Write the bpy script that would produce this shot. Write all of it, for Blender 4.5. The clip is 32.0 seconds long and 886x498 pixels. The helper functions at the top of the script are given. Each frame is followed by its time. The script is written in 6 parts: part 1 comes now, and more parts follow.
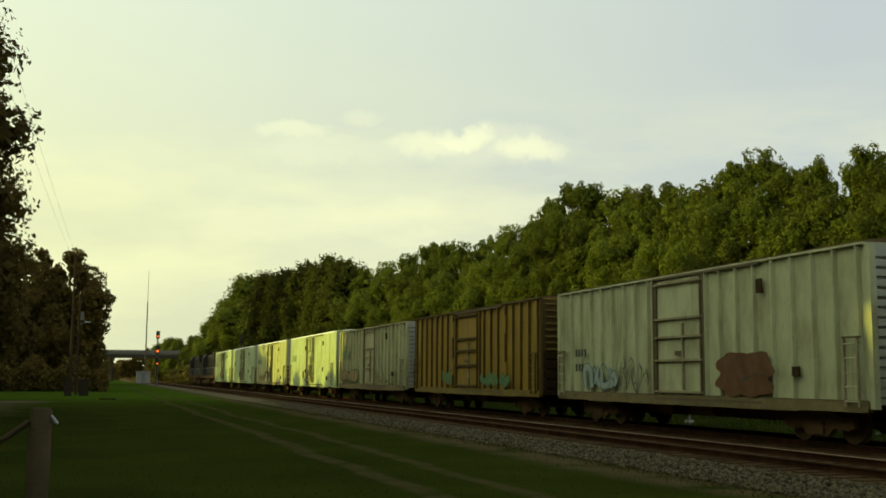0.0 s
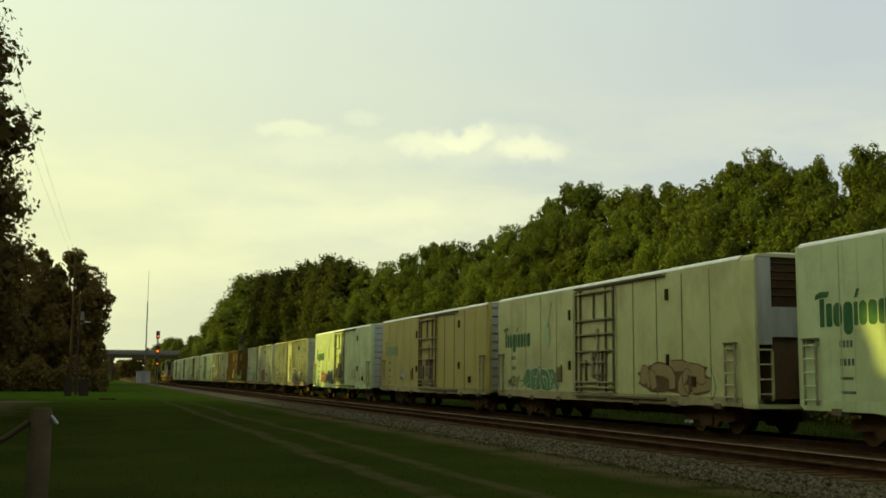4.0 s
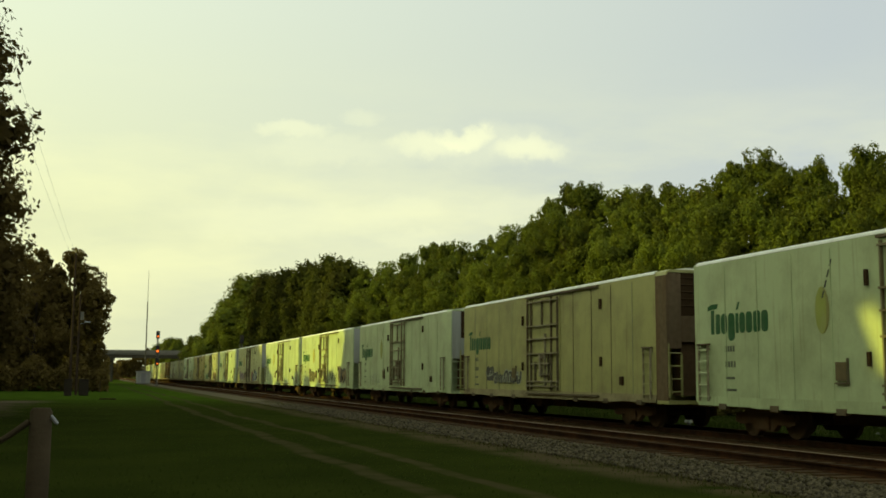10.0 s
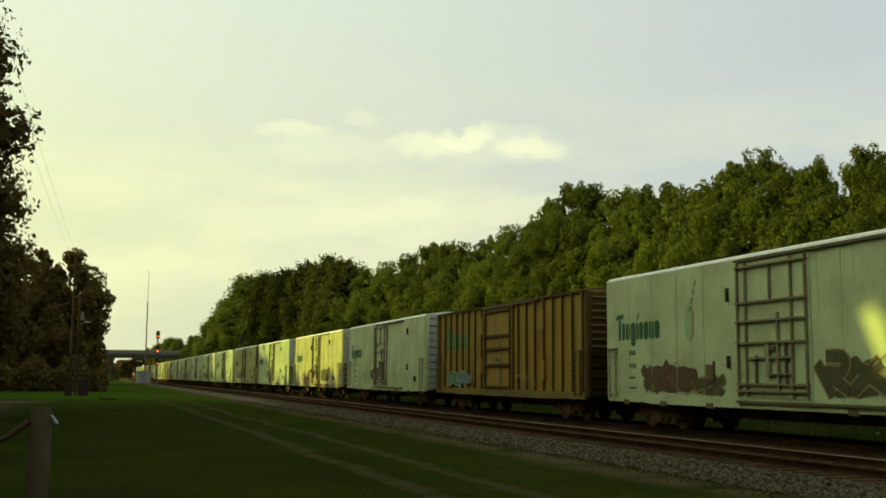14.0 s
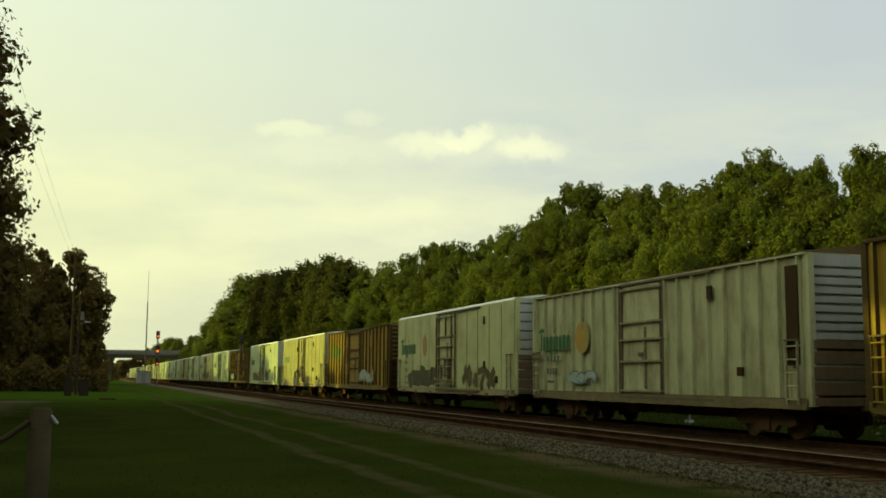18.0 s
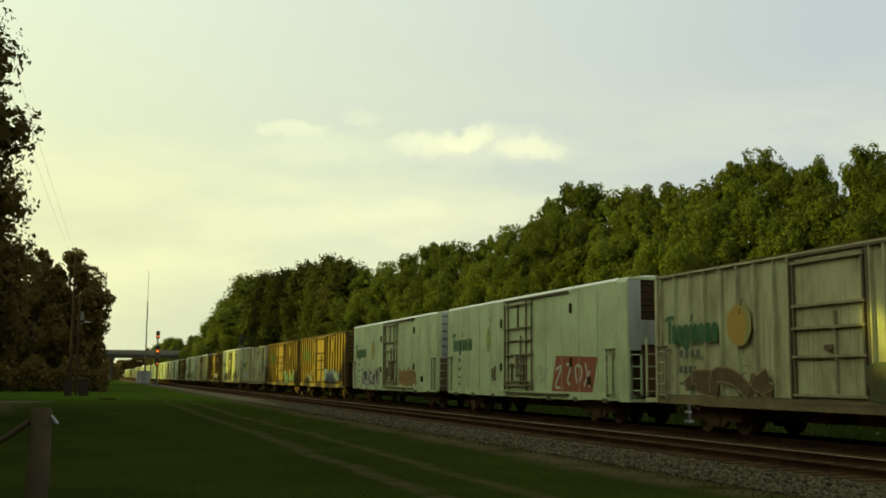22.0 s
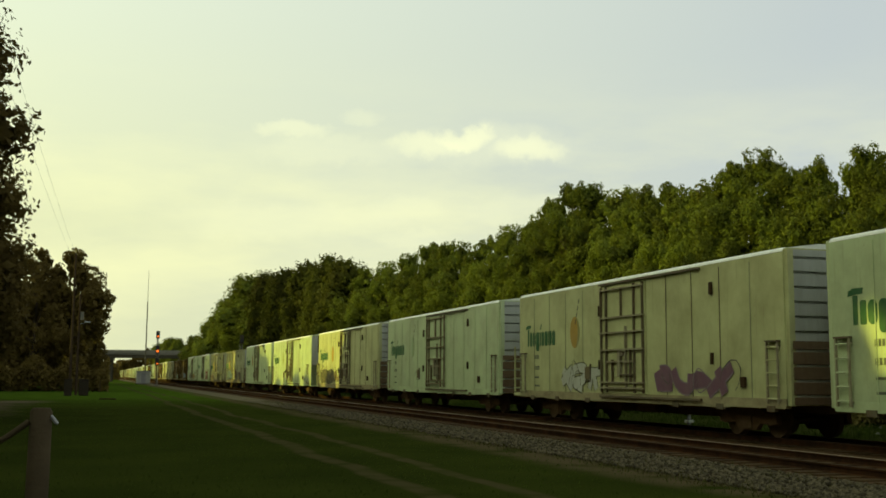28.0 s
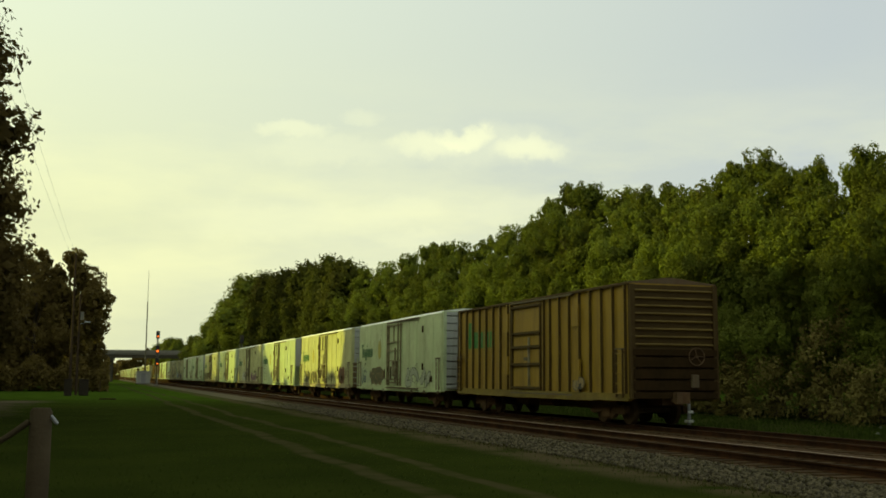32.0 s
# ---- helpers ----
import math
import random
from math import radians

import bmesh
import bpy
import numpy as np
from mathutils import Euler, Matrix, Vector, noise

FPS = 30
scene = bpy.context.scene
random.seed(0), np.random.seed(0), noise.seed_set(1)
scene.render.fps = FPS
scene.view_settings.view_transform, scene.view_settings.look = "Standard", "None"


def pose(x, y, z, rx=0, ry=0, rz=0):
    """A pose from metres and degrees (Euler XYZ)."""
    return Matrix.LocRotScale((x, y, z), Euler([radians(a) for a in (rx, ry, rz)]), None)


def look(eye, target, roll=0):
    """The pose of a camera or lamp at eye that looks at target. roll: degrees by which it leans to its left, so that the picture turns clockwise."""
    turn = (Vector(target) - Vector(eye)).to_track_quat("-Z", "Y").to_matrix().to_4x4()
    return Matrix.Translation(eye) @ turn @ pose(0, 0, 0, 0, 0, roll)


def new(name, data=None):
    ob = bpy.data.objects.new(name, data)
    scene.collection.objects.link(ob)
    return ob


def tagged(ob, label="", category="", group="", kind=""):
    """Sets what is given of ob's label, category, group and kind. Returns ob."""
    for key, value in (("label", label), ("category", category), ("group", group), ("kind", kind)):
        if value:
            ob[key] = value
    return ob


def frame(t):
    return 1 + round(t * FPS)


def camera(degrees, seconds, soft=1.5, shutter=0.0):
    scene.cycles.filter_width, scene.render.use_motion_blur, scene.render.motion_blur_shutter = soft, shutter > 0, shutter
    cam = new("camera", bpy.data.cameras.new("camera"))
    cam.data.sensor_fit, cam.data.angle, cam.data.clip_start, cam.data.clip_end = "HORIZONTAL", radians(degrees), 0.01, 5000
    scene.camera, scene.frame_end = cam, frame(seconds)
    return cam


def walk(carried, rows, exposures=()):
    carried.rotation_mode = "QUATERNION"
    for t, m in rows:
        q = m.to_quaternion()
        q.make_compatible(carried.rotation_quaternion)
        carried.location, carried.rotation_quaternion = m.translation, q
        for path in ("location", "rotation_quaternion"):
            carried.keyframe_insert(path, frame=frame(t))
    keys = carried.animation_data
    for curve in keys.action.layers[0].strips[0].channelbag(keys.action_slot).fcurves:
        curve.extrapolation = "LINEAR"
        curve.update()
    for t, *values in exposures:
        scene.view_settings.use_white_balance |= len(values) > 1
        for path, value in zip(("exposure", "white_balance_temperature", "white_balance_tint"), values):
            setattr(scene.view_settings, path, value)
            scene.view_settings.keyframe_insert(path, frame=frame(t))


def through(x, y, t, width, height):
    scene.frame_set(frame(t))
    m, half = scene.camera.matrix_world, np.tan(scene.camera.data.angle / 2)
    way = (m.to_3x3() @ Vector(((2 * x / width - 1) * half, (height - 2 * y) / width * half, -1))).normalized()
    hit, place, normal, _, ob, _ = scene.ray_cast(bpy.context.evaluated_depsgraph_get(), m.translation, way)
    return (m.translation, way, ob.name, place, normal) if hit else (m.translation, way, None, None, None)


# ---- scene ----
cam = camera(44.85, 32.0, soft=1.7)
EYE = (0.0, 0.0, 1.65)
YAW, PITCH, ROLL = 17.8545, 6.852, 0.4
view = pose(*EYE, 90 + PITCH, 0, -YAW) @ pose(0, 0, 0, 0, 0, ROLL)
walk(cam, [(0.0, view), (32.0, view)], exposures=[(0.0, 0.0, 7600, -12.0), (32.0, 0.0, 7600, -12.0)])

# ---------------------------------------------------------------- light
SUN_SIDE, SUN_UP = 65.0, 12.0  # degrees left of the track, degrees above the horizon
sun_way = Vector((-math.sin(radians(SUN_SIDE)) * math.cos(radians(SUN_UP)),
                  math.cos(radians(SUN_SIDE)) * math.cos(radians(SUN_UP)), math.sin(radians(SUN_UP))))
sun_data = bpy.data.lights.new("sun", "SUN")
sun_data.energy, sun_data.angle, sun_data.color = 3.6, radians(0.6), (1.0, 0.88, 0.20)
sun = new("sun", sun_data)
sun.matrix_world = look(sun_way * 300, (0, 0, 0))

world = bpy.data.worlds.new("evening_sky")
scene.world = world
world.use_nodes = True
wn, wl = world.node_tree.nodes, world.node_tree.links
wn.clear()


def wnode(kind, **kw):
    n = wn.new(kind)
    for k, v in kw.items():
        if k == "type":
            n.sky_type = v
        elif k == "op":
            n.operation = v
        elif k == "blend":
            n.blend_type, n.data_type = v, "RGBA"
    return n


sky = wnode("ShaderNodeTexSky", type="NISHITA")
sky.sun_disc = False
sky.sun_elevation, sky.sun_rotation = radians(SUN_UP), radians(-SUN_SIDE)
sky.air_density, sky.dust_density, sky.ozone_density = 1.0, 5.0, 1.0
coord = wnode("ShaderNodeTexCoord")
stretch = wnode("ShaderNodeMapping")
stretch.inputs["Scale"].default_value = (3.0, 3.0, 11.0)
wl.new(coord.outputs["Generated"], stretch.inputs["Vector"])
puffs = wnode("ShaderNodeTexNoise")
puffs.inputs["Scale"].default_value, puffs.inputs["Detail"].default_value = 1.3, 7.0
puffs.inputs["Roughness"].default_value = 0.55
wl.new(stretch.outputs["Vector"], puffs.inputs["Vector"])
ramp = wnode("ShaderNodeValToRGB")
ramp.color_ramp.elements[0].position, ramp.color_ramp.elements[1].position = 0.38, 0.75
wl.new(puffs.outputs["Fac"], ramp.inputs["Fac"])
# haze: brighter and yellower towards the sun, pale blue away from it
toward = wnode("ShaderNodeVectorMath", op="DOT_PRODUCT")
wl.new(coord.outputs["Generated"], toward.inputs[0])
toward.inputs[1].default_value = sun_way
spread = wnode("ShaderNodeMapRange")
spread.inputs["From Min"].default_value, spread.inputs["From Max"].default_value = -0.15, 0.65
wl.new(toward.outputs["Value"], spread.inputs["Value"])
haze = wnode("ShaderNodeMix", blend="MIX")
haze.inputs["A"].default_value = (6.9, 7.2, 9.1, 1.0)
warm = wnode("ShaderNodeMix", blend="MIX")
height = wnode("ShaderNodeSeparateXYZ")
wl.new(coord.outputs["Generated"], height.inputs["Vector"])
climb = wnode("ShaderNodeMapRange")
climb.inputs["From Min"].default_value, climb.inputs["From Max"].default_value = 0.14, 0.34
wl.new(height.outputs["Z"], climb.inputs["Value"])
wl.new(climb.outputs["Result"], warm.inputs["Factor"])
warm.inputs["A"].default_value = (10.75, 10.5, 7.1, 1.0)
warm.inputs["B"].default_value = (10.8, 11.2, 10.2, 1.0)
wl.new(warm.outputs["Result"], haze.inputs["B"])
wl.new(spread.outputs["Result"], haze.inputs["Factor"])
veil = wnode("ShaderNodeMix", blend="MIX")
veil.inputs["Factor"].default_value = 0.8
wl.new(sky.outputs["Color"], veil.inputs["A"])
wl.new(haze.outputs["Result"], veil.inputs["B"])
cloud = wnode("ShaderNodeMix", blend="MIX")
scale_cloud = wnode("ShaderNodeMath", op="MULTIPLY")
scale_cloud.inputs[1].default_value = 0.5
level = wnode("ShaderNodeSeparateXYZ")
wl.new(coord.outputs["Generated"], level.inputs["Vector"])
band = wnode("ShaderNodeMapRange")
band.interpolation_type = "SMOOTHSTEP"
band.inputs["From Min"].default_value, band.inputs["From Max"].default_value = 0.30, 0.16
wl.new(level.outputs["Z"], band.inputs["Value"])
banded = wnode("ShaderNodeMath", op="MULTIPLY")
wl.new(ramp.outputs["Color"], banded.inputs[0])
wl.new(band.outputs["Result"], banded.inputs[1])
wl.new(banded.outputs["Value"], scale_cloud.inputs[0])
wl.new(scale_cloud.outputs["Value"], cloud.inputs["Factor"])
wl.new(veil.outputs["Result"], cloud.inputs["A"])
cloud.inputs["B"].default_value = (12.0, 11.3, 7.3, 1.0)
# small bright evening clouds: degrees right of the track, degrees up, half width, half height
ripple = wnode("ShaderNodeTexNoise")
ripple.inputs["Scale"].default_value, ripple.inputs["Detail"].default_value, ripple.inputs["Roughness"].default_value = 16.0, 9.0, 0.62
wl.new(coord.outputs["Generated"], ripple.inputs["Vector"])
shaken = wnode("ShaderNodeVectorMath", op="MULTIPLY_ADD")
wl.new(ripple.outputs["Color"], shaken.inputs[0])
shaken.inputs[1].default_value = (0.07, 0.07, 0.045)
wl.new(coord.outputs["Generated"], shaken.inputs[2])
last_sky = cloud.outputs["Result"]
for side, up, half_w, half_h, power in ((10.0, 12.8, 1.2, 0.32, 0.8), (13.4, 13.7, 0.8, 0.35, 0.4), (17.0, 12.2, 1.3, 0.40, 0.9), (19.0, 12.7, 1.1, 0.38, 1.3), (22.5, 12.0, 1.2, 0.45, 1.1),
                                        (12.2, 11.8, 3.0, 0.5, 0.45), (20.6, 12.2, 3.2, 0.8, 0.5), (15.6, 8.8, 1.6, 0.5, 0.3), (21.5, 8.9, 1.8, 0.45, 0.3), (16.4, 7.3, 1.3, 0.35, 0.3), (9.0, 8.2, 4.0, 0.7, 0.35), (14.0, 8.4, 5.0, 2.0, 0.25)):
    a, e = radians(side), radians(up)
    centre = Vector((math.sin(a) * math.cos(e), math.cos(a) * math.cos(e), math.sin(e))) + Vector((0.035, 0.035, 0.0225))
    across, upward = Vector((math.cos(a), -math.sin(a), 0)), Vector((-math.sin(a) * math.sin(e), -math.cos(a) * math.sin(e), math.cos(e)))
    squares = []
    for axis, half in ((across, half_w), (upward, half_h)):
        off = wnode("ShaderNodeVectorMath", op="SUBTRACT")
        wl.new(shaken.outputs["Vector"], off.inputs[0])
        off.inputs[1].default_value = centre
        d = wnode("ShaderNodeVectorMath", op="DOT_PRODUCT")
        wl.new(off.outputs["Vector"], d.inputs[0])
        d.inputs[1].default_value = axis / radians(half)
        q = wnode("ShaderNodeMath", op="MULTIPLY")
        wl.new(d.outputs["Value"], q.inputs[0])
        wl.new(d.outputs["Value"], q.inputs[1])
        squares.append(q)
    total = wnode("ShaderNodeMath", op="ADD")
    wl.new(squares[0].outputs["Value"], total.inputs[0])
    wl.new(squares[1].outputs["Value"], total.inputs[1])
    fade = wnode("ShaderNodeMapRange")
    fade.interpolation_type = "SMOOTHSTEP"
    fade.inputs["From Min"].default_value, fade.inputs["From Max"].default_value = 3.4, 0.0
    fade.inputs["To Max"].default_value = 0.4 * power
    wl.new(total.outputs["Value"], fade.inputs["Value"])
    puff = wnode("ShaderNodeMix", blend="MIX")
    wl.new(fade.outputs["Result"], puff.inputs["Factor"])
    wl.new(last_sky, puff.inputs["A"])
    puff.inputs["B"].default_value = (11.9, 11.35, 8.7, 1.0)
    last_sky = puff.outputs["Result"]
back = wnode("ShaderNodeBackground")
back.inputs["Strength"].default_value = 0.1
wl.new(last_sky, back.inputs["Color"])
out = wnode("ShaderNodeOutputWorld")
wl.new(back.outputs["Background"], out.inputs["Surface"])


# ---------------------------------------------------------------- materials
def surface(name, colour, rough=0.7, metal=0.0, grain=0.25, scale=6.0, dirt=None, dirt_amount=0.0,
            dirt_scale=(1.0, 1.0, 0.15), dirt_size=2.0, bump=0.15, bump_scale=40.0, random=0.0, island=0.0,
            through=0.0, emit=None, emit_strength=0.0, gloss=0.3, specks=0.0, streaks=0.0):
    """A painted, wooden, stony or leafy surface: base colour, grain at two scales, streaks of dirt, relief."""
    m = bpy.data.materials.new(name)
    m.use_nodes = True
    nodes, links = m.node_tree.nodes, m.node_tree.links
    bsdf = nodes["Principled BSDF"]
    bsdf.inputs["Roughness"].default_value, bsdf.inputs["Metallic"].default_value = rough, metal
    bsdf.inputs["Specular IOR Level"].default_value = gloss
    tc = nodes.new("ShaderNodeTexCoord")
    n1 = nodes.new("ShaderNodeTexNoise")
    n1.inputs["Scale"].default_value, n1.inputs["Detail"].default_value = scale, 5.0
    links.new(tc.outputs["Object"], n1.inputs["Vector"])
    mix = nodes.new("ShaderNodeMix")
    mix.data_type = "RGBA"
    mix.inputs["A"].default_value = (*[c * (1 - grain) for c in colour], 1)
    mix.inputs["B"].default_value = (*[min(1.0, c * (1 + grain)) for c in colour], 1)
    links.new(n1.outputs["Fac"], mix.inputs["Factor"])
    last = mix.outputs["Result"]
    if dirt and dirt_amount:
        mp = nodes.new("ShaderNodeMapping")
        mp.inputs["Scale"].default_value = dirt_scale
        links.new(tc.outputs["Object"], mp.inputs["Vector"])
        info = nodes.new("ShaderNodeObjectInfo")
        far = nodes.new("ShaderNodeMath")
        far.operation = "MULTIPLY"
        far.inputs[1].default_value = 60.0
        links.new(info.outputs["Random"], far.inputs[0])
        add = nodes.new("ShaderNodeVectorMath")
        links.new(mp.outputs["Vector"], add.inputs[0])
        links.new(far.outputs["Value"], add.inputs[1])
        n2 = nodes.new("ShaderNodeTexNoise")
        n2.inputs["Scale"].default_value, n2.inputs["Detail"].default_value = dirt_size, 6.0
        n2.inputs["Roughness"].default_value = 0.65
        links.new(add.outputs["Vector"], n2.inputs["Vector"])
        rr = nodes.new("ShaderNodeValToRGB")
        rr.color_ramp.elements[0].position, rr.color_ramp.elements[1].position = 0.42, 0.78
        rr.color_ramp.elements[0].color = (0, 0, 0, 1)
        rr.color_ramp.elements[1].color = (dirt_amount, dirt_amount, dirt_amount, 1)
        links.new(n2.outputs["Fac"], rr.inputs["Fac"])
        m2 = nodes.new("ShaderNodeMix")
        m2.data_type = "RGBA"
        links.new(rr.outputs["Color"], m2.inputs["Factor"])
        links.new(last, m2.inputs["A"])
        m2.inputs["B"].default_value = (*dirt, 1)
        last = m2.outputs["Result"]
    if specks:
        shift = nodes.new("ShaderNodeVectorMath")
        once = nodes.new("ShaderNodeObjectInfo")
        wide = nodes.new("ShaderNodeMath")
        wide.operation = "MULTIPLY"
        wide.inputs[1].default_value = 37.0
        links.new(once.outputs["Random"], wide.inputs[0])
        links.new(tc.outputs["Object"], shift.inputs[0])
        links.new(wide.outputs["Value"], shift.inputs[1])
        n4 = nodes.new("ShaderNodeTexNoise")
        n4.inputs["Scale"].default_value, n4.inputs["Detail"].default_value, n4.inputs["Roughness"].default_value = 7.0, 8.0, 0.75
        links.new(shift.outputs["Vector"], n4.inputs["Vector"])
        r4 = nodes.new("ShaderNodeValToRGB")
        r4.color_ramp.elements[0].position, r4.color_ramp.elements[1].position = 0.62, 0.72
        r4.color_ramp.elements[1].color = (specks, specks, specks, 1)
        links.new(n4.outputs["Fac"], r4.inputs["Fac"])
        m4 = nodes.new("ShaderNodeMix")
        m4.data_type = "RGBA"
        links.new(r4.outputs["Color"], m4.inputs["Factor"])
        links.new(last, m4.inputs["A"])
        m4.inputs["B"].default_value = (0.16, 0.10, 0.045, 1)
        last = m4.outputs["Result"]
    if streaks:
        thin = nodes.new("ShaderNodeMapping")
        thin.inputs["Scale"].default_value = (1.0, 6.0, 0.3)
        own = nodes.new("ShaderNodeObjectInfo")
        apart = nodes.new("ShaderNodeMath")
        apart.operation = "MULTIPLY"
        apart.inputs[1].default_value = 91.0
        links.new(own.outputs["Random"], apart.inputs[0])
        moved = nodes.new("ShaderNodeVectorMath")
        links.new(tc.outputs["Object"], thin.inputs["Vector"])
        links.new(thin.outputs["Vector"], moved.inputs[0])
        links.new(apart.outputs["Value"], moved.inputs[1])
        n5 = nodes.new("ShaderNodeTexNoise")
        n5.inputs["Scale"].default_value, n5.inputs["Detail"].default_value = 1.6, 4.0
        links.new(moved.outputs["Vector"], n5.inputs["Vector"])
        r5 = nodes.new("ShaderNodeValToRGB")
        r5.color_ramp.elements[0].position, r5.color_ramp.elements[1].position = 0.60, 0.76
        r5.color_ramp.elements[1].color = (streaks, streaks, streaks, 1)
        links.new(n5.outputs["Fac"], r5.inputs["Fac"])
        m5 = nodes.new("ShaderNodeMix")
        m5.data_type = "RGBA"
        links.new(r5.outputs["Color"], m5.inputs["Factor"])
        links.new(last, m5.inputs["A"])
        m5.inputs["B"].default_value = (0.17, 0.115, 0.045, 1)
        last = m5.outputs["Result"]
    sources = []
    if random:
        sources.append((nodes.new("ShaderNodeObjectInfo").outputs["Random"], random))
    if island:
        sources.append((nodes.new("ShaderNodeNewGeometry").outputs["Random Per Island"], island))
    for src, amount in sources:
        mr = nodes.new("ShaderNodeMapRange")
        mr.inputs["To Min"].default_value, mr.inputs["To Max"].default_value = 1 - amount, 1 + amount
        links.new(src, mr.inputs["Value"])
        hsv = nodes.new("ShaderNodeHueSaturation")
        links.new(mr.outputs["Result"], hsv.inputs["Value"])
        links.new(last, hsv.inputs["Color"])
        last = hsv.outputs["Color"]
    links.new(last, bsdf.inputs["Base Color"])
    if bump:
        n3 = nodes.new("ShaderNodeTexNoise")
        n3.inputs["Scale"].default_value, n3.inputs["Detail"].default_value = bump_scale, 4.0
        links.new(tc.outputs["Object"], n3.inputs["Vector"])
        bp = nodes.new("ShaderNodeBump")
        bp.inputs["Strength"].default_value, bp.inputs["Distance"].default_value = bump, 0.02
        links.new(n3.outputs["Fac"], bp.inputs["Height"])
        links.new(bp.outputs["Normal"], bsdf.inputs["Normal"])
    if through:
        tr = nodes.new("ShaderNodeBsdfTranslucent")
        links.new(last, tr.inputs["Color"])
        ms = nodes.new("ShaderNodeMixShader")
        ms.inputs["Fac"].default_value = through
        links.new(bsdf.outputs["BSDF"], ms.inputs[1])
        links.new(tr.outputs["BSDF"], ms.inputs[2])
        links.new(ms.outputs["Shader"], nodes["Material Output"].inputs["Surface"])
    if emit:
        bsdf.inputs["Emission Color"].default_value = (*emit, 1)
        bsdf.inputs["Emission Strength"].default_value = emit_strength
    return m


GRIME, RUST = (0.10, 0.075, 0.04), (0.12, 0.05, 0.02)
PAINT = {
    "white": surface("white_paint", (0.505, 0.600, 0.335), 0.42, dirt=(0.13, 0.09, 0.03), dirt_amount=0.5, specks=0.42, grain=0.10, scale=0.8, bump=0.05, dirt_scale=(1, 0.8, 0.75), dirt_size=0.85, streaks=0.35),
    "offwhite": surface("offwhite_paint", (0.490, 0.512, 0.245), 0.5, dirt=(0.16, 0.11, 0.04), specks=0.45, dirt_amount=0.55, grain=0.12, scale=0.8, bump=0.05, dirt_scale=(1, 0.8, 0.75), dirt_size=0.85, streaks=0.35),
    "cream": surface("cream_paint", (0.405, 0.40, 0.15), 0.5, dirt=GRIME, specks=0.5, dirt_amount=0.6, grain=0.16, scale=0.8, bump=0.05, dirt_scale=(1, 0.8, 0.8), dirt_size=0.9, streaks=0.4),
    "ribwhite": surface("weathered_white_paint", (0.45, 0.462, 0.255), 0.6, dirt=(0.16, 0.12, 0.06), specks=0.75, dirt_amount=0.85, grain=0.16, scale=1.2, bump=0.08, dirt_scale=(1, 1.0, 0.5), dirt_size=1.3, streaks=0.8),
    "ribpale": surface("chalky_white_paint", (0.48, 0.51, 0.31), 0.55, dirt=(0.16, 0.12, 0.06), specks=0.65, dirt_amount=0.72, grain=0.14, scale=1.2, bump=0.08, dirt_scale=(1, 1.0, 0.55), dirt_size=1.2, streaks=0.45),
    "ochre": surface("ochre_paint", (0.36, 0.31, 0.085), 0.5, dirt=(0.42, 0.40, 0.22), specks=0.5, dirt_amount=0.35, grain=0.2, scale=0.7, bump=0.05, dirt_scale=(1, 0.8, 0.8), dirt_size=1.1, streaks=0.45),
    "yellow": surface("yellow_paint", (0.290, 0.186, 0.020), 0.6, dirt=(0.10, 0.055, 0.012), specks=0.5, dirt_amount=0.7, grain=0.18, scale=1.4, bump=0.08, streaks=0.4),
}
WORNBAR = surface("worn_bar_paint", (0.30, 0.28, 0.17), 0.65, dirt=RUST, dirt_amount=0.8, grain=0.25, dirt_scale=(1, 1, 1), dirt_size=3.0)
PALEBAR = surface("pale_bar_paint", (0.22, 0.195, 0.105), 0.6, dirt=RUST, dirt_amount=0.7, grain=0.25, dirt_scale=(1, 1, 1), dirt_size=2.5)
SEAM = surface("seam_sealant", (0.36, 0.38, 0.22), 0.7, dirt=GRIME, dirt_amount=0.8, grain=0.25, dirt_size=1.5)
ENDDIRT = surface("dirty_brown_end", (0.16, 0.12, 0.07), 0.8, gloss=0.05, dirt=RUST, dirt_amount=0.5, grain=0.3)
# rusty brown; on boxcar ends and post flanks it also carries painted shade
BOX_END = surface("rusty_shaded_yellow", (0.075, 0.050, 0.017), 0.75, gloss=0.1, dirt=(0.06, 0.035, 0.014), dirt_amount=0.7, specks=0.4, grain=0.25, dirt_scale=(1, 1, 0.5), dirt_size=1.2)
# lighter yellow: the sky light on the ridges is put into the colour
BOX_RIDGE = surface("skylit_ridge_paint", (0.19, 0.135, 0.040), 0.7, gloss=0.1, dirt=(0.06, 0.035, 0.014), dirt_amount=0.6, grain=0.25, dirt_scale=(1, 1, 1), dirt_size=1.5)
# near-black tone for the lower ends of the boxcars
BLACK_END = surface("near_black_end", gloss=0.0, colour=(0.034, 0.022, 0.010), rough=0.9, dirt=(0.07, 0.04, 0.016), dirt_amount=0.5, grain=0.3, dirt_scale=(1, 1, 1), dirt_size=1.5)
# sills browner than the sides; the ribbed cars' are darkest, like their lower side
SILL_DIRT = {"rib": surface("dark_brown_sill", (0.19, 0.155, 0.070), 0.75, dirt=(0.08, 0.05, 0.022), dirt_amount=0.8, grain=0.25, dirt_scale=(1, 0.6, 1), dirt_size=1.6),
             "pale": surface("dirty_pale_sill", (0.34, 0.30, 0.16), 0.7, dirt=(0.10, 0.065, 0.03), dirt_amount=0.8, grain=0.25, dirt_scale=(1, 0.6, 1), dirt_size=1.6),
             "box": surface("dirty_yellow_sill", (0.19, 0.14, 0.022), 0.7, dirt=(0.07, 0.04, 0.014), dirt_amount=0.8, grain=0.25, dirt_scale=(1, 0.6, 1), dirt_size=1.6)}
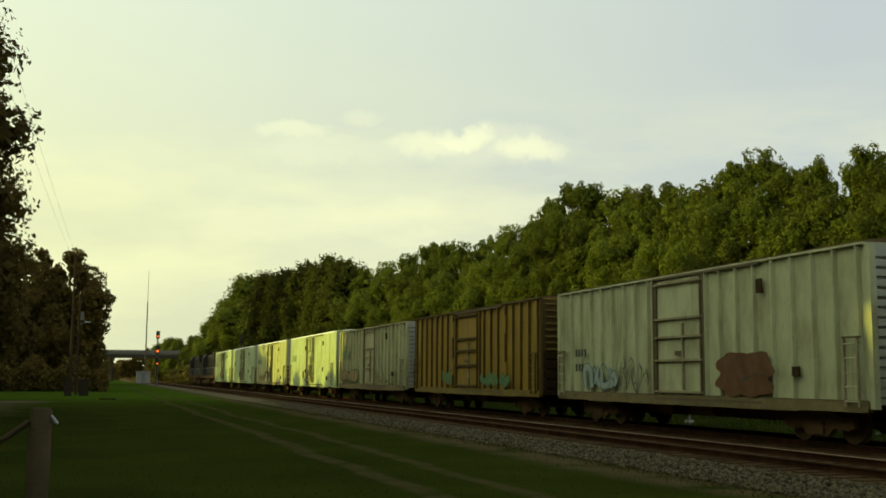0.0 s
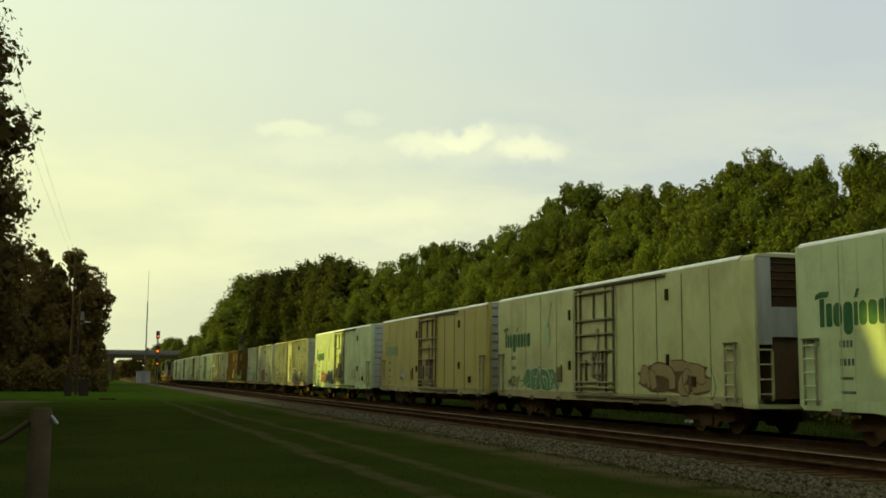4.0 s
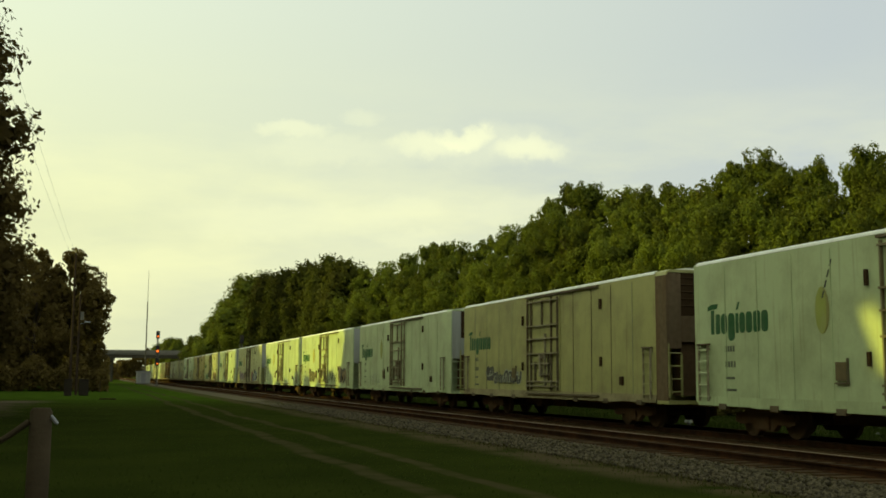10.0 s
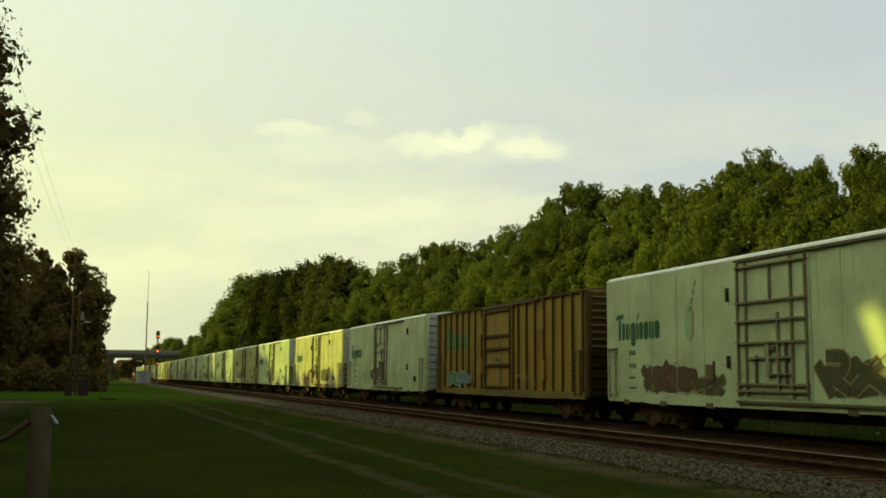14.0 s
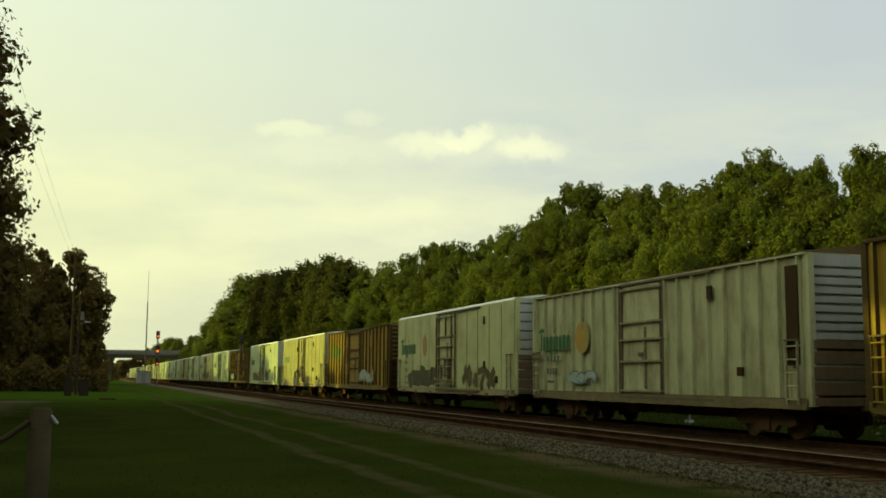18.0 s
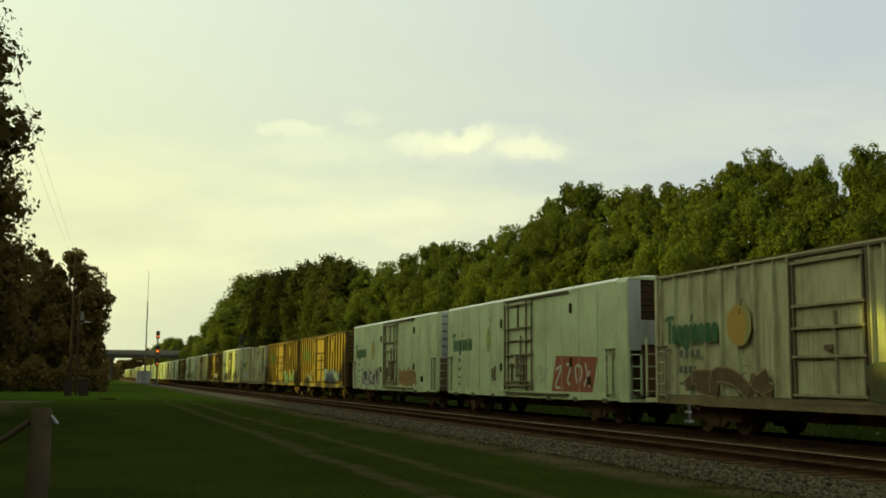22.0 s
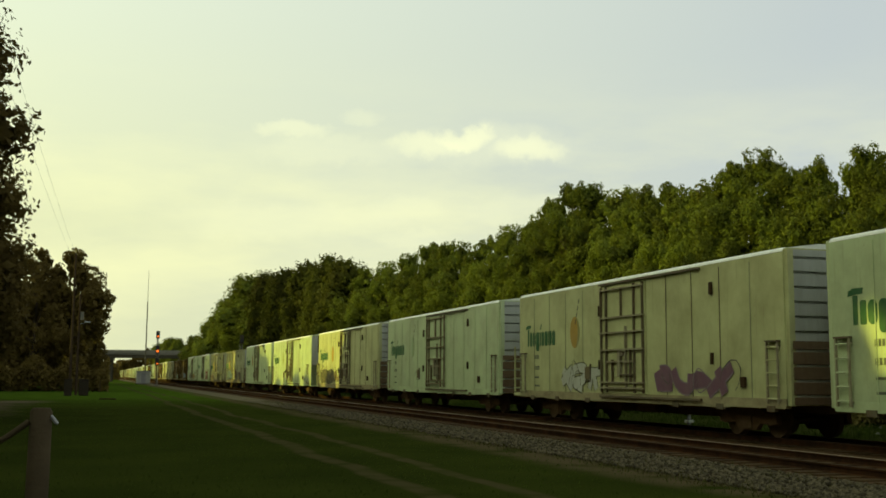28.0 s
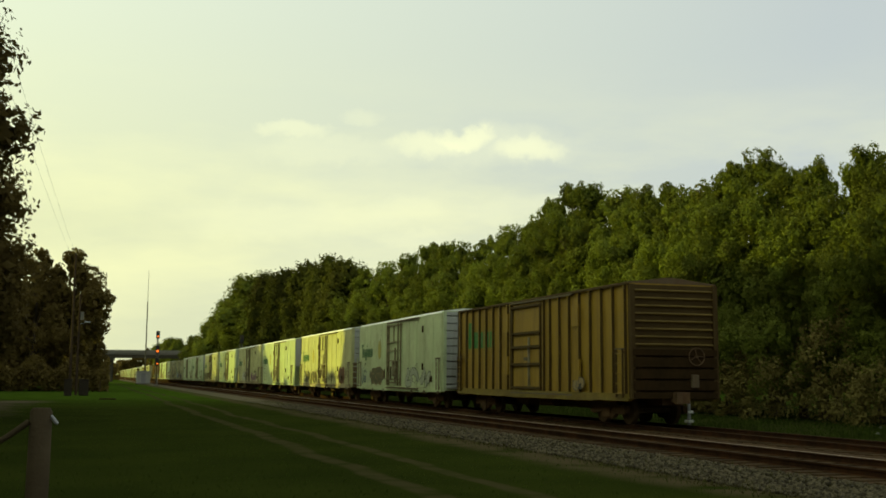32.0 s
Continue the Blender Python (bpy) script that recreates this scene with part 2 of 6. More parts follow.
PLACARD = surface("weathered_placard_board", (0.16, 0.125, 0.055), 0.8, dirt=GRIME, dirt_amount=0.6, grain=0.3, dirt_scale=(1, 1, 1), dirt_size=4.0)
DOORBAR = surface("door_hardware", (0.12, 0.10, 0.055), 0.7, dirt=RUST, dirt_amount=0.6, grain=0.25)
UNDER = surface("underframe_black", gloss=0.02, colour=(0.120, 0.080, 0.045), rough=0.9, dirt=RUST, dirt_amount=0.4, grain=0.3)
WHEEL = surface("wheel_steel", (0.115, 0.078, 0.045), 0.85, gloss=0.05, grain=0.3)
DARK = surface("dark_louvre", gloss=0.04, colour=(0.052, 0.033, 0.016), rough=0.75, grain=0.3)
GREY_END = surface("grey_end_paint", (0.40, 0.42, 0.36), 0.55, dirt=GRIME, dirt_amount=0.5, grain=0.1, scale=1.3)
BROWN_ROOF = surface("rusty_roof", gloss=0.04, colour=(0.14, 0.10, 0.06), rough=0.8, dirt=RUST, dirt_amount=0.7, grain=0.3)
GALV = surface("pale_roof", (0.78, 0.80, 0.70), 0.45, grain=0.1, dirt=GRIME, dirt_amount=0.2)
LEAF_R = surface("leaf_green", gloss=0.04, colour=(0.130, 0.158, 0.027), rough=0.7, grain=0.45, scale=0.5, bump=0, island=0.08, random=0.25, through=0.30, dirt=(0.066, 0.048, 0.014), dirt_amount=0.75, dirt_scale=(1, 1, 1), dirt_size=0.7)
LEAF_L = surface("leaf_dark_green", gloss=0.04, colour=(0.112, 0.082, 0.025), rough=0.7, grain=0.25, scale=0.6, bump=0, island=0.06, random=0.2, through=0.4)
BARK = surface("bark", gloss=0.04, colour=(0.075, 0.055, 0.038), rough=0.9, grain=0.4, scale=8, bump=0.5, bump_scale=14)
STEEL = surface("rail_steel", (0.036, 0.021, 0.012), 0.9, gloss=0.0, grain=0.2, dirt=RUST, dirt_amount=0.5)
RAIL_DULL = surface("dull_rail_head", (0.060, 0.040, 0.026), 0.8, gloss=0.02, grain=0.2)
# paler head for a single rail, its sky reflection painted into the colour
RAIL_GLINT = surface("rail_head", (0.32, 0.24, 0.18), 0.5, metal=0.2, grain=0.1)
TIE = surface("creosoted_tie", gloss=0.04, colour=(0.054, 0.035, 0.017), rough=0.9, grain=0.4, scale=5, bump=0.4, random=0.3)
STONE = surface("ballast_stone", gloss=0.04, colour=(0.080, 0.068, 0.041), rough=0.85, grain=0.3, scale=20, bump=0.3, island=0.65)
# darker leaf copy: deep shade over the middle wood is put into the colour
LEAF_SHADED = surface("leaf_shaded_green", gloss=0.04, colour=(0.064, 0.072, 0.013), rough=0.7, grain=0.4, scale=0.5, bump=0, island=0.08, random=0.3, through=0.35, dirt=(0.045, 0.034, 0.011), dirt_amount=0.75, dirt_scale=(1, 1, 1), dirt_size=0.5)
LEAF_S = surface("leaf_brownish_green", gloss=0.02, colour=(0.150, 0.126, 0.040), rough=0.8, grain=0.4, scale=0.4, bump=0, island=0.06, through=0.12, dirt=(0.100, 0.080, 0.030), dirt_amount=0.7, dirt_scale=(1, 1, 1), dirt_size=0.5)
# dark steel; the shade under the bridge deck is put into this colour
GIRDER = surface("dark_girder", (0.055, 0.050, 0.036), 0.7, gloss=0.1, grain=0.2, scale=1, dirt=GRIME, dirt_amount=0.4)
MASTPAINT = surface("dark_mast_paint", (0.075, 0.068, 0.050), 0.7, gloss=0.1, grain=0.2)
CONCRETE = surface("concrete", (0.17, 0.16, 0.13), 0.85, grain=0.15, scale=1, dirt=(0.12, 0.11, 0.09), dirt_amount=0.5)
POLEWOOD = surface("pole_wood", gloss=0.04, colour=(0.050, 0.034, 0.022), rough=0.9, grain=0.35, scale=5, bump=0.4)
POSTWOOD = surface("weathered_post", gloss=0.04, colour=(0.066, 0.050, 0.028), rough=0.9, grain=0.35, scale=7, bump=0.4)
METAL = surface("painted_metal", (0.30, 0.30, 0.29), 0.5, metal=0.4, grain=0.15)
CABINET = surface("dark_cabinet_paint", (0.035, 0.028, 0.018), 0.7, gloss=0.1, grain=0.3)
BLACK = surface("black_metal", (0.02, 0.02, 0.02), 0.6, grain=0.2)
REDLAMP = surface("red_lens", (0.4, 0.04, 0.01), 0.3, bump=0, emit=(1.0, 0.17, 0.02), emit_strength=1.7)
SHED = surface("shed_paint", (0.38, 0.38, 0.33), 0.6, grain=0.1, dirt=GRIME, dirt_amount=0.3)


# ---------------------------------------------------------------- mesh helpers
class Shape:
    """Collects vertices and faces for one mesh."""

    def __init__(self):
        self.v, self.f = [], []

    def box(self, x0, x1, y0, y1, z0, z1):
        b = len(self.v)
        self.v += [(x0, y0, z0), (x1, y0, z0), (x1, y1, z0), (x0, y1, z0), (x0, y0, z1), (x1, y0, z1), (x1, y1, z1), (x0, y1, z1)]
        self.f += [(b, b + 3, b + 2, b + 1), (b + 4, b + 5, b + 6, b + 7), (b, b + 1, b + 5, b + 4), (b + 1, b + 2, b + 6, b + 5),
                   (b + 2, b + 3, b + 7, b + 6), (b + 3, b, b + 4, b + 7)]
        return self

    def bar(self, p, q, r, n=8, r2=None):
        """A round bar from p to q."""
        p, q = Vector(p), Vector(q)
        rot = (q - p).to_track_quat("Z", "Y").to_matrix()
        b = len(self.v)
        for c, rad in ((p, r), (q, r if r2 is None else r2)):
            for k in range(n):
                a = 2 * math.pi * k / n
                self.v.append(tuple(c + rot @ Vector((rad * math.cos(a), rad * math.sin(a), 0))))
        for k in range(n):
            self.f.append((b + k, b + (k + 1) % n, b + n + (k + 1) % n, b + n + k))
        self.f.append(tuple(b + n - 1 - k for k in range(n)))
        self.f.append(tuple(b + n + k for k in range(n)))
        return self

    def prism(self, outline, axis, a, b):
        """Extrudes an outline of (u, w) pairs along an axis, from a to b. axis x: (y, z); axis y: (x, z); axis z: (x, y)."""
        n, base = len(outline), len(self.v)
        for t in (a, b):
            for u, w in outline:
                self.v.append({"x": (t, u, w), "y": (u, t, w), "z": (u, w, t)}[axis])
        for k in range(n):
            self.f.append((base + k, base + (k + 1) % n, base + n + (k + 1) % n, base + n + k))
        self.f.append(tuple(base + n - 1 - k for k in range(n)))
        self.f.append(tuple(base + n + k for k in range(n)))
        return self

    def mesh(self, name, smooth=False, bevel=0.0):
        me = bpy.data.meshes.new(name)
        me.from_pydata(self.v, [], self.f)
        bm = bmesh.new()
        bm.from_mesh(me)
        bmesh.ops.recalc_face_normals(bm, faces=bm.faces)
        if bevel:
            bmesh.ops.bevel(bm, geom=bm.edges[:], offset=bevel, segments=2, affect="EDGES", profile=0.5)
        bm.to_mesh(me)
        bm.free()
        if smooth:
            me.shade_smooth()
        return me


def part(name, me, material, parent, label="", m=None):
    """Links a mesh (or a Shape) as one part under a thing or part."""
    if isinstance(me, Shape):
        me = me.mesh(name)
    if not me.materials:
        me.materials.append(material)
    ob = new(name, me)
    ob.parent = parent
    if m is not None:
        ob.matrix_basis = m
    if label:
        ob["label"] = label
    return ob


def solid(name, shape, material, label, category, m=None, kind="", bevel=0.0, group=""):
    """A thing of one mesh."""
    me = shape.mesh(name, bevel=bevel) if isinstance(shape, Shape) else shape
    me.materials.append(material)
    ob = new(name, me)
    if m is not None:
        ob.matrix_basis = m
    return tagged(ob, label, category, group, kind)


def thing(name, label, category, m=None, group="", kind=""):
    ob = new(name)
    ob.empty_display_size = 0.5
    if m is not None:
        ob.matrix_basis = m
    return tagged(ob, label, category, group, kind)


# ---------------------------------------------------------------- ground
def ground_material():
    m = bpy.data.materials.new("grass_ground")
    m.use_nodes = True
    nodes, links = m.node_tree.nodes, m.node_tree.links
    bsdf = nodes["Principled BSDF"]
    bsdf.inputs["Roughness"].default_value, bsdf.inputs["Specular IOR Level"].default_value = 0.95, 0.0
    tc = nodes.new("ShaderNodeTexCoord")
    sep = nodes.new("ShaderNodeSeparateXYZ")
    links.new(tc.outputs["Object"], sep.inputs["Vector"])

    def noise_tex(scale, detail=5.0):
        n = nodes.new("ShaderNodeTexNoise")
        n.inputs["Scale"].default_value, n.inputs["Detail"].default_value = scale, detail
        links.new(tc.outputs["Object"], n.inputs["Vector"])
        return n.outputs["Fac"]

    def math_node(op, a, b):
        n = nodes.new("ShaderNodeMath")
        n.operation = op
        for k, v in enumerate((a, b)):
            if isinstance(v, (int, float)):
                n.inputs[k].default_value = v
            elif v is not None:
                links.new(v, n.inputs[k])
        return n.outputs["Value"]

    def mixed(fac, a, b):
        n = nodes.new("ShaderNodeMix")
        n.data_type = "RGBA"
        links.new(fac, n.inputs["Factor"])
        for key, v in (("A", a), ("B", b)):
            if isinstance(v, tuple):
                n.inputs[key].default_value = (*v, 1)
            else:
                links.new(v, n.inputs[key])
        return n.outputs["Result"]

    def ramped(value, lo, hi):
        n = nodes.new("ShaderNodeMapRange")
        n.clamp = True
        n.interpolation_type = "SMOOTHSTEP"
        n.inputs["From Min"].default_value, n.inputs["From Max"].default_value = lo, hi
        links.new(value, n.inputs["Value"])
        return n.outputs["Result"]

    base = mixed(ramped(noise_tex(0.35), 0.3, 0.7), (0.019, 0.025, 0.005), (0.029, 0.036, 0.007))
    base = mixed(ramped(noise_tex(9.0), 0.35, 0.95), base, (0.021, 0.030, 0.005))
    wobble = math_node("MULTIPLY", math_node("SUBTRACT", noise_tex(0.12, 3), 0.5), 1.6)
    # beyond the trees' shade the grass is painted a brighter green for its light
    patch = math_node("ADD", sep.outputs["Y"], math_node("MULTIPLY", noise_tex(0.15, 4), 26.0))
    lit_grass = mixed(ramped(noise_tex(0.6), 0.3, 0.7), (0.032, 0.056, 0.007), (0.044, 0.074, 0.009))
    base = mixed(ramped(patch, 68.0, 104.0), base, lit_grass)
    x = math_node("ADD", sep.outputs["X"], wobble)
    patchy = ramped(noise_tex(1.3), 0.22, 0.60)
    for centre, half in ((4.55, 0.30), (5.95, 0.24)):
        away = math_node("ABSOLUTE", math_node("SUBTRACT", x, centre), None)
        rut = math_node("SUBTRACT", 1.0, ramped(away, half * 0.4, half))
        base = mixed(math_node("MULTIPLY", rut, patchy), base, (0.048, 0.043, 0.018))
    # bare soil beside the ballast, and the lane that crosses by the pole
    away = math_node("ABSOLUTE", math_node("SUBTRACT", x, 9.2), None)
    verge = math_node("SUBTRACT", 1.0, ramped(away, 0.2, 1.1))
    base = mixed(math_node("MULTIPLY", verge, ramped(noise_tex(0.8), 0.30, 0.55)), base, (0.066, 0.053, 0.027))
    away = math_node("ABSOLUTE", math_node("SUBTRACT", x, 24.0), None)
    verge = math_node("SUBTRACT", 1.0, ramped(away, 3.6, 5.2))
    base = mixed(math_node("MULTIPLY", verge, ramped(noise_tex(0.5), 0.15, 0.4)), base, (0.032, 0.038, 0.010))
    y = math_node("ADD", sep.outputs["Y"], wobble)
    away = math_node("ABSOLUTE", math_node("SUBTRACT", y, 72.0), None)
    lane = math_node("MULTIPLY", math_node("SUBTRACT", 1.0, ramped(away, 1.5, 4.0)), math_node("SUBTRACT", 1.0, ramped(x, -4.5, -2.0)))
    base = mixed(lane, base, (0.085, 0.068, 0.044))
    away = math_node("ABSOLUTE", math_node("SUBTRACT", y, 58.0), None)
    bare = math_node("MULTIPLY", math_node("SUBTRACT", 1.0, ramped(away, 8.0, 16.0)), math_node("SUBTRACT", 1.0, ramped(x, -4.5, -2.6)))
    base = mixed(math_node("MULTIPLY", bare, ramped(noise_tex(0.9), 0.3, 0.6)), base, (0.062, 0.050, 0.030))
    links.new(base, bsdf.inputs["Base Color"])
    bp = nodes.new("ShaderNodeBump")
    bp.inputs["Strength"].default_value, bp.inputs["Distance"].default_value = 0.35, 0.04
    links.new(noise_tex(14.0), bp.inputs["Height"])
    links.new(bp.outputs["Normal"], bsdf.inputs["Normal"])
    return m


me = bpy.data.meshes.new("ground")
me.from_pydata([(-2500, -1500, 0), (2500, -1500, 0), (2500, 4000, 0), (-2500, 4000, 0)], [], [(0, 1, 2, 3)])
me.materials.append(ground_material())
tagged(new("ground", me), "mown green grass field with two worn wheel ruts", "ground", kind="structure")

RAIL_Z = 0.25
NEAR_X, FAR_X = 12.72, 16.83
Y0, Y1 = -700.0, 1500.0

shoulder = Shape()
shoulder.prism([(9.75, 0.004), (11.2, 0.085), (11.2, 0.0)], "y", Y0, Y1)
solid("ballast_shoulder", shoulder, surface("grey_ballast", (0.090, 0.076, 0.046), 0.9, gloss=0.04, grain=0.5, scale=18, bump=1.0, bump_scale=24, dirt=(0.052, 0.050, 0.024), dirt_amount=0.7, dirt_scale=(1, 0.3, 1), dirt_size=1.5),
      "grey crushed stone shoulder beside the tracks", "ballast", kind="structure")
bed = Shape()
bed.prism([(11.2, 0.0), (11.2, 0.088), (19.0, 0.088), (20.4, 0.004), (20.4, 0.0)], "y", Y0, Y1)
solid("ballast", bed, surface("oily_ballast", (0.075, 0.046, 0.022), 0.9, gloss=0.04, grain=0.5, scale=18, bump=1.0, bump_scale=24, dirt=(0.028, 0.016, 0.010), dirt_amount=0.7, dirt_scale=(1, 0.3, 1), dirt_size=1.5),
      "dark brown stained ballast under the two tracks", "ballast", kind="structure")


def railway(x, near):
    track = thing("railway_track", "straight track of rusty rails on dark wooden ties", "railway track", kind="structure", group="railway tracks")
    track.matrix_basis = pose(x, 0, 0)
    for side in (-0.7525, 0.7525):
        rail = Shape()
        rail.prism([(side - 0.07, 0.105), (side + 0.07, 0.105), (side + 0.015, 0.13), (side + 0.012, 0.205), (side + 0.035, 0.215),
                    (side + 0.035, 0.246), (side - 0.035, 0.246), (side - 0.035, 0.215), (side - 0.012, 0.205), (side - 0.015, 0.13)], "y", Y0, Y1)
        r = part("rail", rail, STEEL, track)
        head = Shape().box(side - 0.031, side + 0.031, Y0, Y1, 0.246, RAIL_Z)
        # only the near track's far rail gets the painted glint
        part("rail_head", head, RAIL_GLINT if near and side > 0 else RAIL_DULL, r, "running surface painted bright for its reflection" if near and side > 0 else "")
    tie = Shape().box(-1.3, 1.3, -0.115, 0.115, 0.02, 0.112).mesh("tie", bevel=0.012)
    tie.materials.append(TIE)
    count = 150
    for k in range(count):
        ob = part("tie", tie, TIE, track, m=pose(random.uniform(-0.04, 0.04), 6 + k * 0.52, 0, 0, 0, random.uniform(-1, 1)))
    rest = Shape()
    for k in range(420):
        y = 6 + (count + k) * 0.52
        rest.box(-1.3, 1.3, y - 0.115, y + 0.115, 0.02, 0.112)
    for k in range(60):
        y = 6 - (k + 1) * 0.52
        rest.box(-1.3, 1.3, y - 0.115, y + 0.115, 0.02, 0.112)
    tagged(part("far_ties", rest, TIE, track), kind="stuff")
    return track


railway(NEAR_X, True)
railway(FAR_X, False)


def scatter(name, label, category, spots, piece_v, piece_f, material, kind="stuff"):
    """One object of many small pieces: spots are (matrix 3x3, offset) pairs held in numpy arrays."""
    rot, off = spots
    pv = np.asarray(piece_v, float)
    v = np.einsum("nij,kj->nki", rot, pv) + off[:, None, :]
    n, k = len(off), len(pv)
    f = np.asarray(piece_f)
    faces = (f[None] + (np.arange(n) * k)[:, None, None]).reshape(-1, f.shape[1])
    me = quick_mesh(name, v.reshape(-1, 3), faces)
    me.materials.append(material)
    return tagged(new(name, me), label, category, kind=kind)


def quick_mesh(name, verts, faces):
    me = bpy.data.meshes.new(name)
    k = faces.shape[1]
    me.vertices.add(len(verts))
    me.vertices.foreach_set("co", np.asarray(verts, np.float32).ravel())
    me.loops.add(len(faces) * k)
    me.loops.foreach_set("vertex_index", faces.astype(np.int32).ravel())
    me.polygons.add(len(faces))
    me.polygons.foreach_set("loop_start", np.arange(0, len(faces) * k, k, dtype=np.int32))
    me.polygons.foreach_set("loop_total", np.full(len(faces), k, dtype=np.int32))
    me.update(calc_edges=True)
    return me


def turns(rng, n, size, squash=None):
    """Random turns, scaled."""
    q = rng.normal(size=(n, 4))
    q /= np.linalg.norm(q, axis=1)[:, None]
    w, x, y, z = q.T
    r = np.stack([1 - 2 * (y * y + z * z), 2 * (x * y - z * w), 2 * (x * z + y * w),
                  2 * (x * y + z * w), 1 - 2 * (x * x + z * z), 2 * (y * z - x * w),
                  2 * (x * z - y * w), 2 * (y * z + x * w), 1 - 2 * (x * x + y * y)], axis=1).reshape(n, 3, 3)
    return r * np.asarray(size).reshape(-1, 1, 1)


def stones():
    rng = np.random.default_rng(4)
    n = 11000
    y = 11 + 50 * rng.random(n) ** 1.7
    x = 9.55 + 1.60 * rng.random(n) ** 0.9
    z = np.interp(x, [9.7, 10.9], [0.0, 0.085]) + 0.012
    size = 0.028 + 0.035 * rng.random(n)
    v = [(1, 0, 0), (-1, 0.1, 0), (0, 0.9, 0), (0.1, -1, 0), (0, 0.1, 0.8), (0, 0, -0.8)]
    f = [(0, 2, 4), (2, 1, 4), (1, 3, 4), (3, 0, 4), (2, 0, 5), (1, 2, 5), (3, 1, 5), (0, 3, 5)]
    scatter("ballast_stones", "loose grey crushed stones along the track shoulder", "stones", (turns(rng, n, size), np.stack([x, y, z], 1)), v, f, STONE)


stones()

GRASS = surface("grass_blades", (0.046, 0.066, 0.012), 0.8, gloss=0.0, grain=0.3, scale=0.5, bump=0, island=0.3, through=0.6)


def grass():
    rng = np.random.default_rng(8)
    n = 30000
    y = 7.5 + 70 * rng.random(n) ** 1.9
    x = -4 + 13.5 * rng.random(n)
    keep = (np.abs(x - 4.6) > 0.3) & (np.abs(x - 6.0) > 0.28) & (np.hypot(x, y) > 6)
    x, y = x[keep], y[keep]
    n = len(x)
    a = rng.random(n) * 2 * np.pi
    h = 0.02 + 0.035 * rng.random(n) ** 2
    w = 0.005 + 0.005 * rng.random(n)
    lean = 0.5 * (rng.random((n, 2)) - 0.5)
    v = np.zeros((n, 3, 3))
    v[:, 0] = np.stack([x - w * np.cos(a), y - w * np.sin(a), np.zeros(n)], 1)
    v[:, 1] = np.stack([x + w * np.cos(a), y + w * np.sin(a), np.zeros(n)], 1)
    v[:, 2] = np.stack([x + h * lean[:, 0], y + h * lean[:, 1], h], 1)
    me = quick_mesh("grass", v.reshape(-1, 3), np.arange(3 * n).reshape(n, 3))
    me.materials.append(GRASS)
    tagged(new("grass", me), "short uneven grass blades over the field", "grass", kind="stuff")


grass()


def weeds():
    """Low weeds and dead stalks along both edges of the crushed stone."""
    rng = np.random.default_rng(19)
    n = 16000
    y = 11 + 60 * rng.random(n) ** 1.6
    clump = 0.5 + 0.5 * np.sin(y * 1.3) * np.sin(y * 0.47 + 2)
    inner = rng.random(n) < 0.55
    x = np.where(inner, 10.75 + 0.28 * rng.normal(size=n), 9.55 + 0.25 * rng.normal(size=n))
    keep = rng.random(n) < 0.25 + 0.75 * clump
    x, y, inner = x[keep], y[keep], inner[keep]
    n = len(x)
    z = np.interp(x, [9.75, 11.2], [0.0, 0.085])
    a = rng.random(n) * 2 * np.pi
    h, w = 0.03 + 0.09 * rng.random(n) ** 2, 0.006 + 0.008 * rng.random(n)
    lean = 1.2 * (rng.random((n, 2)) - 0.5)
    v = np.zeros((n, 3, 3))
    v[:, 0] = np.stack([x - w * np.cos(a), y - w * np.sin(a), z], 1)
    v[:, 1] = np.stack([x + w * np.cos(a), y + w * np.sin(a), z], 1)
    v[:, 2] = np.stack([x + h * lean[:, 0], y + h * lean[:, 1], z + h], 1)
    me = quick_mesh("weeds", v.reshape(-1, 3), np.arange(3 * n).reshape(n, 3))
    me.materials.append(surface("weed_blades", (0.070, 0.066, 0.022), 0.85, gloss=0.0, grain=0.4, scale=0.6, bump=0, island=0.4, through=0.4))
    tagged(new("weeds", me), "sparse low weeds along the edges of the ballast", "weeds", kind="stuff")


weeds()


def verge_grass():
    """Uncut grass in tussocks between the far track and the wood."""
    rng = np.random.default_rng(27)
    n = 42000
    y = 20 + 90 * rng.random(n) ** 1.7
    x = 19.6 + 7.6 * rng.random(n)
    tuft = 0.5 + 0.5 * np.sin(x * 2.1 + 1.3 * np.sin(y * 0.6)) * np.sin(y * 1.1 + x)
    keep = rng.random(n) < 0.3 + 0.7 * tuft
    x, y, tuft = x[keep], y[keep], tuft[keep]
    n = len(x)
    a = rng.random(n) * 2 * np.pi
    h, w = (0.05 + 0.22 * rng.random(n) ** 1.5) * (0.4 + 0.6 * tuft), 0.010 + 0.012 * rng.random(n)
    lean = 0.9 * (rng.random((n, 2)) - 0.5)
    v = np.zeros((n, 3, 3))
    v[:, 0] = np.stack([x - w * np.cos(a), y - w * np.sin(a), np.zeros(n)], 1)
    v[:, 1] = np.stack([x + w * np.cos(a), y + w * np.sin(a), np.zeros(n)], 1)
    v[:, 2] = np.stack([x + h * lean[:, 0], y + h * lean[:, 1], h], 1)
    me = quick_mesh("verge_grass", v.reshape(-1, 3), np.arange(3 * n).reshape(n, 3))
    me.materials.append(GRASS)
    tagged(new("verge_grass", me), "uncut tussocky grass between the far track and the wood", "grass", kind="stuff")


verge_grass()


